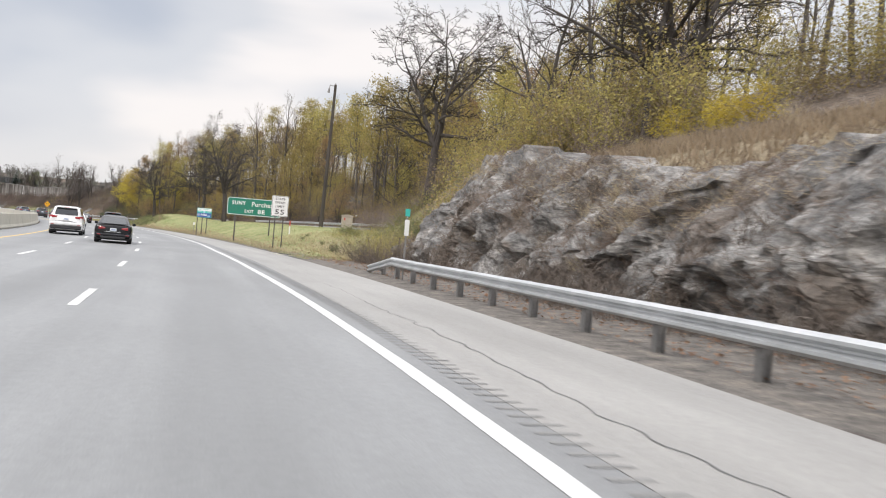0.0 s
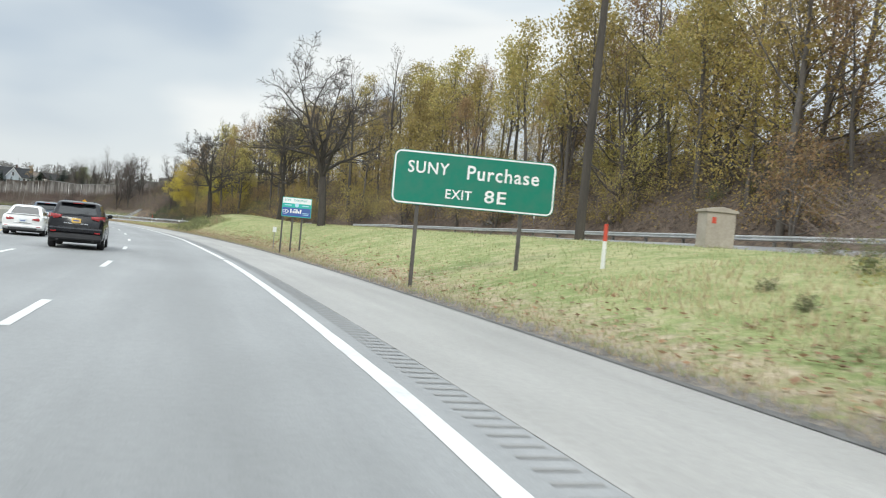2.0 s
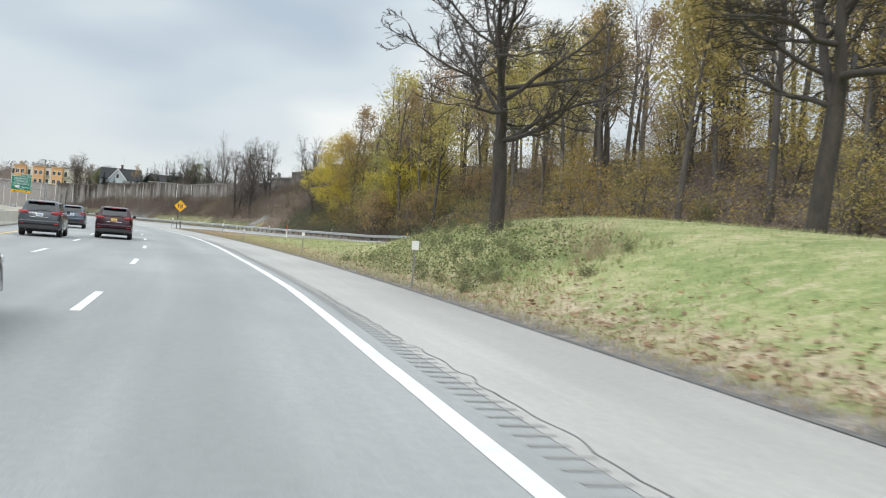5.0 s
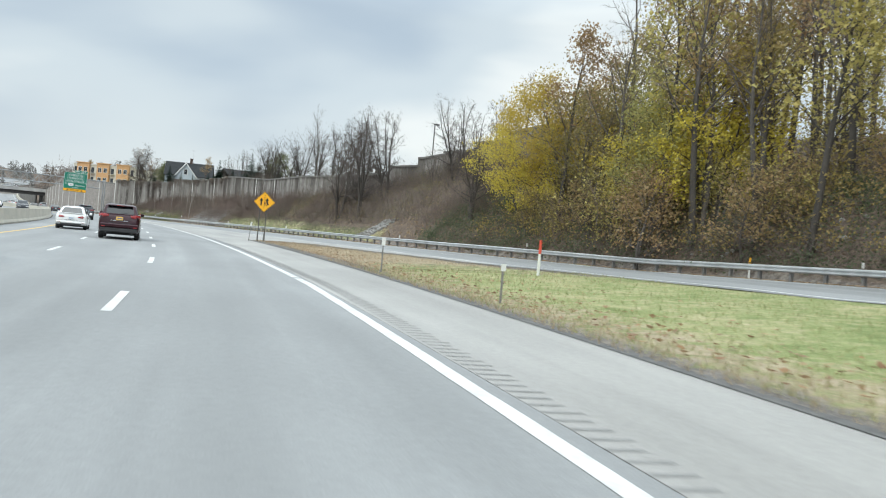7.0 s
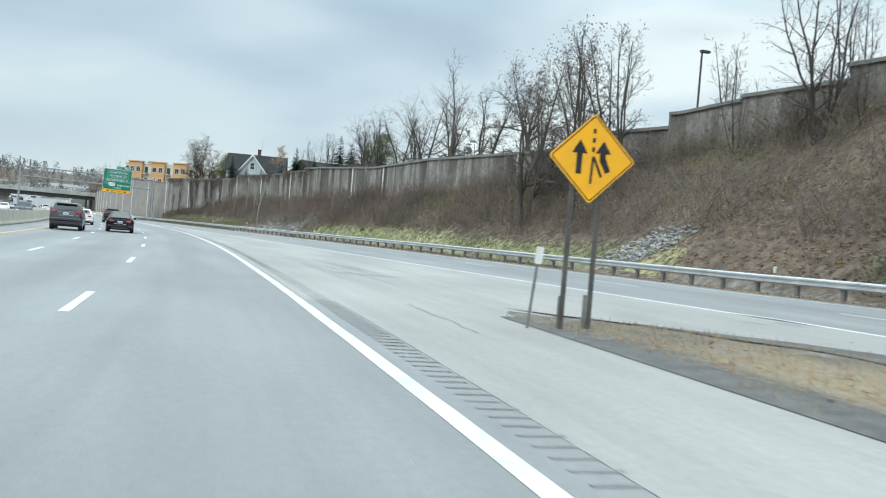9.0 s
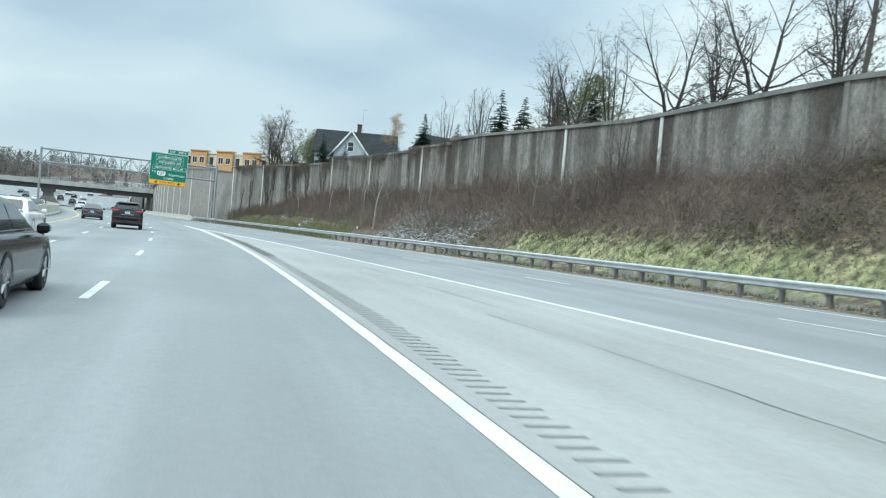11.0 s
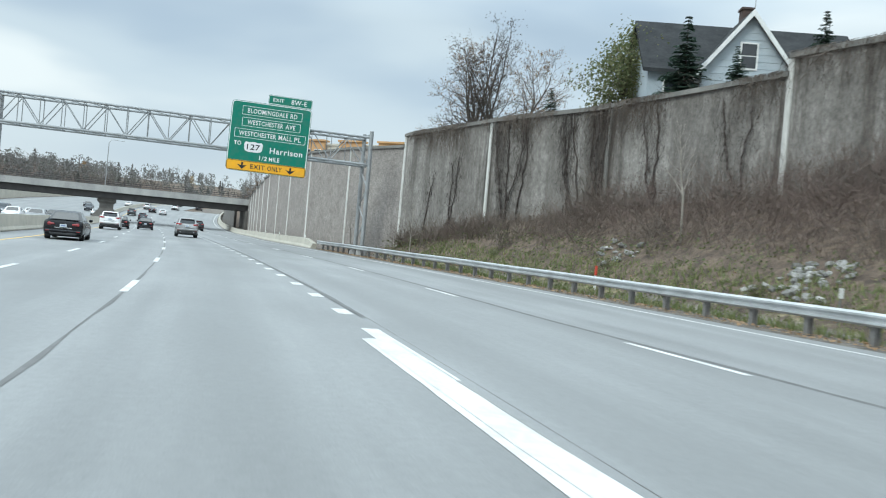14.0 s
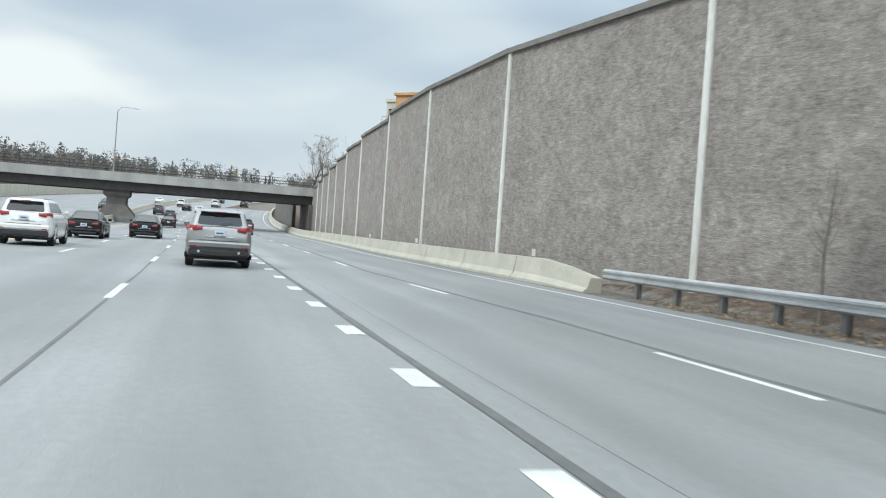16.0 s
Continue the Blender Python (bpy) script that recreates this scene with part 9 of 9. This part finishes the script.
part("parapet", Geo().box(-0.2, 33.2, 0.4, 0.9, 13.6, 13.95), M_STUCCO2, apt)
for fl in range(4):
    z = 0.9 + fl * 3.4
    for x0 in (2.4, 13.0, 23.6):
        for dx in (0.8, 3.7):
            w_ = part("window", Geo().box(x0 + dx, x0 + dx + 1.9, -0.36, -0.301, z, z + 1.7), M_TRIM, apt)
            part("pane", Geo().box(x0 + dx + 0.1, x0 + dx + 0.9, -0.38, -0.361, z + 0.1, z + 1.6), M_WINDOW, w_)
            part("pane", Geo().box(x0 + dx + 1.0, x0 + dx + 1.8, -0.38, -0.361, z + 0.1, z + 1.6), M_WINDOW, w_)
    for x0 in (0.2, 9.2, 19.8, 30.3):
        b_ = part("balcony", Geo().box(x0, x0 + 2.2 if x0 > 1 else x0 + 1.9, -0.6, 0.599, z - 0.5, z - 0.3), M_STUCCO2, apt, "small railed balcony")
        part("balcony_railing", Geo().box(x0, x0 + 1.9, -0.6, -0.56, z + 0.55, z + 0.6).box(x0, x0 + 0.04, -0.6, -0.56, z - 0.3, z + 0.55).box(x0 + 0.95, x0 + 0.99, -0.6, -0.56, z - 0.3, z + 0.55).box(x0 + 1.86, x0 + 1.9, -0.6, -0.56, z - 0.3, z + 0.55), M_DARKSTEEL, b_)
        part("balcony_door", Geo().box(x0 + 0.2, x0 + 1.7, 0.55, 0.599, z - 0.3, z + 1.7), M_WINDOW, b_)

# ---------------------------------------------------------------- distance
def far_woods(name, label, spots, seed, hmin, hmax, dense):
    q, g = random.Random(seed), Geo()
    for s, l in spots:
        x, y, _ = W(s, l)
        zb = ground_z(s, l) if s < 1150 else ground_z(1150, l)
        h = q.uniform(hmin, hmax)
        r = h * q.uniform(0.32, 0.55)
        g.tube((x, y, zb - 1), (x + q.gauss(0, 0.3), y, zb + h * 0.75), 0.16, 0.06, 4, False)
        for _ in range(5):
            a = q.uniform(0, 6.28)
            z0 = zb + h * q.uniform(0.3, 0.65)
            g.tube((x, y, z0), (x + math.cos(a) * r * 0.9, y + math.sin(a) * r * 0.9, z0 + h * q.uniform(0.15, 0.38)), 0.07, 0.02, 3, False)
        spruce = q.random() < 0.22
        for _ in range(dense):
            a, rr_, t = q.uniform(0, 6.28), math.sqrt(q.random()), q.random()
            wd = 0.55 * r * (1.05 - t) if spruce else r * math.sqrt(max(0.05, 1 - (1.5 * t - 0.55) ** 2))
            c = Vector((x + math.cos(a) * rr_ * wd, y + math.sin(a) * rr_ * wd, zb + h * (0.02 + 0.98 * t)))
            u = Vector((q.gauss(0, 1), q.gauss(0, 1), q.gauss(0, 1))).normalized() * q.uniform(0.35, 0.95)
            v = u.orthogonal().normalized() * q.uniform(0.15, 0.42)
            g.quad(c - u, c - v, c + u, c + v)
    tagged(new(name, g.mesh(name, M_FARWOOD)), label, "woods", kind="stuff")


q7 = random.Random(9)
far_woods("far_woods", "distant grey-brown autumn woods beyond the bridge", [(q7.uniform(760, 1150), q7.uniform(-330, 230)) for _ in range(430)], 10, 5, 13, 95)
far_woods("left_woods", "distant woods beyond the opposite carriageway", [(q7.uniform(560, 820), q7.uniform(-190, -45)) for _ in range(170)], 12, 6, 10, 120)
far_woods("hilltop_woods", "woods behind the wall beyond the houses", [(q7.uniform(290, 520), q7.uniform(48, 130)) for _ in range(150)], 13, 6, 10, 90)
